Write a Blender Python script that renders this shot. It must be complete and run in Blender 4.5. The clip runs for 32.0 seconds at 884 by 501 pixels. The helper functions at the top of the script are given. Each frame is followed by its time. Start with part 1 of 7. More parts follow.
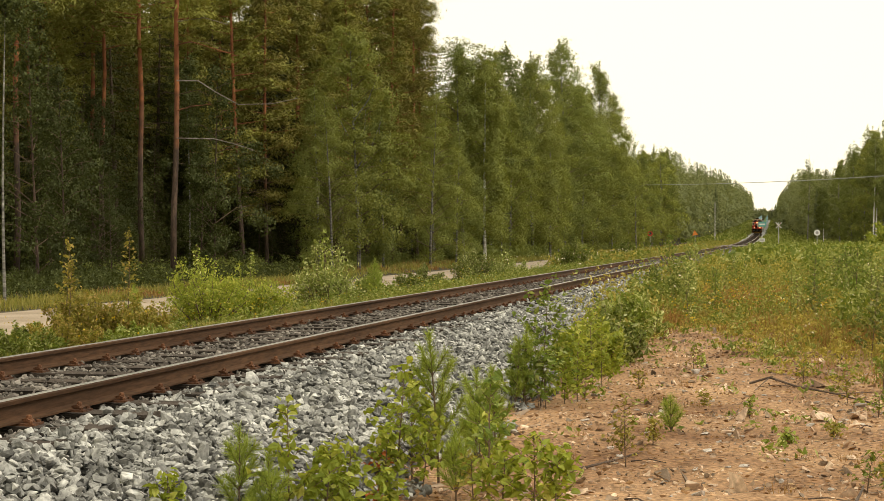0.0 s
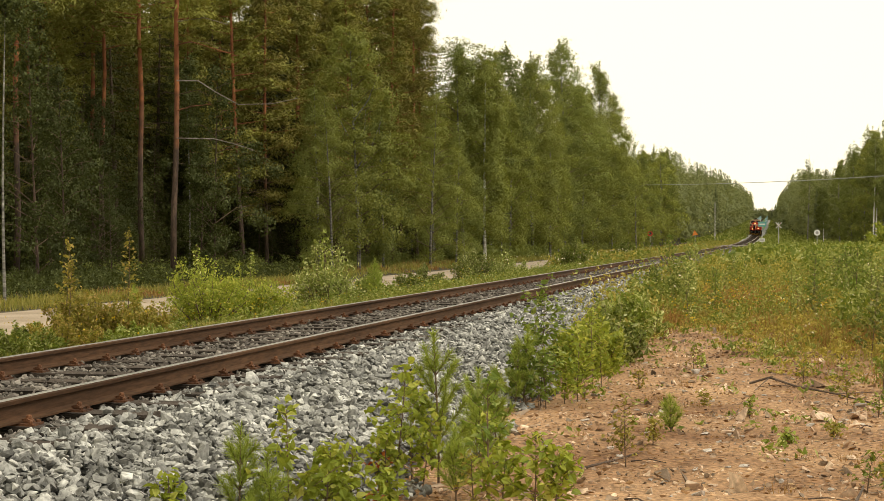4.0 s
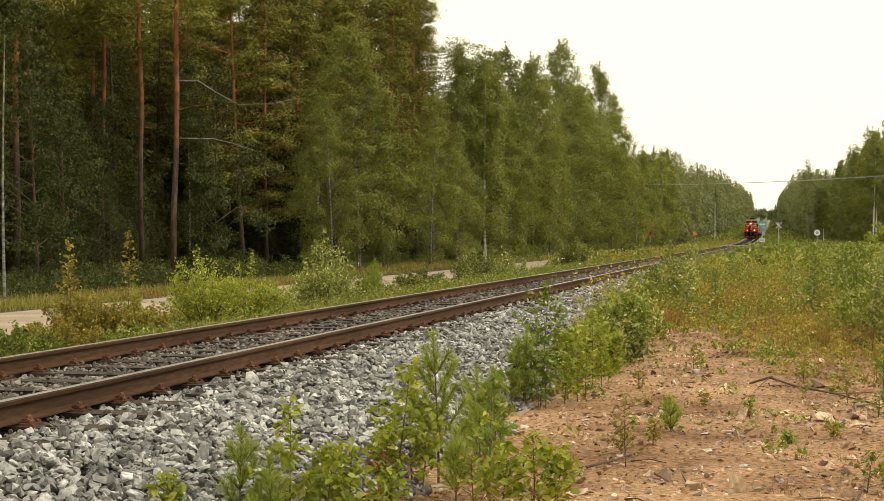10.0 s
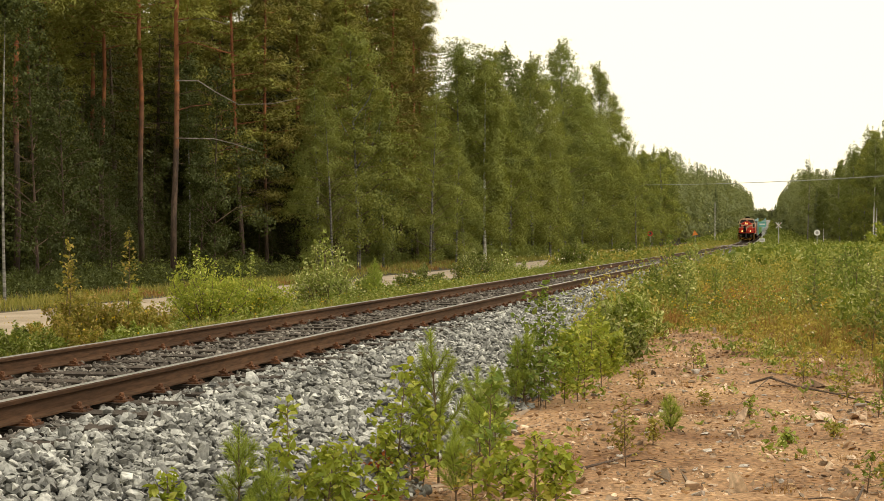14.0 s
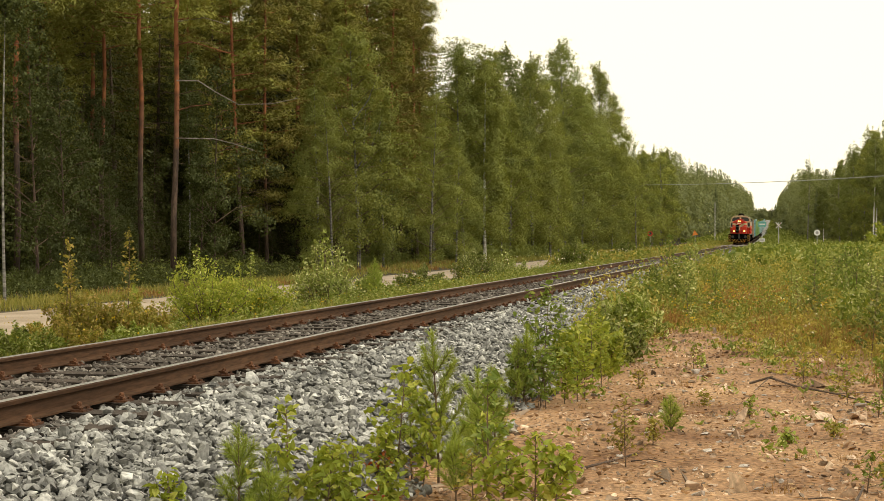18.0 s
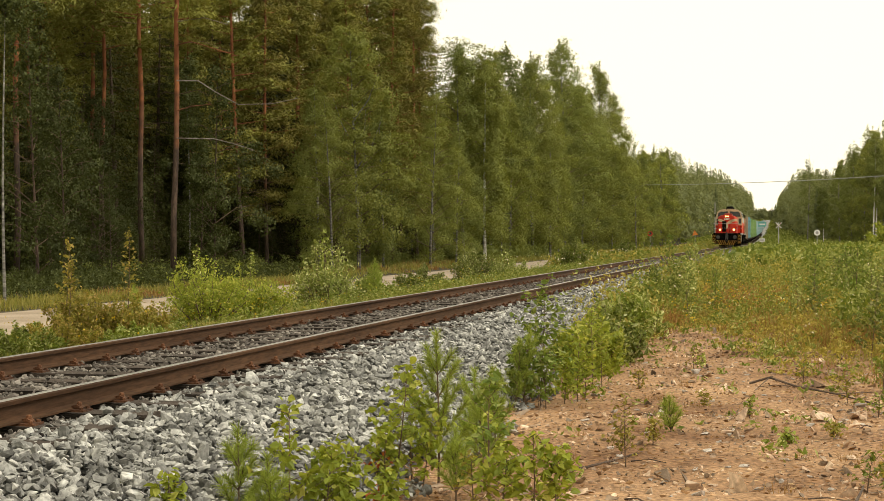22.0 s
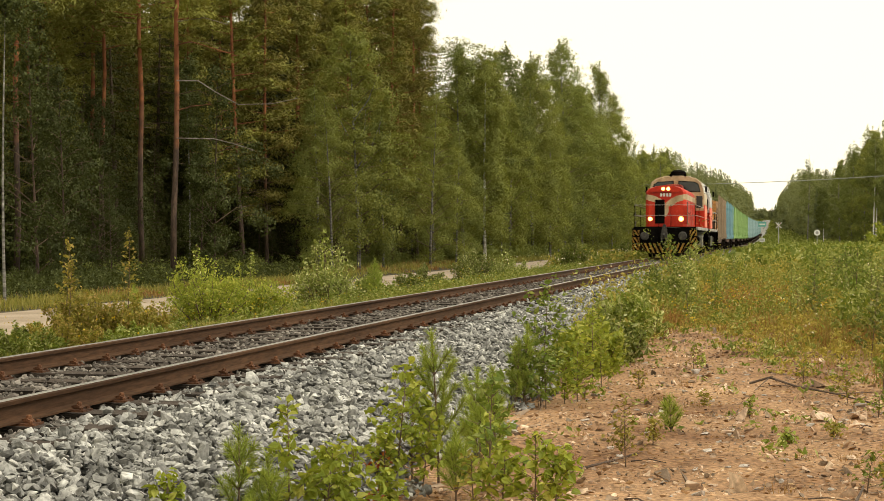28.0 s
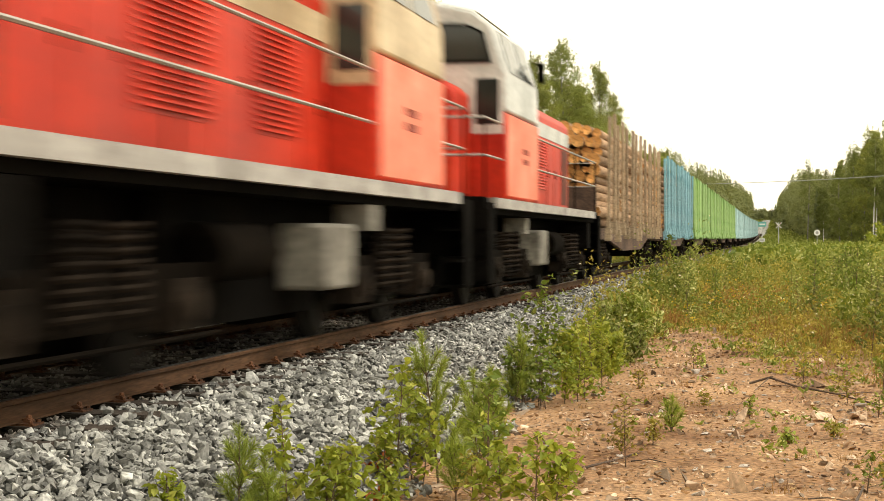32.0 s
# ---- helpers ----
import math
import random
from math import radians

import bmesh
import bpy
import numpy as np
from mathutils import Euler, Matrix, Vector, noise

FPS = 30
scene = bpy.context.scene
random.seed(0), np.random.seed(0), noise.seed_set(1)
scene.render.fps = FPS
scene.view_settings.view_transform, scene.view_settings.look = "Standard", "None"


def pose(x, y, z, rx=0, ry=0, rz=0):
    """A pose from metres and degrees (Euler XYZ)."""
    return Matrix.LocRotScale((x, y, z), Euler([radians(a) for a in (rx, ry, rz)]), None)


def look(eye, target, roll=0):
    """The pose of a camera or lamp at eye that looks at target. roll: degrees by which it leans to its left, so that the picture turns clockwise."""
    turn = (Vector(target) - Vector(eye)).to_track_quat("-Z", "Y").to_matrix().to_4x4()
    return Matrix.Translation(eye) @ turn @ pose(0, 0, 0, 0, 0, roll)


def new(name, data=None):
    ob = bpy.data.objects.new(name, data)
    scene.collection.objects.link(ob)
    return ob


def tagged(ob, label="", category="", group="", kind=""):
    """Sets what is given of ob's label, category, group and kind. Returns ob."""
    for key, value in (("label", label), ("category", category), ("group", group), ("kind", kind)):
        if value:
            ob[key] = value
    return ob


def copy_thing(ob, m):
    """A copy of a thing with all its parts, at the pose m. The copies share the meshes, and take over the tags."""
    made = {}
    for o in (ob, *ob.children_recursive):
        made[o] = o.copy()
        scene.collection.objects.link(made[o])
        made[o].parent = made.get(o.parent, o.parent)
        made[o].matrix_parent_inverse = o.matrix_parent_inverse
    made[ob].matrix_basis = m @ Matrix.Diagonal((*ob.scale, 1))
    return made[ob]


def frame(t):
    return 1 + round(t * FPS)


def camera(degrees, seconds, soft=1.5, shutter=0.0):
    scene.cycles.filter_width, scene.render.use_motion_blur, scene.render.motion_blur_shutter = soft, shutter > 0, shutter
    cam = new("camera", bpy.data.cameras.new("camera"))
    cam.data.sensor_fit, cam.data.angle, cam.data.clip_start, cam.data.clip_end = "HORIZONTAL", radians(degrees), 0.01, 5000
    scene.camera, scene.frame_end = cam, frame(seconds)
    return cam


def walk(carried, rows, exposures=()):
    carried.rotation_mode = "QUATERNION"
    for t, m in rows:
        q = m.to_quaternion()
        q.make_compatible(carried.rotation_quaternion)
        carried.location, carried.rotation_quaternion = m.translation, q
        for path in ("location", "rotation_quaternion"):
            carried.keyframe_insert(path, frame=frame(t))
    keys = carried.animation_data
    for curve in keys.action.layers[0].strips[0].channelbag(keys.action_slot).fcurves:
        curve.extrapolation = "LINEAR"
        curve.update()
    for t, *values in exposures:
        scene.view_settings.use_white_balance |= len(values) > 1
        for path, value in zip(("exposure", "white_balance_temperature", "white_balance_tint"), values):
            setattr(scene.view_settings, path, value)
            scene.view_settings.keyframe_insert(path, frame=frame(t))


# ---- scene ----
# The plan: the track runs along y, its centre at x = 0, rail tops at z = 0 beside the camera.
# The train comes towards -y. The camera stands on the gravel beside the track.
GAUGE = 1.595          # between rail-head centres
SPACING = 0.66         # sleepers
CROSSING = 205.0       # the level crossing, along the track


def rail_z(s):
    """Height of the rail tops: a gentle fall, then a rise beyond the crossing."""
    z = -0.00255 * s
    if s > 170:
        z += 2.55e-5 * (min(s, 560) - 170) ** 2
    if s > 560:
        z += 0.0199 * (min(s, 1000) - 560)
    return z


cam = camera(31.8, 32.0, soft=0.7, shutter=1.0)
EYE = (5.21, 0.0, 0.952)
TURN = radians(12.13)
TILT = 29 / 2750
AIM = (EYE[0] - math.sin(TURN), EYE[1] + math.cos(TURN), EYE[2] - TILT)
walk(cam, [(0.0, look(EYE, AIM)), (32.0, look(EYE, AIM))], exposures=[(0.0, 0.0), (30.0, 0.02), (31.0, 0.1), (31.5, 0.22), (32.0, 0.36)])

# ---- light: an overcast summer day ----
scene.view_settings.exposure = 0.0
SUN_UP, SUN_TURN = radians(48), radians(97)
world = bpy.data.worlds.new("overcast_sky")
scene.world = world
world.use_nodes = True
wn, wl = world.node_tree.nodes, world.node_tree.links
sky = wn.new("ShaderNodeTexSky")
sky.sky_type, sky.sun_disc = "NISHITA", False
sky.sun_elevation, sky.sun_rotation = SUN_UP, SUN_TURN
dim = wn.new("ShaderNodeVectorMath")
dim.operation = "SCALE"
dim.inputs["Scale"].default_value = 0.1
cloud = wn.new("ShaderNodeMix")
cloud.data_type = "RGBA"
cloud.inputs["Factor"].default_value = 0.93
cloud.inputs["B"].default_value = (1.46, 1.33, 1.01, 1)
wl.new(sky.outputs["Color"], dim.inputs[0])
wl.new(dim.outputs["Vector"], cloud.inputs["A"])
wl.new(cloud.outputs["Result"], wn["Background"].inputs["Color"])
wn["Background"].inputs["Strength"].default_value = 0.97
sun = new("sun", bpy.data.lights.new("sun", "SUN"))
sun.data.energy, sun.data.angle, sun.data.color = 2.0, radians(16), (1.0, 0.95, 0.87)
sun.matrix_world = look((30 * math.sin(SUN_TURN), 30 * math.cos(SUN_TURN), 34), (0, 0, 0))

# ---- materials ----
def mat(name, c1, c2, scale=3.0, rough=0.8, metal=0.0, bump=0.0, fine=12.0, vary=0.0, island=0.0, stretch=(1, 1, 1), c3=None, fine_mix=0.35, spec=0.3):
    """A surface whose colour wanders between c1 and c2 at one scale and is broken up by a finer grain at another."""
    m = bpy.data.materials.new(name)
    m.use_nodes = True
    n, l = m.node_tree.nodes, m.node_tree.links
    b = n["Principled BSDF"]
    b.inputs["Roughness"].default_value, b.inputs["Metallic"].default_value = rough, metal
    b.inputs["Specular IOR Level"].default_value = spec
    tc, mp = n.new("ShaderNodeTexCoord"), n.new("ShaderNodeMapping")
    mp.inputs["Scale"].default_value = stretch
    l.new(tc.outputs["Object"], mp.inputs["Vector"])
    big, small = n.new("ShaderNodeTexNoise"), n.new("ShaderNodeTexNoise")
    for node, s, d in ((big, scale, 5), (small, scale * fine, 4)):
        node.inputs["Scale"].default_value, node.inputs["Detail"].default_value = s, d
        l.new(mp.outputs["Vector"], node.inputs["Vector"])
    ramp = n.new("ShaderNodeValToRGB")
    ramp.color_ramp.elements[0].position, ramp.color_ramp.elements[1].position = 0.32, 0.68
    ramp.color_ramp.elements[0].color, ramp.color_ramp.elements[1].color = (*c1, 1), (*c2, 1)
    if c3:
        e = ramp.color_ramp.elements.new(0.8)
        e.color = (*c3, 1)
    l.new(big.outputs["Fac"], ramp.inputs["Fac"])
    grain = n.new("ShaderNodeMapRange")
    grain.inputs["To Min"].default_value, grain.inputs["To Max"].default_value = 1 - fine_mix, 1 + fine_mix
    grain.inputs["From Min"].default_value, grain.inputs["From Max"].default_value = 0.3, 0.7
    l.new(small.outputs["Fac"], grain.inputs["Value"])
    mul = n.new("ShaderNodeVectorMath")
    mul.operation = "SCALE"
    l.new(ramp.outputs["Color"], mul.inputs[0])
    l.new(grain.outputs["Result"], mul.inputs["Scale"])
    last = mul.outputs["Vector"]
    for amount, kind in ((vary, "object"), (island, "island")):
        if amount:
            src = n.new("ShaderNodeObjectInfo").outputs["Random"] if kind == "object" else n.new("ShaderNodeNewGeometry").outputs["Random Per Island"]
            mr = n.new("ShaderNodeMapRange")
            mr.inputs["To Min"].default_value, mr.inputs["To Max"].default_value = 1 - amount, 1 + amount
            l.new(src, mr.inputs["Value"])
            sc = n.new("ShaderNodeVectorMath")
            sc.operation = "SCALE"
            l.new(last, sc.inputs[0])
            l.new(mr.outputs["Result"], sc.inputs["Scale"])
            last = sc.outputs["Vector"]
    l.new(last, b.inputs["Base Color"])
    if bump:
        bp = n.new("ShaderNodeBump")
        bp.inputs["Strength"].default_value, bp.inputs["Distance"].default_value = bump, 0.02
        l.new(small.outputs["Fac"], bp.inputs["Height"])
        l.new(bp.outputs["Normal"], b.inputs["Normal"])
    return m


def leaf_mat(name, c1, c2, c3, through_light=0.35, vary=0.38):
    """Foliage: colour by leaf and by plant, some light passing through."""
    m = bpy.data.materials.new(name)
    m.use_nodes = True
    n, l = m.node_tree.nodes, m.node_tree.links
    n.remove(n["Principled BSDF"])
    geo, info = n.new("ShaderNodeNewGeometry"), n.new("ShaderNodeObjectInfo")
    ramp = n.new("ShaderNodeValToRGB")
    el = ramp.color_ramp.elements
    el[0].position, el[0].color = 0.0, (*c1, 1)
    el[1].position, el[1].color = 1.0, (*c3, 1)
    mid = el.new(0.65)
    mid.color = (*c2, 1)
    l.new(geo.outputs["Random Per Island"], ramp.inputs["Fac"])
    mr = n.new("ShaderNodeMapRange")
    mr.inputs["To Min"].default_value, mr.inputs["To Max"].default_value = 1 - vary, 1 + vary
    l.new(info.outputs["Random"], mr.inputs["Value"])
    sc = n.new("ShaderNodeVectorMath")
    sc.operation = "SCALE"
    l.new(ramp.outputs["Color"], sc.inputs[0])
    l.new(mr.outputs["Result"], sc.inputs["Scale"])
    d, t, g = n.new("ShaderNodeBsdfDiffuse"), n.new("ShaderNodeBsdfTranslucent"), n.new("ShaderNodeBsdfGlossy")
    g.inputs["Roughness"].default_value = 0.45
    g.inputs["Color"].default_value = (0.5, 0.55, 0.5, 1)
    warm = n.new("ShaderNodeVectorMath")
    warm.operation = "MULTIPLY"
    warm.inputs[1].default_value = (1.25, 1.15, 0.6)
    l.new(sc.outputs["Vector"], warm.inputs[0])
    l.new(sc.outputs["Vector"], d.inputs["Color"])
    l.new(warm.outputs["Vector"], t.inputs["Color"])
    m1, m2 = n.new("ShaderNodeMixShader"), n.new("ShaderNodeMixShader")
    m1.inputs["Fac"].default_value, m2.inputs["Fac"].default_value = through_light, 0.02
    l.new(d.outputs["BSDF"], m1.inputs[1])
    l.new(t.outputs["BSDF"], m1.inputs[2])
    l.new(m1.outputs["Shader"], m2.inputs[1])
    l.new(g.outputs["BSDF"], m2.inputs[2])
    l.new(m2.outputs["Shader"], n["Material Output"].inputs["Surface"])
    return m


def glow_mat(name, colour, strength):
    m = bpy.data.materials.new(name)
    m.use_nodes = True
    b = m.node_tree.nodes["Principled BSDF"]
    b.inputs["Base Color"].default_value = (*colour, 1)
    b.inputs["Emission Color"].default_value = (*colour, 1)
    b.inputs["Emission Strength"].default_value = strength
    return m


M_BALLAST = mat("ballast_stone", (0.09, 0.089, 0.083), (0.415, 0.412, 0.385), 5, 0.7, bump=0.1, fine=9, island=0.6, spec=0.25)
M_BALLAST_ONE = mat("single_ballast_stone", (0.09, 0.089, 0.083), (0.415, 0.412, 0.385), 1.2, 0.7, bump=0.1, fine=8, vary=0.5, spec=0.25)
M_BALLAST_DIRTY = mat("rust_stained_ballast", (0.045, 0.036, 0.03), (0.24, 0.218, 0.19), 4, 0.75, bump=0.1, fine=9, island=0.5, spec=0.2)
# Bed under the stones, coloured dark as the shade in the gaps between them.
M_BALLAST_BED = mat("gap_shade_ballast_bed", (0.02, 0.02, 0.018), (0.07, 0.068, 0.062), 9, 0.95, bump=0.8, fine=5)
M_RUST = mat("rusty_rail_steel", (0.045, 0.023, 0.012), (0.1, 0.053, 0.028), 3, 0.75, bump=0.15, fine=20, stretch=(1, 0.12, 1), c3=(0.17, 0.09, 0.045), spec=0.12)
M_RAILTOP = mat("polished_rail_head", (0.24, 0.235, 0.23), (0.42, 0.41, 0.4), 3, 0.34, metal=1.0, stretch=(1, 0.05, 1), fine_mix=0.15)
M_SLEEPER = mat("old_tarred_sleeper", (0.024, 0.019, 0.015), (0.08, 0.06, 0.047), 3, 0.9, bump=0.6, fine=10, stretch=(0.3, 4, 4), vary=0.3)
M_PLATE = mat("rusty_baseplate", (0.05, 0.022, 0.012), (0.17, 0.075, 0.035), 9, 0.9, bump=0.5, fine=6, vary=0.3)
M_DIRT = mat("sandy_gravel", (0.18, 0.092, 0.043), (0.4, 0.245, 0.13), 0.9, 0.95, bump=1.0, fine=30, c3=(0.48, 0.33, 0.2), fine_mix=0.55)
M_PEBBLE = mat("pebble", (0.2, 0.125, 0.075), (0.56, 0.43, 0.31), 0.9, 0.85, bump=0.3, fine=30, island=0.65)
M_BARK_PINE = mat("pine_bark", (0.045, 0.03, 0.024), (0.13, 0.085, 0.062), 3, 0.95, bump=0.8, fine=5, stretch=(3, 3, 0.6), vary=0.2)
M_BARK_BIRCH = mat("birch_bark", (0.05, 0.043, 0.037), (0.3, 0.285, 0.255), 2.2, 0.8, bump=0.3, fine=4, stretch=(0.6, 0.6, 3.2), vary=0.2)
M_BARK_WHITE = mat("white_birch_bark", (0.2, 0.18, 0.16), (0.78, 0.76, 0.71), 2.2, 0.8, bump=0.3, fine=4, stretch=(0.6, 0.6, 3.2))
M_TWIG = mat("brown_twig", (0.09, 0.06, 0.04), (0.2, 0.14, 0.09), 6, 0.9, bump=0.3)
M_DEADWOOD = mat("grey_dead_branch", (0.16, 0.13, 0.11), (0.32, 0.28, 0.24), 4, 0.9, bump=0.3)


def pine_trunk_mat():
    """Pine bark: grey-brown and furrowed low down, flaking orange higher up."""
    m = mat("pine_trunk_bark", (0.04, 0.028, 0.022), (0.12, 0.08, 0.058), 3, 0.95, bump=0.8, fine=5, stretch=(3, 3, 0.6), vary=0.2)
    n, l = m.node_tree.nodes, m.node_tree.links
    b = n["Principled BSDF"]
    low = b.inputs["Base Color"].links[0].from_socket
    tc, sep = n.new("ShaderNodeTexCoord"), n.new("ShaderNodeSeparateXYZ")
    l.new(tc.outputs["Object"], sep.inputs["Vector"])
    nz = n.new("ShaderNodeTexNoise")
    nz.inputs["Scale"].default_value = 1.6
    l.new(tc.outputs["Object"], nz.inputs["Vector"])
    add = n.new("ShaderNodeMath")
    add.operation = "MULTIPLY_ADD"
    add.inputs[1].default_value = 5.0
    l.new(nz.outputs["Fac"], add.inputs[0])
    l.new(sep.outputs["Z"], add.inputs[2])
    mr = n.new("ShaderNodeMapRange")
    mr.inputs["From Min"].default_value, mr.inputs["From Max"].default_value = 7.5, 10.5
    l.new(add.outputs["Value"], mr.inputs["Value"])
    ramp = n.new("ShaderNodeValToRGB")
    ramp.color_ramp.elements[0].color, ramp.color_ramp.elements[1].color = (0.15, 0.05, 0.022, 1), (0.33, 0.13, 0.055, 1)
    ramp.color_ramp.elements[0].position, ramp.color_ramp.elements[1].position = 0.35, 0.65
    l.new(nz.outputs["Fac"], ramp.inputs["Fac"])
    mix = n.new("ShaderNodeMix")
    mix.data_type = "RGBA"
    l.new(mr.outputs["Result"], mix.inputs["Factor"])
    l.new(low, mix.inputs["A"])
    l.new(ramp.outputs["Color"], mix.inputs["B"])
    l.new(mix.outputs["Result"], b.inputs["Base Color"])
    return m


M_PINE_TRUNK = pine_trunk_mat()
L_BIRCH = leaf_mat("birch_leaves", (0.2, 0.222, 0.05), (0.23, 0.252, 0.062), (0.265, 0.285, 0.08), 0.4, 0.2)
L_BIRCH2 = leaf_mat("grey_green_birch_leaves", (0.15, 0.172, 0.045), (0.175, 0.2, 0.055), (0.205, 0.23, 0.07), 0.4, 0.24)
# Aspen: shade under the pines is in the dark tones, leaf glints in the last.
L_ASPEN = leaf_mat("shaded_aspen_leaves", (0.045, 0.053, 0.013), (0.06, 0.07, 0.018), (0.13, 0.15, 0.06), 0.3, 0.25)
L_PINE = leaf_mat("pine_needles", (0.175, 0.178, 0.038), (0.2, 0.2, 0.046), (0.23, 0.222, 0.058), 0.3, 0.2)
L_PINE2 = leaf_mat("browned_pine_needles", (0.185, 0.17, 0.04), (0.212, 0.192, 0.048), (0.24, 0.212, 0.06), 0.3, 0.2)
# Spruce: darker than the needles are, with the forest's inner shade put in.
L_SPRUCE = leaf_mat("shade_dark_spruce_needles", (0.03, 0.034, 0.007), (0.044, 0.046, 0.01), (0.06, 0.06, 0.015), 0.2)
L_SAPLING = leaf_mat("young_birch_leaves", (0.18, 0.225, 0.028), (0.3, 0.35, 0.055), (0.5, 0.5, 0.13), 0.45, 0.12)
L_SAPLING2 = leaf_mat("darker_birch_leaves", (0.1, 0.145, 0.025), (0.16, 0.215, 0.04), (0.36, 0.4, 0.15), 0.4, 0.15)
L_SAPLING_PINE = leaf_mat("young_pine_needles", (0.21, 0.265, 0.05), (0.29, 0.36, 0.07), (0.38, 0.43, 0.11), 0.4, 0.12)
# Palest weed leaves: silvery undersides and glints of light, both as colour.
L_WEED = leaf_mat("weed_leaves", (0.12, 0.16, 0.026), (0.23, 0.275, 0.05), (0.52, 0.54, 0.24), 0.4)
L_WEED2 = leaf_mat("yellowing_weed_leaves", (0.17, 0.15, 0.03), (0.28, 0.24, 0.055), (0.42, 0.36, 0.12), 0.4)
L_GRASS = leaf_mat("green_grass", (0.15, 0.16, 0.035), (0.25, 0.235, 0.06), (0.36, 0.3, 0.11), 0.4)
L_DRY = leaf_mat("dry_grass", (0.2, 0.1, 0.03), (0.36, 0.2, 0.065), (0.5, 0.33, 0.14), 0.35)
L_YELLOW = leaf_mat("yellow_flowers", (0.55, 0.38, 0.02), (0.72, 0.52, 0.04), (0.8, 0.65, 0.12), 0.3)
L_WHITE = leaf_mat("pale_seed_heads", (0.45, 0.42, 0.33), (0.6, 0.57, 0.46), (0.7, 0.68, 0.6), 0.3)
L_RED = leaf_mat("red_leaves", (0.32, 0.06, 0.02), (0.45, 0.12, 0.03), (0.5, 0.22, 0.05), 0.3)
# Far foliage: distance haze mixed into the base colours, paler and greyer.
L_FAR = leaf_mat("haze_paled_distant_leaves", (0.17, 0.19, 0.085), (0.19, 0.21, 0.095), (0.21, 0.23, 0.11))
L_FARDARK = leaf_mat("haze_paled_distant_needles", (0.125, 0.14, 0.07), (0.142, 0.158, 0.08), (0.16, 0.176, 0.09))
L_LITTER = leaf_mat("fallen_leaf_litter", (0.12, 0.06, 0.03), (0.3, 0.16, 0.07), (0.55, 0.4, 0.22), 0.1)
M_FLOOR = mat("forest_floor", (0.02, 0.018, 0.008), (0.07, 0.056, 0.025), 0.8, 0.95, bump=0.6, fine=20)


# ---- building helpers ----
class Soup:
    """Gathers vertices and faces of one mesh."""

    def __init__(self):
        self.v, self.q, self.t, self.n = [], [], [], 0

    def add(self, verts, quads=None, tris=None):
        verts = np.asarray(verts, float).reshape(-1, 3)
        if quads is not None and len(quads):
            self.q.append(np.asarray(quads, int).reshape(-1, 4) + self.n)
        if tris is not None and len(tris):
            self.t.append(np.asarray(tris, int).reshape(-1, 3) + self.n)
        self.v.append(verts)
        self.n += len(verts)

    def box(self, x0, x1, y0, y1, z0, z1):
        v = [(x, y, z) for z in (z0, z1) for y in (y0, y1) for x in (x0, x1)]
        self.add(v, [(0, 2, 3, 1), (4, 5, 7, 6), (0, 1, 5, 4), (2, 6, 7, 3), (0, 4, 6, 2), (1, 3, 7, 5)])

    def tube(self, pts, radii, sides=6, cap=True):
        """A tapered tube along points."""
        pts = [Vector(p) for p in pts]
        ring = []
        for i, p in enumerate(pts):
            d = (pts[min(i + 1, len(pts) - 1)] - pts[max(i - 1, 0)]).normalized()
            a = d.cross(Vector((0.31, 0.93, 0.2))).normalized() if abs(d.z) > 0.5 else d.cross(Vector((0, 0, 1))).normalized()
            b = d.cross(a)
            r = float(radii[i] if hasattr(radii, "__len__") else radii)
            ring += [p + r * (math.cos(k * 2 * math.pi / sides) * a + math.sin(k * 2 * math.pi / sides) * b) for k in range(sides)]
        q = [(i * sides + k, i * sides + (k + 1) % sides, (i + 1) * sides + (k + 1) % sides, (i + 1) * sides + k)
             for i in range(len(pts) - 1) for k in range(sides)]
        t = []
        if cap:
            n = (len(pts) - 1) * sides
            t = [(0, k + 1, k) for k in range(1, sides - 1)] + [(n, n + k, n + k + 1) for k in range(1, sides - 1)]
        self.add(ring, q, t)

    def prism(self, outline, axis, a, b):
        """An outline of 2D points, drawn out from a to b along an axis ('x', 'y' or 'z')."""
        n = len(outline)
        put = {"x": lambda p, c: (c, p[0], p[1]), "y": lambda p, c: (p[0], c, p[1]), "z": lambda p, c: (p[0], p[1], c)}[axis]
        v = [put(p, a) for p in outline] + [put(p, b) for p in outline]
        q = [(i, (i + 1) % n, n + (i + 1) % n, n + i) for i in range(n)]
        t = [(0, i + 1, i) for i in range(1, n - 1)] + [(n, n + i, n + i + 1) for i in range(1, n - 1)]
        self.add(v, q, t)

    def mesh(self, name, *mats, smooth=False):
        me = bpy.data.meshes.new(name)
        v = np.concatenate(self.v) if self.v else np.zeros((0, 3))
        q = np.concatenate(self.q) if self.q else np.zeros((0, 4), int)
        t = np.concatenate(self.t) if self.t else np.zeros((0, 3), int)
        me.vertices.add(len(v))
        me.vertices.foreach_set("co", v.ravel())
        me.loops.add(q.size + t.size)
        me.loops.foreach_set("vertex_index", np.concatenate([q.ravel(), t.ravel()]).astype(np.int32))
        me.polygons.add(len(q) + len(t))
        starts = np.concatenate([np.arange(len(q)) * 4, q.size + np.arange(len(t)) * 3]).astype(np.int32)
        me.polygons.foreach_set("loop_start", starts)
        for m in mats:
            me.materials.append(m)
        me.polygons.foreach_set("use_smooth", np.full(len(q) + len(t), bool(smooth)))
        me.update(calc_edges=True)
        me.validate()
        return me


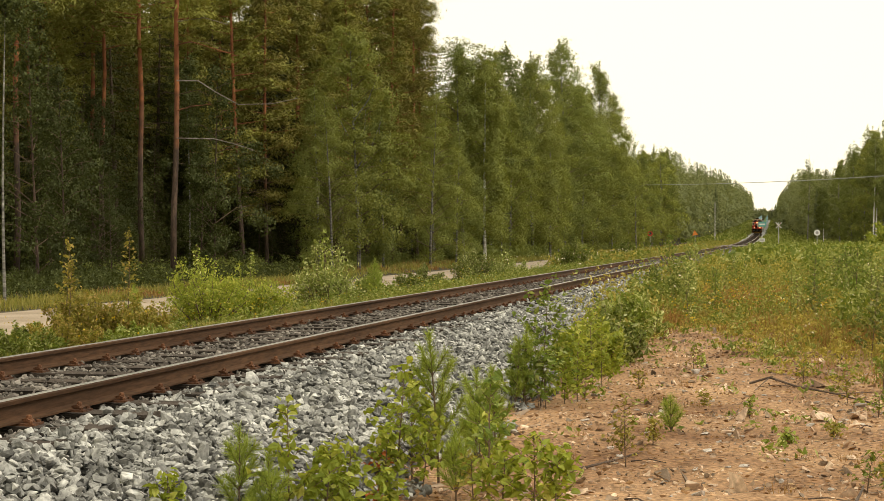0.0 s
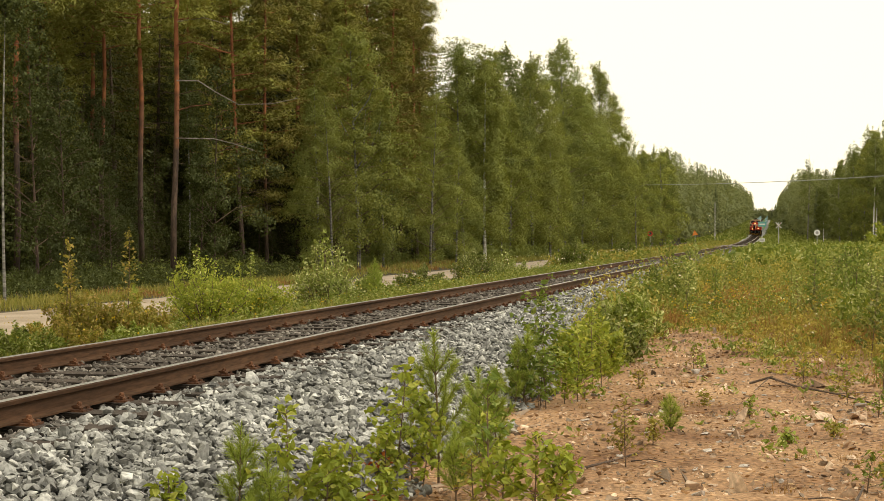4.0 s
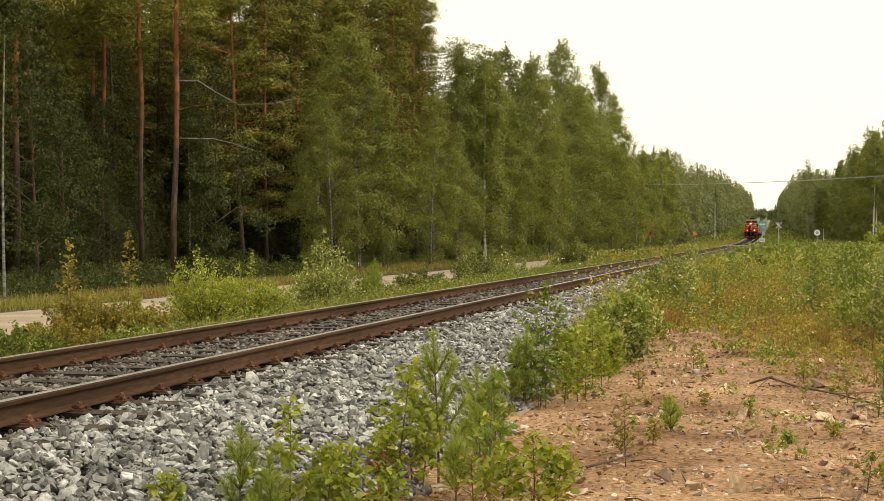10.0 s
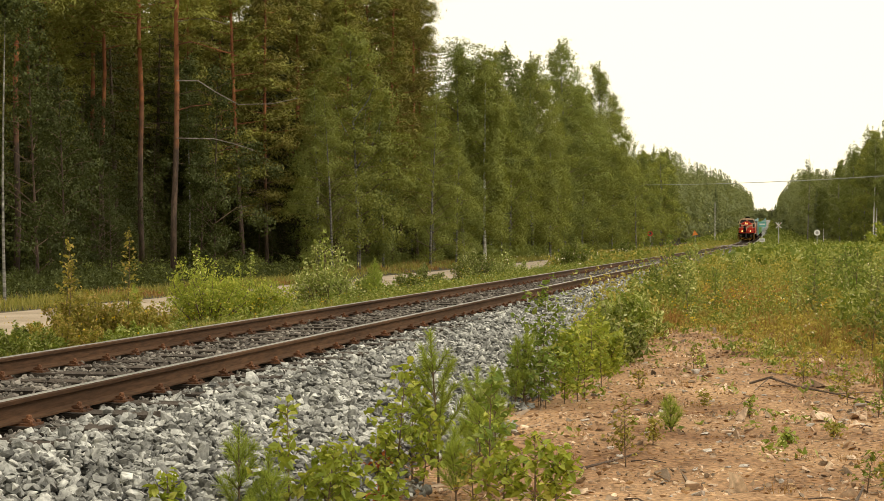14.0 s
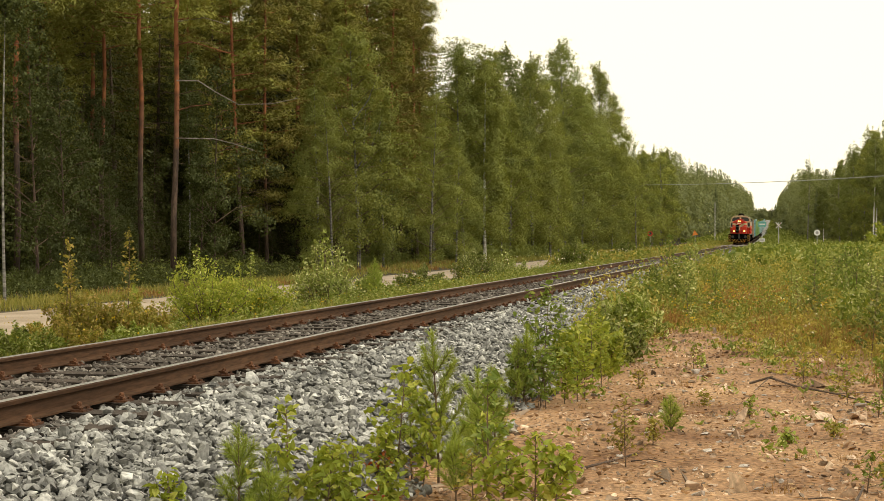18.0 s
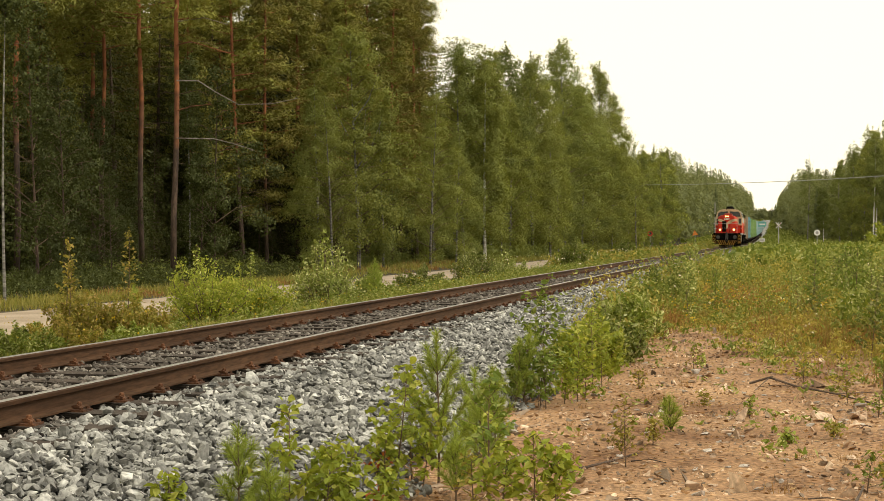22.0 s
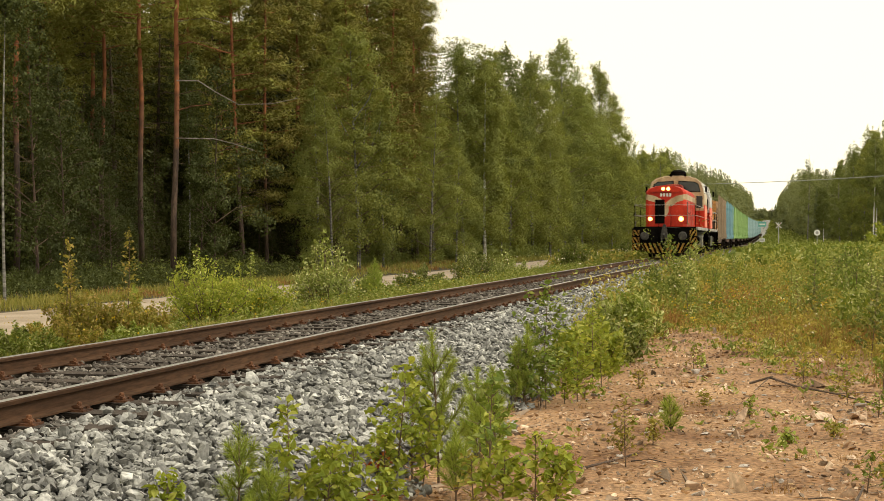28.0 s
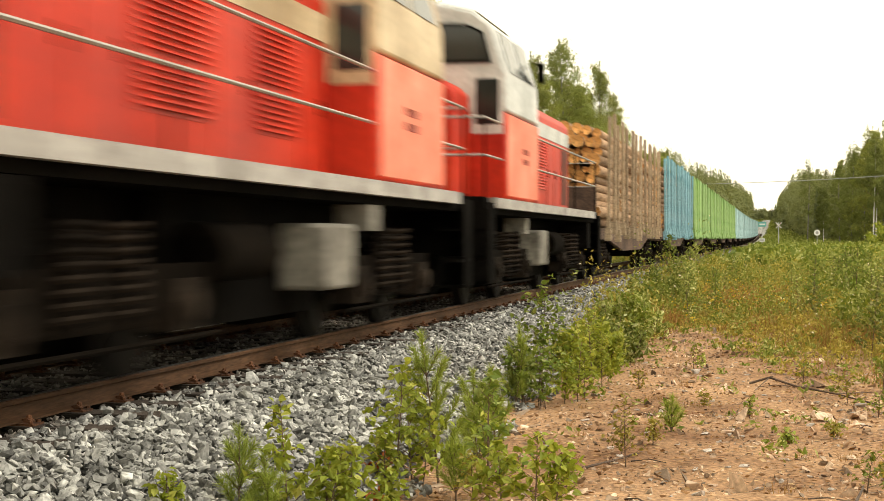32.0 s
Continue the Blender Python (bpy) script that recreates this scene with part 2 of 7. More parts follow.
def part(name, soup, material, parent, label="", smooth=False, fix=True):
    """One mesh object under a thing or a part."""
    me = soup.mesh(name, material, smooth=smooth) if isinstance(soup, Soup) else soup
    if fix and isinstance(soup, Soup):
        bm = bmesh.new()
        bm.from_mesh(me)
        bmesh.ops.recalc_face_normals(bm, faces=bm.faces)
        bm.to_mesh(me)
        bm.free()
        me.polygons.foreach_set("use_smooth", np.ones(len(me.polygons), bool))
        me.set_sharp_from_angle(angle=radians(38))
    ob = new(name, me)
    ob.parent = parent
    if label:
        ob["label"] = label
    return ob


def bevelled(ob, width=0.015, segments=2):
    mod = ob.modifiers.new("bevel", "BEVEL")
    mod.width, mod.segments, mod.limit_method = width, segments, "ANGLE"
    return ob


def leaves(rng, centres, size, flat=0.0, long=1.0, spread=0.3, way=None, face=None):
    """Small folded diamonds, one for each centre, turned at random. flat: how far they lie level; long: length over width; way: along which they lie; face: where they turn their upper side."""
    n = len(centres)
    a = rng.normal(size=(n, 3))
    if way is not None:
        a = way + rng.normal(size=(n, 3)) * 0.35
    if face is not None:
        up = face + rng.normal(size=(n, 3)) * 0.28
        up /= np.linalg.norm(up, axis=1)[:, None] + 1e-9
        a -= (a * up).sum(1)[:, None] * up
    a /= np.linalg.norm(a, axis=1)[:, None] + 1e-9
    b = np.cross(up, a) if face is not None else rng.normal(size=(n, 3))
    b[:, 2] *= 1 - flat
    b -= (a * b).sum(1)[:, None] * a
    b /= np.linalg.norm(b, axis=1)[:, None] + 1e-9
    c = np.cross(a, b)
    s = (size * rng.uniform(1 - spread, 1 + spread, n))[:, None]
    v = np.empty((n, 4, 3))
    v[:, 0] = centres - a * s * 0.5 * long
    v[:, 1] = centres + b * s * 0.42 + c * s * 0.12
    v[:, 2] = centres + a * s * 0.5 * long
    v[:, 3] = centres - b * s * 0.42 + c * s * 0.12
    return v.reshape(-1, 3), np.arange(n * 4).reshape(n, 4)


# ---- ground ----
SECTION_X = (-400, -60, -14, -12.8, -8.2, -6, -3.4, -1.65, 1.55, 1.8, 2.3, 3.0, 4.0, 9.0, 20, 60, 400)
SECTION_Z = (-0.4, -0.5, -0.72, -0.8, -0.8, -0.86, -0.72, -0.30, -0.30, -0.42, -0.56, -0.66, -0.64, -0.62, -0.35, -0.1, 0.0)


def ground_z(x, s):
    """Height of the ground at x across and s along."""
    z = rail_z(max(s, -30)) + float(np.interp(x, SECTION_X, SECTION_Z))
    d = min(1.0, max(0.0, (abs(x) - 1.8) / 2.0))
    if d > 0 and not -13.2 < x < -7.8:
        z += d * (0.06 * noise.noise((x * 0.35, s * 0.35, 3.0)) + 0.025 * noise.noise((x * 1.7, s * 1.7, 7.0)))
    return z


def ground():
    xs = np.unique(np.concatenate([[-400, -200, -120, -80, -60, -50, -42], np.arange(-36, -14, 1.5), [-14, -13.4, -12.9, -12, -10.5, -9, -8.1, -7.5, -6.5, -5.6],
                                   np.arange(-5, -1.7, 0.35), [-1.65, -0.8, 0, 0.8, 1.55], np.arange(1.7, 3.2, 0.12), np.arange(3.2, 9, 0.2), np.arange(9, 16, 0.7),
                                   [17, 19, 22, 26, 32, 40, 60, 90, 140, 220, 400]]))
    ys = np.unique(np.concatenate([[-200, -100, -50, -20, -8, 0], np.arange(2, 24, 0.2), np.arange(24, 60, 0.8), np.arange(60, 160, 4), np.arange(160, 600, 10), np.arange(600, 1100, 50), [1300, 1700, 2500]]))
    s = Soup()
    v = []
    for y in ys:
        for x in xs:
            z = ground_z(x, y)
            if 2.9 < x < 9 and 2 < y < 24:
                z += 0.012 * noise.noise((x * 6, y * 6, 1.0)) + 0.03 * noise.noise((x * 1.1, y * 1.1, 5.0))
            v.append((x, y, z - (0.02 if -13 < x < -8 else 0)))
    nx = len(xs)
    q = [(j * nx + i, j * nx + i + 1, (j + 1) * nx + i + 1, (j + 1) * nx + i) for j in range(len(ys) - 1) for i in range(nx - 1)]
    s.add(v, q)
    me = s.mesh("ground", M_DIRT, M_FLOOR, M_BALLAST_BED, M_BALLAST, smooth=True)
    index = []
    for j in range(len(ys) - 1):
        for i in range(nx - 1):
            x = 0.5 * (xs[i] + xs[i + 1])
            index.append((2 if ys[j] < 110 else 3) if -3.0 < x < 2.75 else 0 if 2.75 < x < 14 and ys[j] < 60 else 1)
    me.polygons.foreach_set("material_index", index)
    tagged(new("ground", me), "sandy gravel ground beside a ballasted railway embankment", "ground", kind="structure")


ground()


def gravel_road():
    s = Soup()
    ys = list(np.arange(15, 200, 3)) + list(np.arange(200, 420, 12))
    v, rows = [], 0
    for y in ys:
        for x, dz in ((-12.7, -0.03), (-12.2, 0.02), (-10.5, 0.06), (-8.8, 0.02), (-8.3, -0.03)):
            v.append((x + 0.35 * noise.noise((y * 0.08, x, 2)), y, ground_z(-10.5, y) + dz))
    q = [(j * 5 + i, j * 5 + i + 1, (j + 1) * 5 + i + 1, (j + 1) * 5 + i) for j in range(len(ys) - 1) for i in range(4)]
    s.add(v, q)
    tagged(new("road", s.mesh("road", M_ROAD, smooth=True)), "pale gravel forest road beside the railway", "road", kind="structure")


M_ROAD = mat("pale_road_gravel", (0.27, 0.21, 0.15), (0.4, 0.33, 0.25), 0.7, 0.95, bump=0.5, fine=40, fine_mix=0.2)
gravel_road()


# ---- the track ----
track = tagged(new("railway_track"), "single railway track with rusty rails on old wooden sleepers", "railway track", kind="structure")
RAIL = [(a, b * 0.9) for a, b in ((-0.0625, -0.155), (0.0625, -0.155), (0.0625, -0.143), (0.012, -0.122), (0.008, -0.045), (0.034, -0.034), (0.036, -0.01), (0.028, -0.001),
        (-0.028, -0.001), (-0.036, -0.01), (-0.034, -0.034), (-0.008, -0.045), (-0.012, -0.122), (-0.0625, -0.143))]


def rails():
    ss = list(np.arange(-30, 60, 2.0)) + list(np.arange(60, 1000, 10.0))
    for x in (-GAUGE / 2, GAUGE / 2):
        s, n = Soup(), len(RAIL)
        v = [(x + a, y, rail_z(y) + b) for y in ss for a, b in RAIL]
        s.add(v, [(j * n + i, j * n + (i + 1) % n, (j + 1) * n + (i + 1) % n, (j + 1) * n + i) for j in range(len(ss) - 1) for i in range(n)])
        part("rail", s, M_RUST, track, "long rusty steel rail", fix=True)
        s = Soup()
        m = 4
        edge = [(-0.031, -0.004), (-0.024, 0.001), (0.024, 0.001), (0.031, -0.004)]
        s.add([(x + a, y, rail_z(y) + b) for y in ss for a, b in edge],
              [(j * m + i, j * m + i + 1, (j + 1) * m + i + 1, (j + 1) * m + i) for j in range(len(ss) - 1) for i in range(m - 1)])
        part("running_surface", s, M_RAILTOP, track, "rail head polished by wheels")


rails()


def sleeper_mesh(seed):
    r = random.Random(seed)
    s = Soup()
    w = 0.12
    pts = [(-1.35, -w), (-0.6, -w - 0.006), (0.5, -w + 0.008), (1.35, -w + r.uniform(-0.01, 0.01)), (1.36, w), (0.4, w - 0.01), (-0.5, w + 0.005), (-1.34, w)]
    s.prism(pts, "z", -0.30, -0.153)
    return s.mesh("sleeper", M_SLEEPER)


def plate_mesh():
    """A baseplate with its two clips and four screws."""
    s = Soup()
    s.box(-0.15, 0.15, -0.07, 0.07, -0.156, -0.139)
    for side in (-1, 1):
        s.prism([(side * 0.045, -0.13), (side * 0.1, -0.138), (side * 0.118, -0.128), (side * 0.085, -0.108), (side * 0.05, -0.118)], "y", -0.028, 0.028)
        s.tube([(side * 0.09, 0, -0.135), (side * 0.09, 0, -0.098), (side * 0.09, 0, -0.092)], [0.018, 0.018, 0.01], 6)
        for y in (-0.048, 0.048):
            s.tube([(side * 0.125, y, -0.142), (side * 0.125, y, -0.124)], 0.014, 6)
    return s.mesh("baseplate", M_PLATE)


def sleepers():
    kinds = [sleeper_mesh(k) for k in range(4)]
    plate = plate_mesh()
    r = random.Random(5)
    y = -12.0
    for k in range(255):
        y += SPACING * r.uniform(0.97, 1.03)
        ob = new("sleeper", kinds[k % 4])
        ob.parent = track
        ob.matrix_basis = pose(r.uniform(-0.04, 0.04), y, rail_z(y) + r.uniform(-0.008, 0.004), rz=r.uniform(-1.2, 1.2))
        if -6 < y < 75:
            for x in (-GAUGE / 2, GAUGE / 2):
                p = new("baseplate", plate)
                p.parent = ob
                p.matrix_basis = pose(x - ob.location.x, 0, 0.0)
    s = Soup()
    while y < 480:
        y += SPACING
        z = rail_z(y)
        s.box(-1.35, 1.35, y - 0.12, y + 0.12, z - 0.3, z - 0.153)
    part("far_sleepers", s, M_SLEEPER, track, fix=False)["kind"] = "stuff"


sleepers()


def stone_shapes(count, seed, points=9):
    """Small broken stones as triangle templates: blocks with knocked-off corners."""
    r = random.Random(seed)
    shapes = []
    for _ in range(count):
        bm = bmesh.new()
        lx, ly, lz = r.uniform(0.95, 1.25), r.uniform(0.62, 0.9), r.uniform(0.42, 0.66)
        for k in range(points):
            p = Vector((r.gauss(0, 1), r.gauss(0, 1), r.gauss(0, 1))).normalized()
            f = 0.5 / max(abs(p.x), abs(p.y), abs(p.z)) + 0.45
            p *= f * r.uniform(0.88, 1.05)
            bm.verts.new((p.x * lx, p.y * ly, p.z * lz))
        bmesh.ops.convex_hull(bm, input=bm.verts)
        for v in [v for v in bm.verts if not v.link_faces]:
            bm.verts.remove(v)
        bmesh.ops.triangulate(bm, faces=bm.faces)
        bm.verts.index_update()
        shapes.append((np.array([v.co[:] for v in bm.verts]), np.array([[v.index for v in f.verts] for f in bm.faces])))
        bm.free()
    return shapes


def scatter(soup, rng, shapes, centres, sizes):
    """Puts a turned copy of a random shape at every centre."""
    pick = rng.integers(0, len(shapes), len(centres))
    for k, (v, t) in enumerate(shapes):
        c, s = centres[pick == k], sizes[pick == k]
        n = len(c)
        if not n:
            continue
        q = rng.normal(size=(n, 4)) * np.array((1, 0.3, 0.3, 1))
        q /= np.linalg.norm(q, axis=1)[:, None]
        w, x, y, z = q.T
        rot = np.stack([1 - 2 * (y * y + z * z), 2 * (x * y - z * w), 2 * (x * z + y * w),
                        2 * (x * y + z * w), 1 - 2 * (x * x + z * z), 2 * (y * z - x * w),
                        2 * (x * z - y * w), 2 * (y * z + x * w), 1 - 2 * (x * x + y * y)], 1).reshape(n, 3, 3)
        pts = np.einsum("nij,vj->nvi", rot, v) * s[:, None, None] + c[:, None, :]
        soup.add(pts.reshape(-1, 3), tris=(t[None] + (np.arange(n) * len(v))[:, None, None]).reshape(-1, 3))


BALLAST_X = (-3.2, -1.7, -1.4, -0.9, -0.7, 0.7, 0.9, 1.4, 1.6, 2.3, 2.95)
BALLAST_Z = (-0.66, -0.2, -0.17, -0.16, -0.162, -0.162, -0.165, -0.165, -0.235, -0.44, -0.61)


def ballast():
    rng = np.random.default_rng(11)
    shapes = stone_shapes(28, 3, 12)
    s, dirty = Soup(), Soup()
    for y0, y1, x0, x1, per, size in ((-14, 6.6, 0.86, 3.1, 70, 0.055), (-14, 7, -0.75, 0.75, 90, 0.045), (-14, 10, -2.4, -0.86, 60, 0.05), (6.6, 13, 0.98, 3.1, 980, 0.031), (13, 24, 0.98, 3.0, 760, 0.031), (24, 60, 0.9, 2.9, 190, 0.042), (60, 150, 0.86, 2.6, 34, 0.07),
                                      (7, 17, -0.72, 0.72, 700, 0.026), (17, 40, -0.72, 0.72, 360, 0.029), (40, 90, -0.72, 0.72, 80, 0.045), (6, 24, 0.84, 1.25, 420, 0.021), (6, 30, -1.3, -0.86, 300, 0.024),
                                      (10, 40, -2.4, -0.86, 100, 0.034), (40, 110, -2.2, -0.86, 22, 0.06)):
        n = int((y1 - y0) * (x1 - x0) * per)
        x, y = rng.uniform(x0, x1, n), rng.uniform(y0, y1, n)
        # fewer stones towards the toe of the slope, and none on top of the sleepers
        keep = rng.random(n) < np.clip((3.05 - x + 0.25 * np.sin(y * 1.7) + 0.2 * np.sin(y * 4.1)) / 0.35, 0.0, 1)
        x, y = x[keep], y[keep]
        z = np.interp(x, BALLAST_X, BALLAST_Z) - 0.00255 * y + rng.normal(0, 0.017, len(x)) - 0.016
        sizes = size * rng.lognormal(0, 0.28, len(x))
        on_track = np.abs(x) < 1.42
        z[on_track] -= 0.011
        if per == 980:
            # the stones nearest to the camera lie loose, each on its own
            near = (y < 8.6) & (x > 1.5) & (x < 2.7)
            near &= np.cumsum(near) <= 300
            loose = np.stack([x, y, z, sizes], 1)[near]
            x, y, z, sizes = x[~near], y[~near], z[~near], sizes[~near]
        scatter(dirty if x1 < 1.3 else s, rng, shapes, np.stack([x, y, z], 1), sizes)
    bed = tagged(new("ballast", s.mesh("ballast", M_BALLAST)), "crushed grey granite ballast stones", "ballast", kind="stuff")
    tagged(new("track_ballast", dirty.mesh("track_ballast", M_BALLAST_DIRTY)), "rust-stained ballast stones between the sleepers", "ballast", kind="stuff")
    meshes = []
    for v, t in shapes:
        one = Soup()
        one.add(v, None, t)
        meshes.append(one.mesh("ballast_stone", M_BALLAST_ONE))
    for k, (x, y, z, size) in enumerate(loose):
        ob = new("ballast_stone", meshes[k % len(meshes)])
        ob.parent = bed
        ob.matrix_basis = pose(x, y, z, rng.normal(0, 26), rng.normal(0, 26), rng.uniform(0, 360)) @ Matrix.Diagonal((size, size, size, 1))
    s = Soup()
    n = 34000
    x, y = rng.uniform(2.6, 9.5, n), 6.5 + 20 * rng.random(n) ** 1.2
    z = np.array([ground_z(a, b) for a, b in zip(x, y)])
    scatter(s, rng, stone_shapes(8, 8, 6), np.stack([x, y, z], 1), 0.0105 * rng.lognormal(0, 0.75, n))
    tagged(new("pebbles", s.mesh("pebbles", M_PEBBLE)), "loose pebbles on sandy ground", "pebbles", kind="stuff")


ballast()


# ---- trees ----
def trunk_path(rng, h, lean=0.02, steps=7):
    a, b = rng.normal(0, lean), rng.normal(0, lean)
    k = rng.uniform(0, 6.28)
    return [Vector((a * t * h + 0.012 * h * math.sin(k + 3 * t), b * t * h + 0.012 * h * math.cos(k + 2.4 * t), t * h)) for t in np.linspace(0, 1, steps)]


def along(path, t):
    f = min(max(t, 0), 0.9999) * (len(path) - 1)
    i = int(f)
    return path[i].lerp(path[i + 1], f - i)


def birch(seed, h, low=0.12, wide=0.19, count=44, clumps=5, per=60, leaf=0.1, foliage=None, bark=None, name="birch_tree", forks=0, thick=0.0085):
    """A birch: pale slender trunk, rising limbs, an airy crown of hanging leaf clumps with gaps between them."""
    rng = np.random.default_rng(seed)
    root = new(name)
    path = trunk_path(rng, h, 0.012)
    s = Soup()
    s.tube(path, [thick * h * (1 - 0.93 * t) for t in np.linspace(0, 1, 7)], 7)
    for k in range(forks):
        p0 = along(path, 0.42 + 0.1 * k)
        side = (1, -1, 1)[k] * h
        s.tube([p0, p0 + Vector((0.06 * side, 0.02 * h, 0.09 * h)), p0 + Vector((0.1 * side, 0.03 * h, 0.2 * h))], [0.0035 * h, 0.0025 * h, 0.001 * h], 5, cap=False)
    part("trunk", s, bark or M_BARK_BIRCH, root, fix=False)
    limbs, cs, faces = Soup(), [], []
    f1, f2 = rng.uniform(0, 6.28, 2)
    for i in range(count):
        t = low + (0.97 - low) * (i + rng.random()) / count
        u = (t - low) / (1 - low)
        a = i * 2.4 + rng.normal(0, 0.4)
        swell = 1 + 0.22 * math.sin(2 * a + f1) + 0.18 * math.sin(7 * u + f2)
        reach = h * wide * swell * (0.04 + 1.05 * min(1.0, 0.5 + u * 2.2) * (1 - u) ** 0.68) * rng.uniform(0.65, 1.2)
        p0 = along(path, t)
        d = Vector((math.cos(a), math.sin(a), rng.uniform(0.45, 1.0)))
        p1, p2 = p0 + d * reach * 0.5, p0 + Vector((d.x, d.y, d.z * 0.6)) * reach
        p3 = p2 + Vector((d.x * 0.12, d.y * 0.12, -0.3)) * reach
        limbs.tube([p0, p1, p2], [0.0026 * h * (1 - u * 0.7), 0.0016 * h, 0.0005 * h], 4, cap=False)
        for _ in range(max(2, int(clumps * (0.5 + reach / (h * wide))))):
            c = np.array(along([p0, p1, p2, p3], rng.uniform(0.3, 1.0))[:]) + rng.normal(0, 0.016 * h, 3)
            m = int(per * rng.uniform(0.5, 1.5))
            off = rng.normal(0, 1, (m, 3)) * np.array((0.02, 0.02, 0.013)) * h * rng.uniform(0.7, 1.25) * (1.1 - 0.4 * u)
            off[:, 2] -= rng.exponential(0.012 * h, m)
            cs.append(c + off)
            out = np.array((c[0], c[1], 0.0))
            out /= np.linalg.norm(out) + 0.3
            faces.append(off / (0.03 * h) + out * 0.6 + np.array((0, 0, 0.55)))
    # the leafy leader, narrowing to a point
    m = int(per * 1.5)
    w = 0.86 + 0.15 * rng.random(m)
    line = np.array([along(path, x)[:] for x in w])
    line[:, 2] += h * np.clip(w - 1, 0, 1)
    off = rng.normal(0, 1, (m, 3)) * (h * (0.002 + 0.07 * wide * np.clip(1.02 - w, 0, 1) / 0.2))[:, None]
    cs.append(line + off)
    faces.append(off / (0.03 * h) + np.array((0, 0, 0.6)))
    part("branchwork", limbs, M_TWIG, root, fix=False)["kind"] = "stuff"
    c = Soup()
    c.add(*leaves(rng, np.concatenate(cs), leaf, long=1.3, face=np.concatenate(faces)))
    part("crown", c, foliage or L_BIRCH, root, "airy green foliage in hanging clumps", fix=False)
    return root


def pine(seed, h, low=0.5, limbs_n=26, leaf=0.12, dead=6, tufts=6, per=20, lean=None, wide=0.17, foliage=None, reaches=()):
    """A Scots pine: a long bare trunk, orange above, and a loose crown of flat needle clumps."""
    rng = np.random.default_rng(seed)
    root = new("pine_tree")
    path = trunk_path(rng, h, 0.012, 9)
    if lean is not None:
        path = [Vector((lean * p.z + 0.05 * math.sin(p.z * 0.8 + seed), 0.03 * math.sin(p.z), p.z)) for p in path]
    r0 = 0.0055 * h + 0.016
    s = Soup()
    s.tube(path, [r0 * (1 - 0.62 * t) for t in np.linspace(0, 1, 9)], 9)
    part("trunk", s, M_PINE_TRUNK, root, "furrowed trunk, flaking orange higher up", smooth=True, fix=False)
    s, cs, faces = Soup(), [], []
    for i in range(limbs_n):
        t = low + (0.99 - low) * (i + rng.random()) / limbs_n
        u = (t - low) / (1 - low)
        a = i * 2.4 + rng.normal(0, 0.5)
        reach = h * wide * min(1, 0.55 + 2 * u) * (1 - 0.78 * u ** 1.6) * rng.uniform(0.55, 1.15)
        p0 = along(path, t)
        p1 = p0 + Vector((math.cos(a), math.sin(a), 0.12)) * reach * 0.55
        p2 = p0 + Vector((math.cos(a + 0.15), math.sin(a + 0.15), 0.05 + 0.45 * u)) * reach
        s.tube([p0, p1, p2], [0.032, 0.022, 0.008], 5, cap=False)
        for _ in range(tufts):
            c = np.array(along([p0, p1, p2], rng.uniform(0.4, 1.05))[:]) + rng.normal(0, 0.28, 3) * np.array((1, 1, 0.5))
            off = rng.normal(0, 1, (per, 3)) * np.array((0.3, 0.3, 0.12)) * rng.uniform(0.7, 1.3)
            cs.append(c + off)
            faces.append(off * 1.6 + np.array((0, 0, 0.8)))
    for i in range(dead):
        t = rng.uniform(0.2, low + 0.05)
        a = rng.uniform(0, 6.28)
        p0 = along(path, t)
        l = rng.uniform(1.0, 2.4)
        p1 = p0 + Vector((math.cos(a) * l * 0.5, math.sin(a) * l * 0.5, 0.05 * l))
        p2 = p0 + Vector((math.cos(a) * l, math.sin(a) * l, -0.14 * l))
        d = Soup()
        d.tube([p0, p1, p2], [0.014, 0.01, 0.003], 4, cap=False)
        part("dead_branch", d, M_TWIG, root, "bare brown lower branch", fix=False)
    for points, thick, paint in reaches:
        d = Soup()
        d.tube([(along(path, z / h).x + x, y, z) for x, y, z in points], [thick * (1 - 0.75 * k / len(points)) for k in range(len(points))], 5, cap=False)
        for k in range(1, len(points)):
            x, y, z = points[k]
            d.tube([(x, y, z), (x + 0.28, y - 0.2, z + rng.uniform(-0.12, 0.2))], [thick * 0.3, 0.003], 4, cap=False)
        part("dead_branch", d, paint, root, "long bare crooked branch", fix=False)
    part("branchwork", s, M_PINE_TRUNK, root, fix=False)["kind"] = "stuff"
    c = Soup()
    c.add(*leaves(rng, np.concatenate(cs), leaf * 0.6, long=2.4, spread=0.35, face=np.concatenate(faces)))
    part("crown", c, foliage or L_PINE, root, "loose clumps of pine needles", fix=False)
    return root


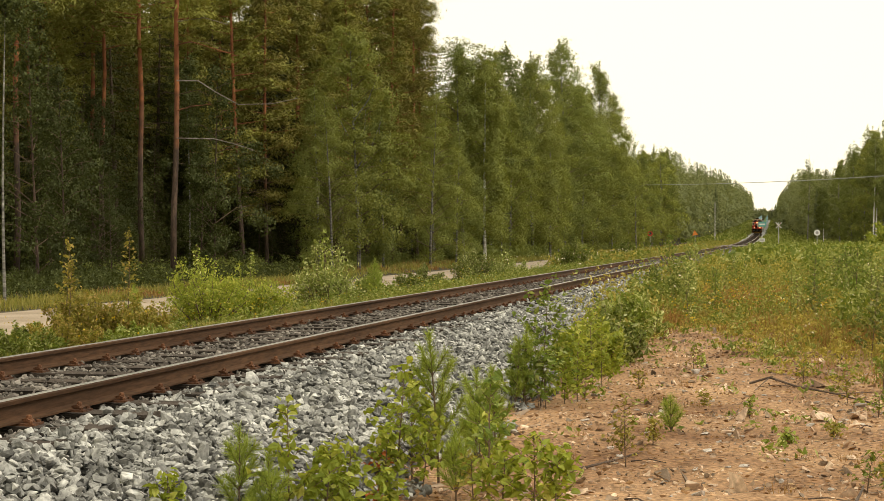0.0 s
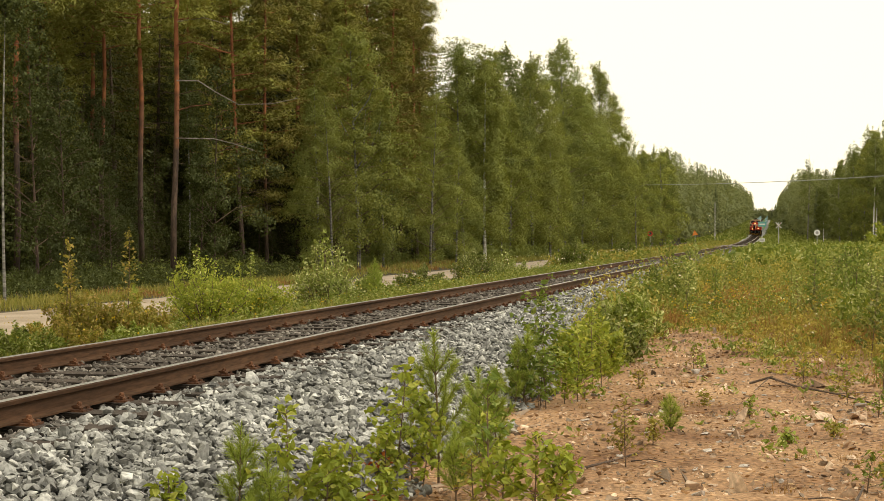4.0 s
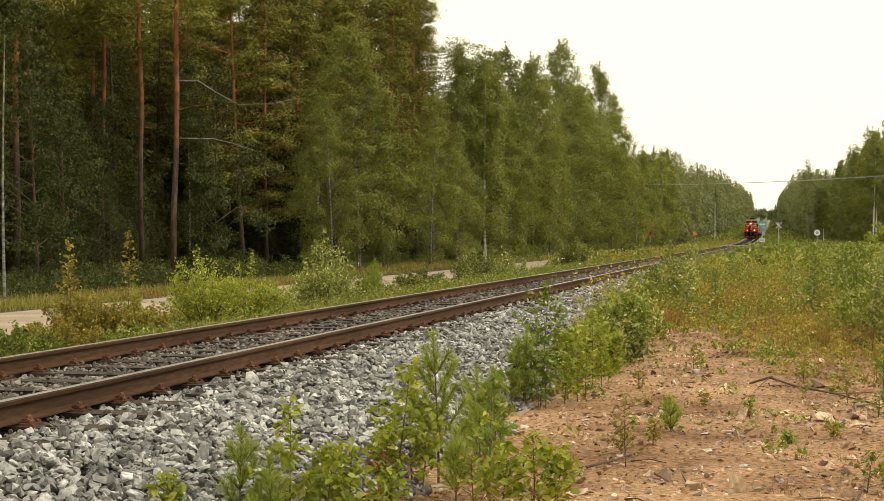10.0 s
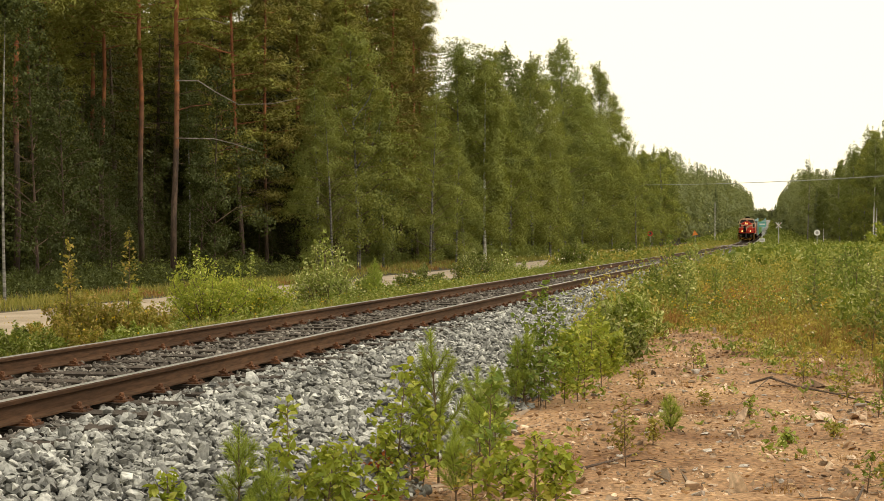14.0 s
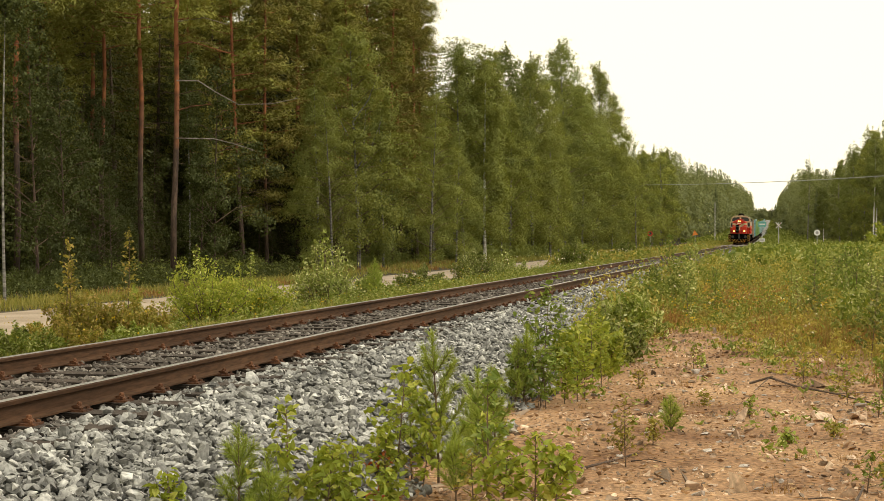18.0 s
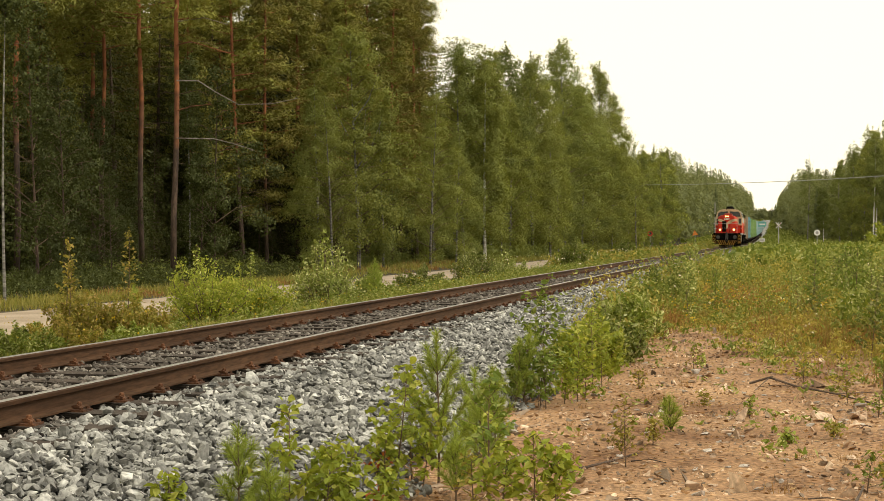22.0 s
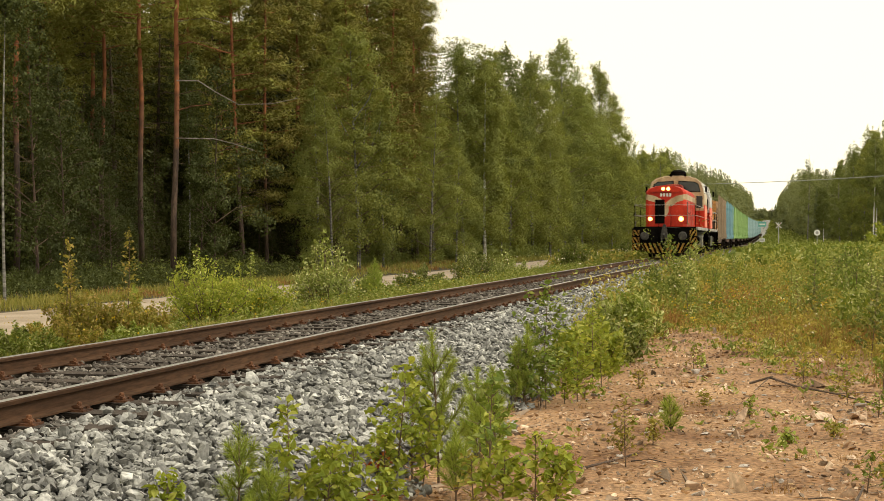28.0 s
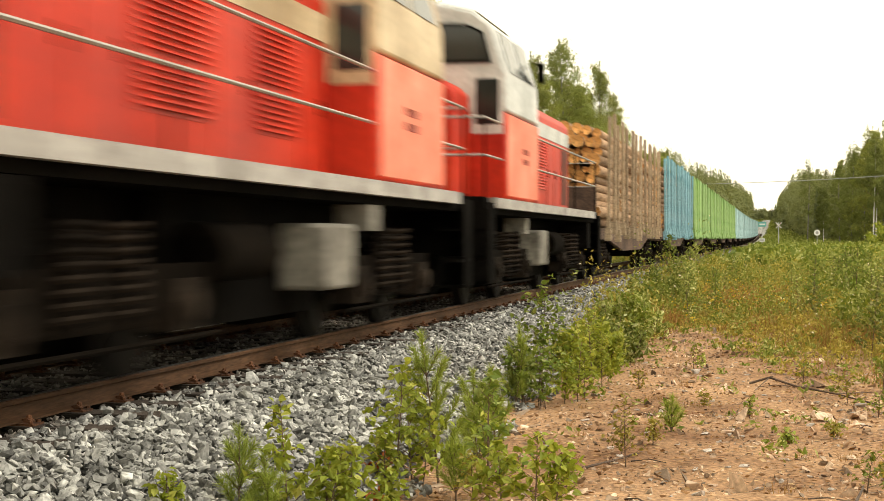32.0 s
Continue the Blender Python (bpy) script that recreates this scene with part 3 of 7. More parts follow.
def spruce(seed, h, low=0.06, wide=0.16, levels=34, per=34, leaf=0.36):
    """A spruce: a dark spire of drooping boughs."""
    rng = np.random.default_rng(seed)
    root = new("spruce_tree")
    path = trunk_path(rng, h, 0.008)
    s = Soup()
    s.tube(path, [0.012 * h * (1 - 0.95 * t) for t in np.linspace(0, 1, 7)], 7)
    part("trunk", s, M_BARK_PINE, root, fix=False)
    cs, ways, sizes, b = [], [], [], Soup()
    for i in range(levels):
        t = low + (0.985 - low) * (i / levels) ** 0.92
        for k in range(4):
            a = i * 1.3 + k * 1.571 + rng.normal(0, 0.3)
            reach = h * wide * (1 - t) ** 0.8 * rng.uniform(0.65, 1.15) + 0.12
            p0 = along(path, t)
            p1 = p0 + Vector((math.cos(a), math.sin(a), -0.1)) * reach * 0.6
            p2 = p0 + Vector((math.cos(a), math.sin(a), -0.2)) * reach
            b.tube([p0, p2], [0.015, 0.004], 3, cap=False)
            m = max(4, int(per * (0.25 + reach / (h * wide))))
            line = np.array([along([p0, p1, p2], x)[:] for x in rng.random(m) ** 0.75])
            off = rng.normal(0, 0.1 + reach * 0.085, (m, 3))
            off[:, 2] = -abs(off[:, 2]) * 0.8
            cs.append(line + off)
            ways.append(np.tile((math.cos(a), math.sin(a), -0.7), (m, 1)))
            sizes.append(np.full(m, 0.3 + 0.7 * min(1, 1.9 * (1 - t))))
    part("branchwork", b, M_TWIG, root, fix=False)["kind"] = "stuff"
    c = Soup()
    c.add(*leaves(rng, np.concatenate(cs), leaf * 0.75 * np.concatenate(sizes), long=2.2, way=np.concatenate(ways)))
    part("crown", c, L_SPRUCE, root, "dark drooping spruce foliage", fix=False)
    return root


def bush(seed, h, wide=0.5, count=14, per=60, leaf=0.1, foliage=None, name="bush"):
    """A leafy shrub of many stems from the ground."""
    rng = np.random.default_rng(seed)
    root = new(name)
    s, cs = Soup(), []
    for i in range(count):
        a = rng.uniform(0, 6.28)
        r = wide * h * math.sqrt(rng.random())
        p0 = Vector((math.cos(a) * r * 0.25, math.sin(a) * r * 0.25, -0.05))
        top = Vector((math.cos(a) * r, math.sin(a) * r, h * rng.uniform(0.45, 1.05) * (1 - 0.5 * r / (wide * h + 1e-6))))
        mid = p0.lerp(top, 0.5) + Vector((rng.normal(0, 0.04 * h), rng.normal(0, 0.04 * h), 0))
        s.tube([p0, mid, top], [0.009 * h + 0.003, 0.006 * h + 0.002, 0.002], 4, cap=False)
        w = 0.2 + 0.8 * rng.random(per)
        line = np.array([along([p0, mid, top], x)[:] for x in w])
        cs.append(line + rng.normal(0, 0.1 * h, (per, 3)) * (1.25 - 0.95 * w)[:, None])
    part("branchwork", s, M_TWIG, root, fix=False)["kind"] = "stuff"
    c = Soup()
    c.add(*leaves(rng, np.concatenate(cs), leaf, long=2.1, flat=0.3))
    part("foliage", c, foliage or L_WEED, root, fix=False)
    return root


def hide_away(kinds):
    """Removes the patterns from which the copies were made."""
    for root in kinds:
        for o in (*root.children_recursive, root):
            bpy.data.objects.remove(o)


def stand(kind, x, s, size, rng, label, category, group):
    """A copy of a tree on the ground."""
    ob = copy_thing(kind, pose(x, s, ground_z(x, s) - 0.05, rng.normal(0, 0.7), rng.normal(0, 0.7), rng.uniform(0, 360)) @ Matrix.Diagonal((size, size, size, 1)))
    return tagged(ob, label, category, group)


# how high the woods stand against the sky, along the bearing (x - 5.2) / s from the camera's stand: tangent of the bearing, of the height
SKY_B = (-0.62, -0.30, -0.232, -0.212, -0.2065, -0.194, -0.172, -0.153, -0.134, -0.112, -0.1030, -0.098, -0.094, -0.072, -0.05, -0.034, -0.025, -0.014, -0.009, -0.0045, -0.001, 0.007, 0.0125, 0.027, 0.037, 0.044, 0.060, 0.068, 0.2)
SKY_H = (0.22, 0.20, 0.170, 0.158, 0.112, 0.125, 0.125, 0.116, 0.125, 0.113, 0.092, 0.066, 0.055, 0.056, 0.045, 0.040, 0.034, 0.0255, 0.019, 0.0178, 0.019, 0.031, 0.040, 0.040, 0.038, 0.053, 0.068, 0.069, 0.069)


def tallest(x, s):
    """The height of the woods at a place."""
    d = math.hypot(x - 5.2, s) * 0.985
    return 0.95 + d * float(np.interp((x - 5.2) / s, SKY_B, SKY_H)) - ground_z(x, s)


def forest():
    rng = np.random.default_rng(21)
    birches = [birch(30 + k, 16, low=(0.06, 0.1, 0.05, 0.12)[k], wide=(0.15, 0.185, 0.16, 0.2)[k], count=58, clumps=6, per=70, leaf=0.115, foliage=(L_BIRCH, L_BIRCH2)[k % 2]) for k in range(4)]
    slim = [birch(40 + k, 10, low=0.03, wide=(0.17, 0.2, 0.15)[k], count=44, clumps=6, per=60, leaf=0.07, foliage=(L_BIRCH2, L_BIRCH, L_BIRCH2)[k]) for k in range(3)]
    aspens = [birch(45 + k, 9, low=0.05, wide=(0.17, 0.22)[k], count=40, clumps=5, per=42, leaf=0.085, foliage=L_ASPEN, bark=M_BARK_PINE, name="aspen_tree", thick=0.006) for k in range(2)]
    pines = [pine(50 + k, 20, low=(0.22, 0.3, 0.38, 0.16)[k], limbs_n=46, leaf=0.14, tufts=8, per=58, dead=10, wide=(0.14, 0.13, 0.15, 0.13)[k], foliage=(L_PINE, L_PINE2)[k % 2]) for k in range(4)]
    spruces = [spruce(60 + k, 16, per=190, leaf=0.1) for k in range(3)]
    far_birch = [birch(70 + k, 17, low=0.05, wide=(0.17, 0.2, 0.15)[k], count=44, clumps=5, per=26, leaf=0.22, foliage=(L_BIRCH2, L_BIRCH)[k % 2]) for k in range(3)]
    far_pine = [pine(80 + k, 21, low=0.35, limbs_n=34, leaf=0.36, tufts=6, per=16, dead=0) for k in range(2)]
    far_spruce = [spruce(90 + k, 16, levels=28, per=20, leaf=0.38) for k in range(2)]
    pools = {"birch": (birches, far_birch, 16, 17, "tall birch with a pale trunk and airy green crown", "birch tree"), "slim": (slim, far_birch, 10, 17, "slender young birch at the forest edge", "birch tree"),
             "aspen": (aspens, aspens, 9, 9, "grey-green aspen under the pines, shade and glints in its leaf colour", "aspen tree"),
             "pine": (pines, far_pine, 20, 21, "tall Scots pine with an orange-brown trunk", "pine tree"), "spruce": (spruces, far_spruce, 16, 16, "dark green spruce standing in the forest", "spruce tree")}

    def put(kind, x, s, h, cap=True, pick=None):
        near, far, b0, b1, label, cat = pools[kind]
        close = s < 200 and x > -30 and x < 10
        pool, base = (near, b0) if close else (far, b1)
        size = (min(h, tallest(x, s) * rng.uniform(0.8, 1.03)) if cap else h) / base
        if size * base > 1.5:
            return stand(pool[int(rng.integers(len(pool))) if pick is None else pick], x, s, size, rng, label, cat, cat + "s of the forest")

    # the pines whose trunks stand clear at the forest edge; the nearest carries long bare branches
    bare = (([(0.05, -0.1, 9.1), (0.7, -0.3, 9.2), (1.8, -0.5, 8.85), (2.6, -0.5, 8.6)], 0.024, M_PINE_TRUNK),
            ([(0.05, -0.1, 7.75), (1.0, -0.3, 7.7), (1.75, -0.5, 7.25), (2.7, -0.6, 6.75), (4.0, -0.6, 6.75), (5.0, -0.5, 6.95)], 0.026, M_DEADWOOD),
            ([(0.05, -0.1, 6.6), (0.7, -0.2, 6.75), (1.5, -0.3, 6.8)], 0.028, M_PINE_TRUNK),
            ([(0.05, -0.1, 5.55), (1.6, -0.2, 5.5), (2.4, -0.3, 5.3), (3.2, -0.3, 5.05)], 0.024, M_DEADWOOD),
            ([(0.1, -0.1, 10.0), (1.2, -0.2, 10.1), (2.2, -0.3, 9.8)], 0.02, M_DEADWOOD))
    for k, (x, s, h, low, lean, reaches) in enumerate(((-21.8, 52, 19, 0.52, 0.0, ()), (-25.3, 66, 21, 0.5, 0.0, ()), (-22.14, 60, 17, 0.55, 0.012, ()), (-20.35, 60, 20, 0.5, -0.008, ()), (-17.35, 56, 20, 0.5, 0.017, bare))):
        ob = pine(150 + k, h, low=low, limbs_n=26, leaf=0.14, tufts=8, per=50, dead=5, lean=lean, reaches=reaches)
        ob.matrix_basis = pose(x, s, ground_z(x, s) - 0.05)
        tagged(ob, "tall Scots pine with a bare orange trunk at the forest edge" if not reaches else "tall Scots pine with long crooked bare branches", "pine tree", "pine trees of the forest")
    for x, s, h, low, wide, forks in ((-13.96, 104, 14.7, 0.12, 0.15, 0), (-15.6, 76.1, 12.3, 0.1, 0.22, 3), (-13.7, 36, 9.5, 0.75, 0.06, 0), (-17.8, 58.5, 9, 0.6, 0.08, 0)):
        white = birch(47 + int(s), h, low=low, wide=wide, count=60 if low < 0.3 else 20, clumps=6, per=66, leaf=0.008 * h if s > 60 else 0.06, foliage=L_BIRCH if s > 60 else L_ASPEN, bark=M_BARK_WHITE if s > 100 else M_BARK_BIRCH, forks=forks, thick=0.0085 if s > 60 else 0.0045)
        white.matrix_basis = pose(x, s, ground_z(x, s) - 0.05, 0, 0, 0)
        tagged(white, "birch with a clear white trunk at the forest edge", "birch tree", "birch trees of the forest")
    # the leafy trees along the edge, as they stand one beside the other
    for kind, x, s, h, pick in (("aspen", -17.0, 45.8, 7.3, 0), ("aspen", -19.5, 48.9, 10.0, 1), ("aspen", -17.9, 51.5, 4.2, 1), ("aspen", -16.3, 57.9, 8.7, 1), ("aspen", -16.6, 56.9, 5.6, 0), ("aspen", -22.5, 55, 8.5, 0), ("aspen", -21.5, 58.5, 7.5, 1),
                                ("slim", -15.9, 72.4, 8.8, 1), ("slim", -15.3, 80.1, 8.6, 0), ("slim", -15.9, 78.2, 9.6, 2), ("slim", -17.2, 74.5, 9.6, 0), ("slim", -14.7, 89.9, 10.3, 1), ("slim", -15.4, 93.0, 9.2, 0), ("slim", -14.5, 96.5, 8.2, 2),
                                ("birch", -15.6, 103.3, 15.2, 3), ("birch", -16.6, 128.2, 18.0, 1), ("birch", -15.0, 130.8, 17.4, 0), ("birch", -14.0, 133.3, 13.4, 2), ("birch", -15.5, 154.3, 21.4, 3), ("birch", -14.4, 148.0, 14.0, 1),
                                ("birch", -14.2, 160.0, 16.5, 2), ("birch", -15.2, 181.9, 22.3, 0), ("birch", -14.6, 192.1, 19.6, 2), ("birch", -14.6, 117.0, 12.5, 0), ("birch", -14.3, 141.0, 11.0, 3), ("birch", -14.4, 171.0, 14.5, 1), ("birch", -13.6, 184.0, 12.0, 3),
                                ("birch", -17.0, 108.0, 14.6, 2), ("birch", -17.2, 112.0, 13.6, 1), ("birch", -16.8, 118.0, 15.4, 3), ("birch", -17.2, 124.0, 15.6, 0), ("birch", -17.0, 142.0, 17.6, 1), ("birch", -16.8, 165.0, 19.2, 3), ("birch", -16.6, 175.0, 19.0, 2)):
        put(kind, x, s, h, False, pick)
    # the pines that rise behind them, with the sky between their tops
    for x, s, h, pick in ((-19.0, 72.6, 16, 3), (-20.0, 71.3, 18, 0), (-19.5, 79.8, 17.5, 3), (-20.0, 88.2, 18, 1), (-19.0, 90.9, 19.5, 0), (-18.5, 96.0, 20.5, 3), (-18.3, 102.7, 18.6, 0), (-18.9, 99.0, 20, 3), (-17.9, 100.5, 19.0, 3), (-21.0, 106, 20, 0), (-22.0, 112, 20, 3), (-20.5, 109, 19, 1), (-21.5, 100, 21, 3), (-22.5, 76, 16, 1), (-22, 84, 20, 3), (-24, 94, 22, 2)):
        put("pine", x, s, h, False, pick)
    s = 100.0
    while s < 196:
        s += rng.uniform(5.0, 8.0)
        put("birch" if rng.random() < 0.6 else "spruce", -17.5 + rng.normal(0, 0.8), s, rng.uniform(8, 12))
        put("slim", -14.4 + rng.normal(0, 0.4), s + 1.4, rng.uniform(2, 4.5)) if rng.random() < 0.35 else None
    s = 196.0
    while s < 285:
        s += rng.uniform(2.5, 4.5)
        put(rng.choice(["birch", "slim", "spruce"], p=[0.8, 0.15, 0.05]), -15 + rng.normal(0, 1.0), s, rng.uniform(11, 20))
    for row in range(6):
        s = 34 + row * 4.0
        while s < 290:
            s += rng.uniform(3.4, 5.6)
            x = -20.5 - row * 3.4 + rng.normal(0, 1.0) - (5 if s < 72 and row < 2 else 0)
            p = [0.0, 0.4, 0.6] if s < 64 else [0.0, 0.7, 0.3] if s < 104 else [0.68, 0.0, 0.32] if s < 135 else [0.65, 0.15, 0.2]
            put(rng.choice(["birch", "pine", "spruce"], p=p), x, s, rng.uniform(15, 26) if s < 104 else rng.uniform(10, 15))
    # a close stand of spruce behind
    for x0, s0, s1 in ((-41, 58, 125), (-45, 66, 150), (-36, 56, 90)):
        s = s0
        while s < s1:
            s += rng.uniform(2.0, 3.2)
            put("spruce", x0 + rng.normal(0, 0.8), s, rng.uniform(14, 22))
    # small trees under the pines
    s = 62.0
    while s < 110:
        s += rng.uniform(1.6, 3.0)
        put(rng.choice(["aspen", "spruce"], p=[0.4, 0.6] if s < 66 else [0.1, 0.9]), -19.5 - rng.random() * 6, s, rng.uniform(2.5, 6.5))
    # the trees on the other side of the line
    for x, s, h, low in ((17.4, 203, 14.0, 0.4), (17.9, 206, 12.5, 0.4), (12.3, 245, 9.5, 0.3)):
        white = birch(190 + int(s), h, low=low, wide=0.14, count=36, clumps=5, per=36, leaf=0.16, foliage=L_BIRCH2, bark=M_BARK_WHITE)
        white.matrix_basis = pose(x, s, ground_z(x, s) - 0.05)
        tagged(white, "birch with a clear white trunk beyond the crossing", "birch tree", "birch trees of the forest")
    for x, s, h in ((18.07, 215, 16.1), (15.77, 225, 14.0), (17.0, 219, 13.5), (14.6, 236, 13.0)):
        put("birch", x, s, h, False)
    s = 205.0
    while s < 330:
        s += rng.uniform(1.8, 3.6)
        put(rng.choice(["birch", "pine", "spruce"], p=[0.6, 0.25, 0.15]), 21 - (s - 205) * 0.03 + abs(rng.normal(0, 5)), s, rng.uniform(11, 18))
    # dark spruces between the foremost pines, interior shade in their needle colour
    for x, s, h in ((-17.4, 53.5, 1.7), (-21.5, 54, 9), (-24, 58, 12)):
        put("spruce", x, s, h)
    # single tops over the far woods
    for x, s, h in ((13.0, 440, 18.5), (13.9, 430, 16.5), (17.5, 395, 18)):
        stand(far_spruce[0], x, s, h / 16, rng, pools["spruce"][4], "spruce tree", "spruce trees of the forest")
    for x, s, h in ((11.07, 300, 16.6), (-15.0, 278.8, 17.6)):
        lone = birch(91, h, low=0.3, wide=0.09, count=24, clumps=4, per=14, leaf=0.2, foliage=L_BIRCH2)
        lone.matrix_basis = pose(x, s, ground_z(x, s) - 0.05, 0, 0, s)
        tagged(lone, "thin-crowned birch rising above the woods", "birch tree", "birch trees of the forest")
    hide_away(birches + slim + aspens + pines + spruces + far_birch + far_pine + far_spruce)


forest()


def far_woods():
    """The woods on both sides far down the line, and those that close it at the end."""
    rng = np.random.default_rng(77)
    leafy, dark = Soup(), Soup()

    def tree(x, s, h, n, size):
        base = ground_z(x, s)
        spire = rng.random() < 0.12
        t = 1 - (1 - rng.random(n) ** 0.8) * rng.uniform(0.9, 1.0)
        wide = h * (0.15 * (1 - t) ** 1.0 if spire else rng.uniform(0.17, 0.26) * np.minimum(1, 0.5 + 2 * t) * (1 - t) ** 0.6)
        a = rng.uniform(0, 6.28, n)
        r = wide * np.sqrt(rng.random(n)) * (0.8 + 0.3 * np.sin(3 * a + 9 * t + h) + 0.25 * np.sin(17 * t + 2 * a))
        out = np.stack([np.cos(a) * r, np.sin(a) * r, 0 * r], 1)
        c = np.array((x, s, base)) + out + np.stack([0 * t, 0 * t, h * (0.04 + 0.96 * t)], 1)
        face = out / (wide + 0.2)[:, None] + np.array((0, 0, 0.6))
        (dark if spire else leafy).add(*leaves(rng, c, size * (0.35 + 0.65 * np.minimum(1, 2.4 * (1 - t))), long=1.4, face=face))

    s = 275.0
    while s < 1150:
        s += 2.4 + (s - 270) * 0.004
        for side in (-1, 1):
            for row in range(4):
                edge = np.interp(s, (270, 500, 1100), (15.5, 12.5, 12)) if side < 0 else np.interp(s, (270, 330, 600, 1100), (18, 15, 9.5, 9))
                x = side * (edge + row * 4 + rng.normal(0, 1.2))
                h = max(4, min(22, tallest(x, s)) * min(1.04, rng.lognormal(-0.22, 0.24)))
                tree(x, s + rng.normal(0, 1), h, 420 if s < 500 else 190, 0.5 if s < 500 else 0.85)
    for k in range(60):
        tree(rng.uniform(-14, 14), rng.uniform(1130, 1230), rng.uniform(8, 11.5), 220, 1.1)
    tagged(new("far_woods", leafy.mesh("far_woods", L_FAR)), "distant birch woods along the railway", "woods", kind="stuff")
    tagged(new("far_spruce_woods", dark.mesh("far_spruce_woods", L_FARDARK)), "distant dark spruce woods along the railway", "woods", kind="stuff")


far_woods()


# ---- weeds and grass ----
def rail_zs(s):
    z = -0.00255 * s + 2.55e-5 * np.clip(np.minimum(s, 560) - 170, 0, None) ** 2
    return z + 0.0199 * np.clip(np.minimum(s, 1000) - 560, 0, None)


def ground_zs(x, s):
    return rail_zs(s) + np.interp(x, SECTION_X, SECTION_Z)


def patchy(x, s, scale, seed):
    """A slow wander between 0 and 1, for patches of one plant."""
    return np.array([0.5 + 0.9 * noise.noise((a * scale, b * scale, seed)) for a, b in zip(x, s)]).clip(0, 1)


EDGE_X = (2.4, 2.9, 3.2, 3.5, 4.1, 4.6, 5.4, 6.3, 9, 14)
EDGE_S = (15.5, 16.5, 21, 27.5, 28, 23.5, 19.8, 17.6, 14, 11)


def leafy(soup, rng, x, s, h, per, leaf, spread=0.16, long=1.9, z0=None):
    """Upright leafy weeds: leaves up the stem, narrowing to the top."""
    n = len(x)
    z = ground_zs(x, s) - 0.04 if z0 is None else z0
    t = rng.random((n, per)) ** 0.8
    lean = rng.normal(0, 0.12, (n, 2))
    r = (0.04 + spread * h[:, None]) * (1.1 - 0.75 * t)
    c = np.stack([x[:, None] + lean[:, :1] * h[:, None] * t + rng.normal(0, 1, (n, per)) * r,
                  s[:, None] + lean[:, 1:] * h[:, None] * t + rng.normal(0, 1, (n, per)) * r,
                  z[:, None] + h[:, None] * (0.08 + 0.92 * t)], 2).reshape(-1, 3)
    soup.add(*leaves(rng, c, leaf, flat=0.25, long=long))


def blades(soup, rng, x, s, h, width=0.006, lean=0.35, per=7, spot=0.06):
    """Tufts of grass: narrow bent blades."""
    n = len(x) * per
    x0 = np.repeat(x, per) + rng.normal(0, spot, n)
    s0 = np.repeat(s, per) + rng.normal(0, spot, n)
    hh = np.repeat(h, per) * rng.uniform(0.5, 1.1, n)
    z0 = ground_zs(x0, s0) - 0.03
    a = rng.uniform(0, 6.28, n)
    d = np.stack([np.cos(a), np.sin(a)], 1)
    k = rng.uniform(0.1, lean, n) * hh
    side = np.stack([-d[:, 1], d[:, 0]], 1) * (width * (0.6 + 0.8 * rng.random(n)))[:, None]
    v = np.empty((n, 5, 3))
    for i, (f, g, w) in enumerate(((0, 0, 1), (0, 0, -1), (0.55, 0.35, -0.9), (0.55, 0.35, 0.9), (1, 1, 0))):
        v[:, i, 0] = x0 + d[:, 0] * k * g + side[:, 0] * w
        v[:, i, 1] = s0 + d[:, 1] * k * g + side[:, 1] * w
        v[:, i, 2] = z0 + hh * f
    base = np.arange(n)[:, None] * 5
    soup.add(v.reshape(-1, 3), base + np.array([[0, 1, 2, 3]]), base + np.array([[3, 2, 4]]))


def dots(soup, rng, x, s, z, size):
    soup.add(*leaves(rng, np.stack([x, s, z], 1), size, flat=0.6, long=1.0))


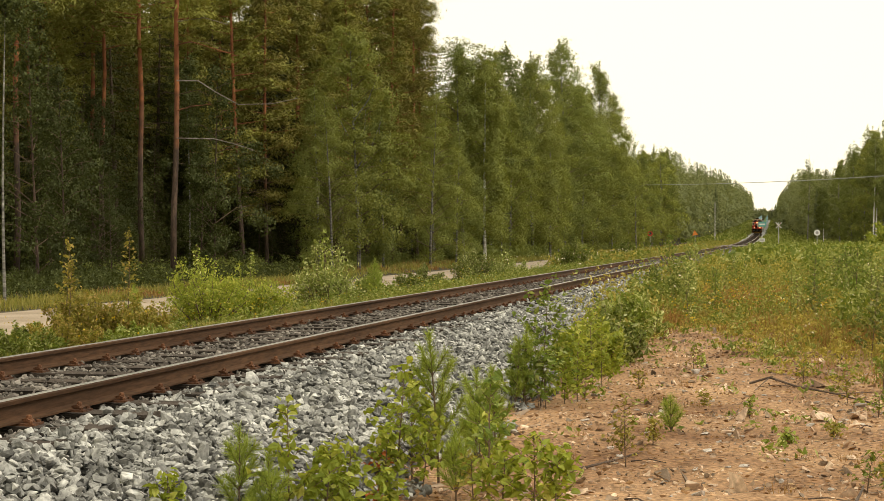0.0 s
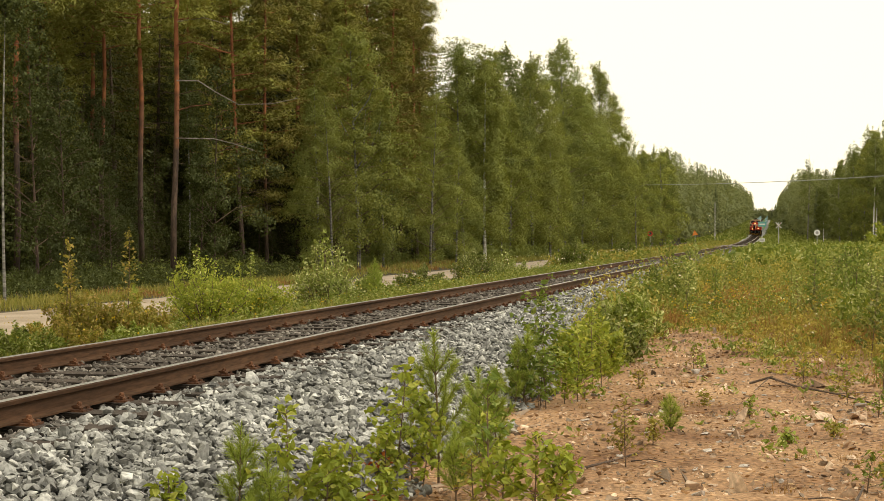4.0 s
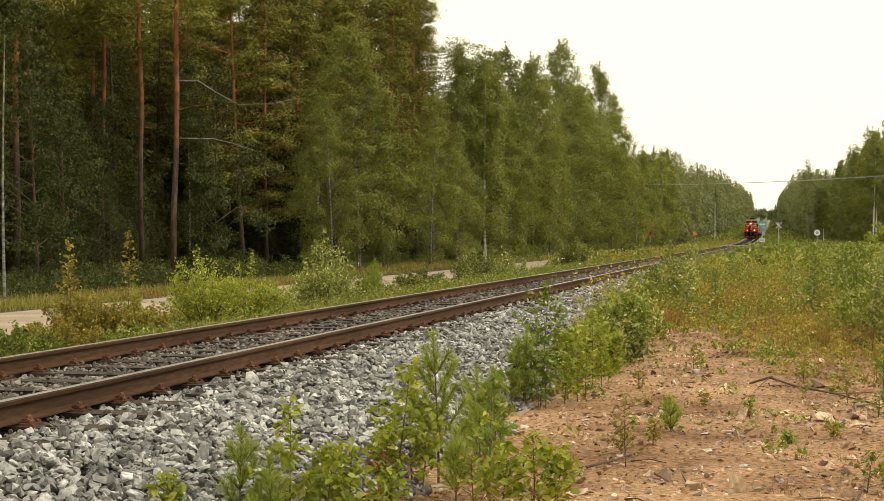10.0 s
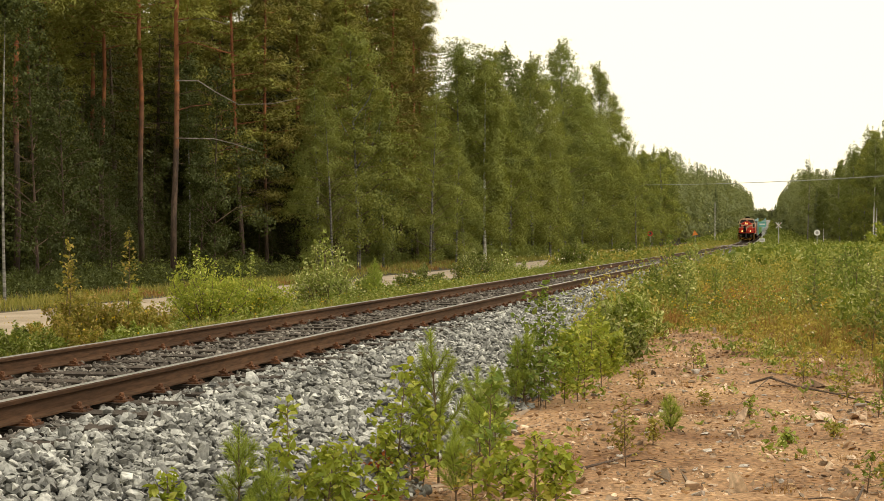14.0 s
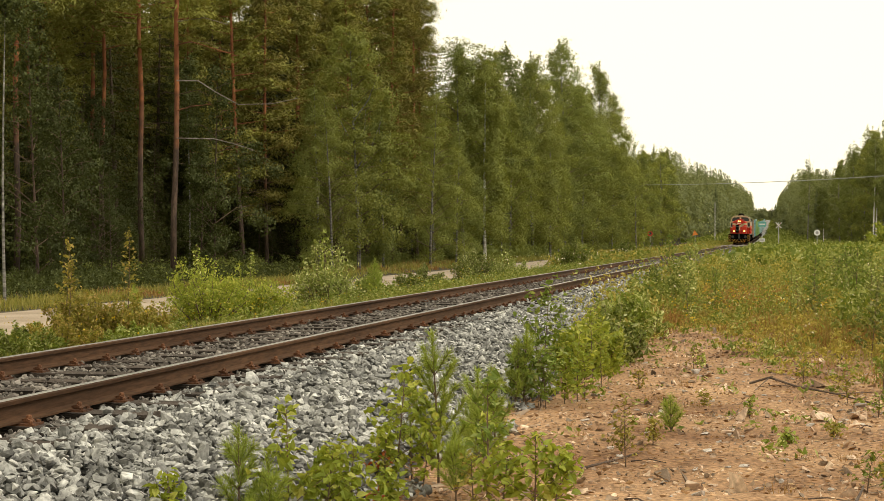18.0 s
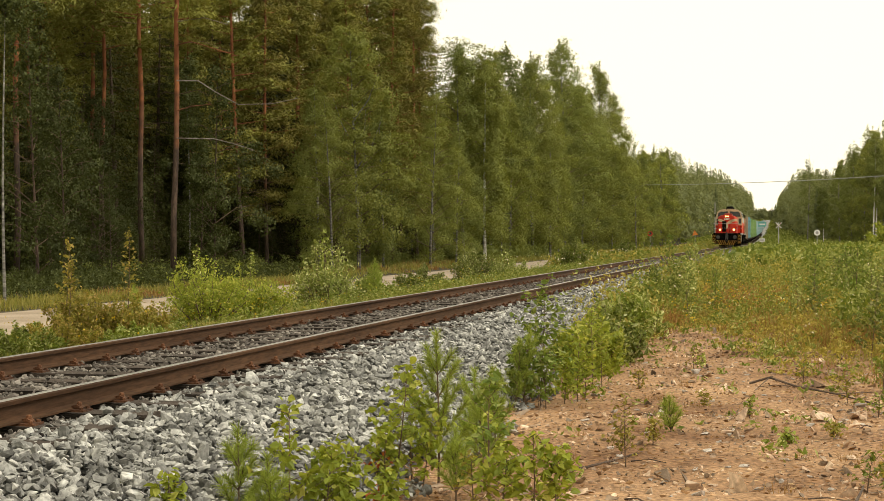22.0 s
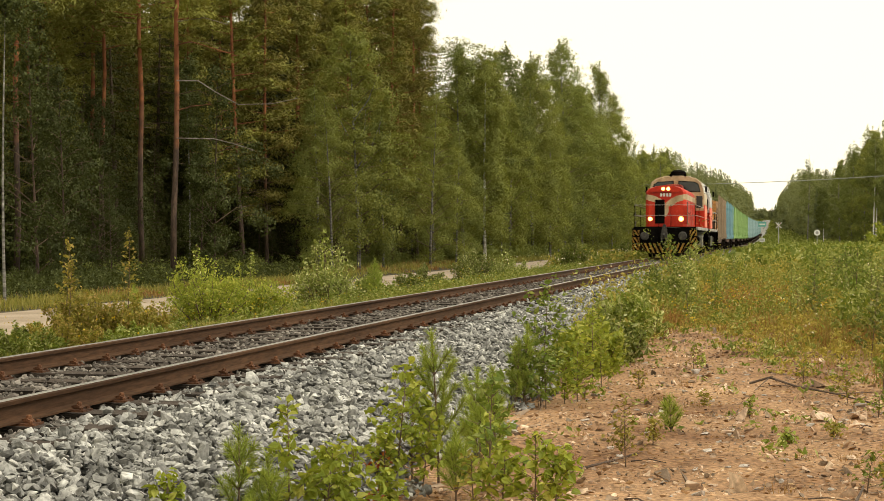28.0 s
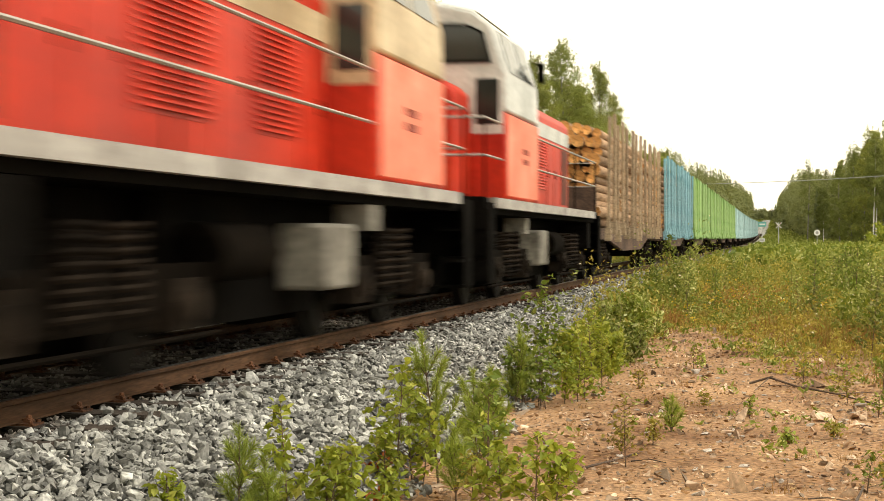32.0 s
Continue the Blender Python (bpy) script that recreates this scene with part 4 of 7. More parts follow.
def undergrowth():
    rng = np.random.default_rng(101)
    green, grass, dry, gold, pale, dull, litter, yellowing, brush = (Soup() for _ in range(9))

    def spots(n, x0, x1, s0, s1, power=1.0):
        return rng.uniform(x0, x1, n), s0 + (s1 - s0) * rng.random(n) ** power

    # the open field on the camera's side
    x, s = spots(11000, 2.4, 17, 11, 62, 1.15)
    past = s - np.interp(x, EDGE_X, EDGE_S)
    m = patchy(x, s, 0.3, 3.0)
    keep = rng.random(len(x)) < np.clip(past / 6, 0.0, 1) * (0.15 + 0.95 * m)
    h = (0.18 + np.clip(past, 0, 12) * 0.04 + np.clip(x - 6, 0, 6) * 0.05) * rng.lognormal(-0.15, 0.35, len(x)) * (0.4 + 1.0 * m)
    h *= 1 + 0.5 * np.clip((x - 7) / 2, 0, 1) * np.clip((s - 20) / 6, 0, 1)
    h[(x < 3.6)] *= 1.5
    k2 = keep & (patchy(x, s, 0.16, 63.0) > 0.55)
    k1 = keep & ~k2
    leafy(green, rng, x[k1], s[k1], h[k1], 46, 0.035)
    leafy(yellowing, rng, x[k2], s[k2], h[k2] * 0.9, 40, 0.034)
    y = keep & (rng.random(len(x)) < 0.1)
    dots(pale, rng, x[y], s[y], ground_zs(x[y], s[y]) + h[y] * 1.03, 0.05)
    x, s = spots(12000, 2.5, 17, 12, 62, 1.1)
    past = s - np.interp(x, EDGE_X, EDGE_S)
    m = patchy(x, s, 0.3, 9.0)
    clump = patchy(x, s, 0.75, 17.0)
    keep = (past > -1.5) & (rng.random(len(x)) < np.clip((past + 1.5) / 4, 0, 1) * np.clip(m * 1.4 - 0.3 + 1.1 * (past < 8) * np.clip(clump * 2 - 0.8, 0, 1), 0, 1))
    h = rng.uniform(0.6, 1.2, len(x)) * np.clip(0.14 + past * 0.045, 0.08, 0.5)
    h *= 0.55 + 0.8 * clump
    blades(dry, rng, x[keep], s[keep], h[keep], 0.0042, 1.3, 14, 0.14)
    keep = (past > -0.5) & (rng.random(len(x)) < 0.7 * (1 - m))
    blades(grass, rng, x[keep], s[keep], h[keep], 0.004, 0.8, 8, 0.08)
    x, s = spots(900, 3.4, 7.6, 25, 44, 1.4)
    m = patchy(x, s, 0.35, 21.0) > 0.55
    hh = rng.uniform(0.3, 0.75, m.sum())
    for _ in range(3):
        dots(gold, rng, x[m] + rng.normal(0, 0.05, m.sum()), s[m] + rng.normal(0, 0.05, m.sum()), ground_zs(x[m], s[m]) + hh * 0.8 + rng.normal(0, 0.04, m.sum()), 0.034)
    # tall leafy plants with pale tips
    x, s = spots(650, 6.2, 11.8, 22, 42)
    m = patchy(x, s, 0.5, 71.0) > 0.42
    x, s = x[m], s[m]
    h = rng.uniform(0.7, 1.25, len(x)) * np.interp(x, (6.6, 9), (0.75, 1.0))
    leafy(green, rng, x, s, h, 80, 0.052, 0.14, 2.0)
    for _ in range(5):
        dots(pale, rng, x + rng.normal(0, 0.07, len(x)), s, ground_zs(x, s) + h * rng.uniform(0.7, 1.05, len(x)), 0.026)
    # low herbs that creep out of the field over the bare ground
    x, s = spots(2600, 3.3, 10, 13, 32)
    past = s - np.interp(x, EDGE_X, EDGE_S)
    keep = (past > -3.5) & (past < 4) & (rng.random(len(x)) < np.clip((past + 3.5) / 5, 0, 1)) & (patchy(x, s, 0.9, 27.0) > 0.5)
    h = rng.uniform(0.06, 0.3, len(x)) * np.clip(0.5 + (past + 3.5) * 0.14, 0.4, 1.3)
    k2 = keep & (rng.random(len(x)) < 0.45)
    k1 = keep & ~k2
    leafy(green, rng, x[k1], s[k1], h[k1], 30, 0.036, 0.3)
    leafy(yellowing, rng, x[k2], s[k2], h[k2], 24, 0.03, 0.3)
    # sparse seedlings on the bare gravel
    x, s = spots(300, 3.2, 9, 8, 24)
    keep = rng.random(len(x)) < np.clip((s - 7) / 14, 0.1, 0.8)
    leafy(green, rng, x[keep], s[keep], rng.uniform(0.04, 0.16, keep.sum()), 12, 0.035, 0.3)
    x, s = spots(70, 3.3, 9, 9, 22)
    blades(dry, rng, x, s, rng.uniform(0.05, 0.14, len(x)), 0.002, 1.3, 22, 0.04)
    # further out on the camera's side
    x, s = spots(6500, 2.6, 26, 60, 420, 1.5)
    leafy(green, rng, x, s, rng.uniform(0.5, 1.1, len(x)), 15, 0.2, 0.25)
    x, s = spots(3500, 2.8, 22, 60, 240, 1.3)
    blades(grass, rng, x, s, rng.uniform(0.4, 0.8, len(x)), 0.02, 0.4, 6, 0.25)
    # the verge between the track and the road
    x, s = spots(7000, -7.9, -2.7, 13, 100, 1.2)
    m = patchy(x, s, 0.25, 33.0)
    keep = rng.random(len(x)) < 0.35 + 0.6 * m
    h = rng.lognormal(-0.95, 0.35, len(x)) * np.interp(x, (-8, -6.5, -5, -3.6, -2.7), (0.25, 0.5, 0.9, 1.0, 0.4)) * np.interp(s, (20, 42), (0.4, 1.0))
    leafy(green, rng, x[keep], s[keep], h[keep], 44, 0.037)
    x, s = spots(7500, -8.0, -2.6, 13, 120, 1.2)
    m = patchy(x, s, 0.3, 41.0)
    h = rng.uniform(0.2, 0.55, len(x)) * np.interp(x, (-8, -6.5, -5, -3.6, -2.6), (0.2, 0.35, 0.7, 0.9, 0.4)) * np.interp(s, (20, 42), (0.7, 1.0))
    blades(grass, rng, x[m < 0.7], s[m < 0.7], h[m < 0.7] * 1.2, 0.006, 0.7, 9, 0.12)
    blades(dry, rng, x[m >= 0.7], s[m >= 0.7], h[m >= 0.7], 0.006, 0.7, 7, 0.12)
    x, s = spots(260, -7.5, -3, 18, 70)
    for _ in range(2):
        dots(gold, rng, x + rng.normal(0, 0.06, len(x)), s, ground_zs(x, s) + rng.uniform(0.3, 0.6, len(x)), 0.035)
    x, s = spots(500, -7.5, -2.8, 60, 220)
    dots(pale, rng, x[::2], s[::2], ground_zs(x[::2], s[::2]) + rng.uniform(0.6, 1.0, len(x[::2])), 0.07)
    x, s = spots(4200, -8.5, -2.8, 95, 330, 1.2)
    h = rng.uniform(0.35, 0.9, len(x))
    leafy(green, rng, x[::2], s[::2], h[::2], 22, 0.11, 0.25)
    leafy(yellowing, rng, x[1::2], s[1::2], h[1::2], 22, 0.11, 0.25)
    blades(grass, rng, x + 0.5, s + 1, rng.uniform(0.4, 0.8, len(x)), 0.02, 0.4, 6, 0.25)
    # the grass between road and forest, and the forest's hem
    x, s = spots(6500, -17.5, -12.9, 26, 290, 1.4)
    h = rng.uniform(0.12, 0.32, len(x)) * np.interp(s, (30, 120), (0.8, 1.6))
    m = patchy(x, s, 0.15, 55.0)
    h *= np.where((s < 62) & (x < -14.2), 0.3, 1.0)
    blades(grass, rng, x[m < 0.72], s[m < 0.72], h[m < 0.72], 0.012, 0.8, 9, 0.2)
    blades(dry, rng, x[m >= 0.72], s[m >= 0.72], h[m >= 0.72], 0.01, 0.8, 8, 0.2)
    x, s = spots(900, -14.4, -12.8, 33, 60)
    m = patchy(x, s, 0.4, 83.0) - 0.12
    blades(grass, rng, x[m < 0.6], s[m < 0.6], rng.uniform(0.12, 0.34, (m < 0.6).sum()), 0.008, 0.8, 10, 0.15)
    blades(dry, rng, x[m >= 0.6], s[m >= 0.6], rng.uniform(0.12, 0.3, (m >= 0.6).sum()), 0.008, 0.8, 10, 0.15)
    # Scrub in the aspen colour, which holds the darkness of the wood's interior.
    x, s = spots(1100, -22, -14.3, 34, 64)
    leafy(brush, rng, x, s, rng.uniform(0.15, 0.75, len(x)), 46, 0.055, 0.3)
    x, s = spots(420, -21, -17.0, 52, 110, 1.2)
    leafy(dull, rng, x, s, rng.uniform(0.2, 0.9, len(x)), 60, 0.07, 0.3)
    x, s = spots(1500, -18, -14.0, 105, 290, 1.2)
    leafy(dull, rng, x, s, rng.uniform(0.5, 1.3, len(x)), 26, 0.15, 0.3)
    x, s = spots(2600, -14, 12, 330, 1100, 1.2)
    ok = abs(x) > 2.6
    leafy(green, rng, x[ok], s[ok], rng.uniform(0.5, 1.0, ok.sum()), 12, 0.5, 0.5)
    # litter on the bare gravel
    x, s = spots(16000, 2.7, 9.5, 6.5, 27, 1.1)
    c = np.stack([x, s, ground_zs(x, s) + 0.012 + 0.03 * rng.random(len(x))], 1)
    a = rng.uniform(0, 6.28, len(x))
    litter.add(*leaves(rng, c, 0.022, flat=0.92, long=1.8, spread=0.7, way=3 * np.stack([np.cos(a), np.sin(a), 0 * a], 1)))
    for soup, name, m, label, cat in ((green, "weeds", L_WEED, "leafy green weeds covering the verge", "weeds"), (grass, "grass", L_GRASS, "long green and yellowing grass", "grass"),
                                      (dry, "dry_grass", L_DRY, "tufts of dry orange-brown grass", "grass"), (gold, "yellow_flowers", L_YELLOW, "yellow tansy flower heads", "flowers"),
                                      (pale, "seed_heads", L_WHITE, "pale fluffy seed heads on weeds", "flowers"), (yellowing, "yellowing_weeds", L_WEED2, "yellowing leafy weeds among the green", "weeds"), (litter, "leaf_litter", L_LITTER, "scattered dry leaves and bark scraps on gravel", "litter"), (dull, "underbrush", L_BIRCH2, "dense low brush at the forest edge", "underbrush"), (brush, "bilberry_scrub", L_ASPEN, "low scrub under the pines, shade in its leaf colour", "underbrush")):
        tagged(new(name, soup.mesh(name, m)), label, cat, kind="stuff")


undergrowth()


# ---- saplings and bushes ----
SWAY = []


def ovate(rng, centres, size, droop=0.4):
    """Ovate leaves with a folded midrib, hanging a little."""
    n = len(centres)
    a = rng.normal(size=(n, 3))
    a[:, 2] = a[:, 2] * 0.5 - droop
    a /= np.linalg.norm(a, axis=1)[:, None]
    b = np.cross(a, rng.normal(size=(n, 3)) * 0.6 + np.array((0, 0, 1)))
    b /= np.linalg.norm(b, axis=1)[:, None] + 1e-9
    c = np.cross(b, a)
    s = (size * rng.uniform(0.6, 1.2, n))[:, None]
    v = np.empty((n, 6, 3))
    v[:, 0] = centres
    v[:, 1] = centres + a * s * 0.3 + b * s * 0.36 + c * s * 0.1
    v[:, 2] = centres + a * s * 0.68 + b * s * 0.26 + c * s * 0.08
    v[:, 3] = centres + a * s * 1.05 - c * s * 0.08
    v[:, 4] = centres + a * s * 0.68 - b * s * 0.26 + c * s * 0.08
    v[:, 5] = centres + a * s * 0.3 - b * s * 0.36 + c * s * 0.1
    k = np.arange(n)[:, None] * 6
    return v.reshape(-1, 3), np.concatenate([k + np.array([[0, 1, 2, 3]]), k + np.array([[0, 3, 4, 5]])])


def young_birch(seed, h, leaf=0.06, twigs=None, per=10, foliage=None, wide=0.28):
    """A birch sapling: one thin stem, short twigs, single leaves."""
    rng = np.random.default_rng(seed)
    root = new("birch_sapling")
    path = trunk_path(rng, h, 0.06, 6)
    s = Soup()
    s.tube(path, [0.007 * (1 - 0.8 * t) * (0.6 + h * 0.5) for t in np.linspace(0, 1, 6)], 6)
    part("stem", s, M_TWIG, root, "thin brown stem", fix=False)
    cs = [np.array([path[-1][:]]) + rng.normal(0, 0.02, (3, 3))]
    s = Soup()
    count = twigs or int(10 + 16 * h)
    for i in range(count):
        t = 0.12 + 0.86 * (i + rng.random()) / count
        a = i * 2.4 + rng.normal(0, 0.4)
        reach = wide * h * (1.15 - t) * rng.uniform(0.5, 1.2) + 0.03
        p0 = along(path, t)
        p1 = p0 + Vector((math.cos(a) * reach, math.sin(a) * reach, reach * rng.uniform(0.3, 1.0)))
        s.tube([p0, p1], [0.0025, 0.001], 4, cap=False)
        k = max(3, int(per * rng.uniform(0.6, 1.2) * (0.4 + reach / (wide * h))))
        w = rng.uniform(0.25, 1.05, k)
        cs.append(np.array([p0.lerp(p1, x)[:] for x in w]) + rng.normal(0, 0.012, (k, 3)))
    part("twigwork", s, M_TWIG, root, fix=False)["kind"] = "stuff"
    c = Soup()
    c.add(*ovate(rng, np.concatenate(cs), leaf))
    part("foliage", c, foliage or L_SAPLING, root, "bright green young leaves", fix=False)
    return root


def young_pine(seed, h, needle=0.085, whorls=None):
    """A pine sapling: whorls of upturned shoots thick with needles."""
    rng = np.random.default_rng(seed)
    root = new("pine_sapling")
    path = trunk_path(rng, h, 0.03, 6)
    s = Soup()
    s.tube(path, [0.009 * (1 - 0.75 * t) * (0.6 + h * 0.5) for t in np.linspace(0, 1, 6)], 6)
    part("stem", s, M_TWIG, root, fix=False)
    shoots = [(along(path, 0.72), path[-1] + Vector((0, 0, 0.03)))]
    n = whorls or max(2, int(1.5 + 4 * h))
    for i in range(n):
        t = 0.15 + 0.75 * i / n
        for k in range(4):
            a = i * 0.9 + k * 1.57 + rng.normal(0, 0.25)
            reach = (0.2 * h * (1.05 - t) + 0.045) * rng.uniform(0.6, 1.2)
            p0 = along(path, t)
            shoots.append((p0, p0 + Vector((math.cos(a) * reach, math.sin(a) * reach, reach * rng.uniform(1.0, 1.9)))))
    b, cs, ways = Soup(), [], []
    for p0, p1 in shoots:
        b.tube([p0, p1], [0.004, 0.002], 4, cap=False)
        m = max(26, int((p1 - p0).length * 900))
        w = rng.uniform(0.15, 1.0, m)
        d = np.array((p1 - p0).normalized()[:])
        side = rng.normal(size=(m, 3))
        side /= np.linalg.norm(side, axis=1)[:, None]
        way = d * 0.9 + side * 0.75
        way /= np.linalg.norm(way, axis=1)[:, None]
        cs.append(np.array([p0.lerp(p1, x)[:] for x in w]) + way * needle * 0.5)
        ways.append(way)
    part("twigwork", b, M_TWIG, root, fix=False)["kind"] = "stuff"
    cs, ways = np.concatenate(cs), np.concatenate(ways)
    c = Soup()
    m = len(cs)
    side = np.cross(ways, rng.normal(size=(m, 3)))
    side /= np.linalg.norm(side, axis=1)[:, None] + 1e-9
    l = needle * rng.uniform(0.7, 1.15, m)[:, None]
    v = np.stack([cs - ways * l * 0.5 - side * 0.002, cs - ways * l * 0.5 + side * 0.002, cs + ways * l * 0.5], 1)
    c.add(v.reshape(-1, 3), None, np.arange(m * 3).reshape(m, 3))
    part("needles", c, L_SAPLING_PINE, root, "soft bright green needles", fix=False)["kind"] = "stuff"
    return root


def set_out():
    k = 200
    rng = np.random.default_rng(8)
    for x, s, h in ((2.69, 7.83, 0.71), (2.83, 8.04, 0.5), (2.93, 8.19, 0.45), (2.76, 8.3, 0.42), (2.83, 9.63, 0.8), (2.88, 9.94, 0.74), (2.8, 9.5, 0.42), (3.0, 9.7, 0.5), (3.57, 9.0, 0.8),
                    (3.69, 8.67, 0.4), (3.9, 8.55, 0.48), (4.0, 8.6, 0.4), (3.45, 9.5, 0.5), (3.02, 14.72, 1.22), (2.97, 14.8, 0.85), (3.1, 14.5, 0.5), (3.3, 15.25, 0.62), (2.92, 14.4, 0.6), (3.2, 16.0, 0.7), (3.25, 16.9, 0.85), (3.2, 15.02, 0.45), (3.4, 16.6, 0.6), (3.35, 15.4, 0.5), (2.2, 7.4, 0.3), (3.05, 8.5, 0.3)):
        k += 1
        ob = young_birch(k, h, leaf=0.06, per=15 if h > 1.2 else 9, wide=0.34, foliage=L_SAPLING2 if 14 < s < 15 or x == 3.57 else None)
        m = pose(x, s, ground_z(x, s) - 0.02, 0, 0, rng.uniform(0, 360))
        ob.matrix_basis = m
        tagged(ob, "young birch sapling with fresh green leaves beside the ballast", "sapling", "birch saplings by the track")
        SWAY.append((ob, m))
    for x, s, h in ((2.42, 7.85, 0.5), (2.63, 7.74, 0.4), (3.04, 9.95, 0.98), (3.04, 11.31, 0.62), (3.15, 10.9, 0.5), (2.89, 14.47, 0.76), (4.38, 12.71, 0.28), (2.98, 12.2, 0.4), (3.3, 9.3, 0.42), (2.83, 14.3, 0.6), (3.22, 11.2, 0.66), (-6.3, 44, 1.2), (-6.6, 27.5, 0.9)):
        k += 1
        ob = young_pine(k, h, 0.075 if h < 0.9 or s < 20 else 0.1)
        m = pose(x, s, ground_z(x, s) - 0.02, 0, 0, rng.uniform(0, 360))
        ob.matrix_basis = m
        tagged(ob, "small pine sapling with soft green needles in gravel", "sapling", "pine saplings by the track")
        if s < 20:
            SWAY.append((ob, m))
    # bushes that stand out along the track
    for x, s, h, w, leaf, paint, label in ((3.1, 17.9, 0.95, 0.42, 0.07, L_SAPLING, "dense green bush on the ballast edge"), (3.15, 20, 0.9, 0.5, 0.07, L_WILLOW, "dense green bush on the ballast edge"),
                                           (3.0, 22.5, 1.12, 0.36, 0.07, L_WEED, "dense green bush on the ballast edge"), (2.95, 25, 1.0, 0.5, 0.075, L_WILLOW, "dense green bush on the ballast edge"),
                                           (2.8, 42.0, 1.5, 0.36, 0.08, L_WILLOW, "leafy willow bush growing close to the rails"), (2.95, 44.6, 1.25, 0.4, 0.08, L_WEED, "leafy willow bush growing close to the rails"),
                                           (2.8, 29, 1.15, 0.4, 0.08, L_WEED, "dense green bush on the ballast edge"), (2.7, 34, 1.05, 0.5, 0.09, L_WEED, "dense green bush on the ballast edge"),
                                           (-6.6, 25.4, 0.95, 0.6, 0.09, L_OLIVE, "olive and rust-coloured willow bush by the road"), (-6.2, 26.6, 0.8, 0.7, 0.08, L_OLIVE, "olive and rust-coloured willow bush by the road"),
                                           (-6.6, 23.2, 0.42, 0.55, 0.08, L_WEED, "low green bush by the road"), (-4.9, 19.6, 0.55, 0.8, 0.07, L_WEED, "low green bush by the road"), (-5.3, 21.6, 0.62, 0.8, 0.07, L_OLIVE, "low green bush by the road"), (-4.6, 22.6, 0.5, 0.9, 0.07, L_WEED, "low green bush by the road"), (-6.4, 30.6, 1.45, 0.5, 0.09, L_SAPLING, "bright green bush by the gravel road"),
                                           (-5.9, 32.0, 1.15, 0.6, 0.09, L_SAPLING, "bright green bush by the gravel road"), (-5.7, 37.0, 1.65, 0.42, 0.09, L_WILLOW, "tall grey-green willow bush by the track"),
                                           (-6.1, 38.2, 1.2, 0.5, 0.09, L_WILLOW, "tall grey-green willow bush by the track"), (-6.8, 46, 0.8, 0.6, 0.1, L_WEED, "low green bush by the road"),
                                           (-6.5, 51, 0.9, 0.7, 0.1, L_WILLOW, "low green bush by the road"), (-6.8, 62, 1.5, 0.5, 0.11, L_WILLOW, "grey-green willow bush by the track"), (-6.0, 65, 1.2, 0.6, 0.11, L_WILLOW, "grey-green willow bush by the track"),
                                           (-6.5, 92, 1.6, 0.5, 0.13, L_WEED, "bright bush on the verge"), (-7.5, 104, 1.5, 0.5, 0.13, L_WEED, "bright bush on the verge"), (-7, 128, 1.8, 0.5, 0.15, L_WEED, "bright bush on the verge"),
                                           (18, 190, 4.2, 0.5, 0.3, L_SAPLING, "round yellow-green willow bush on the far verge")):
        k += 1
        ob = bush(k, h * 1.2 if x < 0 else h, w * 1.2, 44 if x < 0 else 34, 150 if x < 0 else 130, leaf * (0.42 if x < 0 else 0.6), paint)
        ob.matrix_basis = pose(x, s, ground_z(x, s) - 0.02, 0, 0, rng.uniform(0, 360))
        tagged(ob, label, "bush", "bushes along the track")
    # young birches among the weeds
    spots = [(2.5, 41.6, 1.65), (2.87, 44.3, 1.5), (2.7, 47, 1.3), (10.2, 36, 1.6), (11.2, 38, 1.9), (9.2, 33, 1.3), (12.0, 36, 1.8), (8.3, 36, 1.2), (7.2, 32, 0.9), (8.9, 29, 1.1), (9.8, 30.5, 1.4), (6.5, 37, 1.0),
             (7.5, 41, 1.2), (10.5, 44, 1.7), (12.8, 42, 2.0), (8.7, 47, 1.3), (5.6, 43, 0.9), (11.8, 52, 1.9), (9.8, 56, 1.5), (13.5, 48, 2.2), (7.4, 27, 0.8), (8.6, 25.5, 0.9), (9.6, 27, 1.2)]
    more = random.Random(31)
    spots += [(more.uniform(5.5, 14), more.uniform(24, 60), more.uniform(0.7, 1.5)) for _ in range(40)] + [(more.uniform(6.4, 12), more.uniform(21, 44), more.uniform(0.8, 1.5)) for _ in range(80)] + [(more.uniform(2.6, 4.2), more.uniform(26, 60), more.uniform(0.7, 1.2)) for _ in range(16)]
    pats = [young_birch(300 + i, 1.4, leaf=0.07, twigs=40, per=10, foliage=L_WILLOW if i % 2 else L_SAPLING2, wide=0.28) for i in range(4)]
    for i, (x, s, h) in enumerate(spots):
        f = h / 1.4
        tagged(copy_thing(pats[i % 4], pose(x, s, ground_z(x, s) - 0.03, 0, 0, i * 77) @ Matrix.Diagonal((f, f, f, 1))),
               "slender young birch among tall weeds", "sapling", "young birches in the weeds")
    hide_away(pats)
    # leafy shoots that rise out of the roadside bushes
    for x, s, h in ((-6.9, 25.0, 1.75), (-6.3, 26.3, 2.0), (-6.6, 24.6, 1.4), (-5.8, 31.5, 1.5), (-6.5, 30.2, 1.6), (-5.6, 36.6, 2.1)):
        k += 1
        ob = young_birch(k, h, 0.058, 40, 10, L_OLIVE if s < 28 else L_WEED, 0.16)
        ob.matrix_basis = pose(x, s, ground_z(x, s) - 0.02, 0, 0, k * 50)
        tagged(ob, "tall leafy willow shoot among roadside bushes", "sapling", "willow shoots by the road")
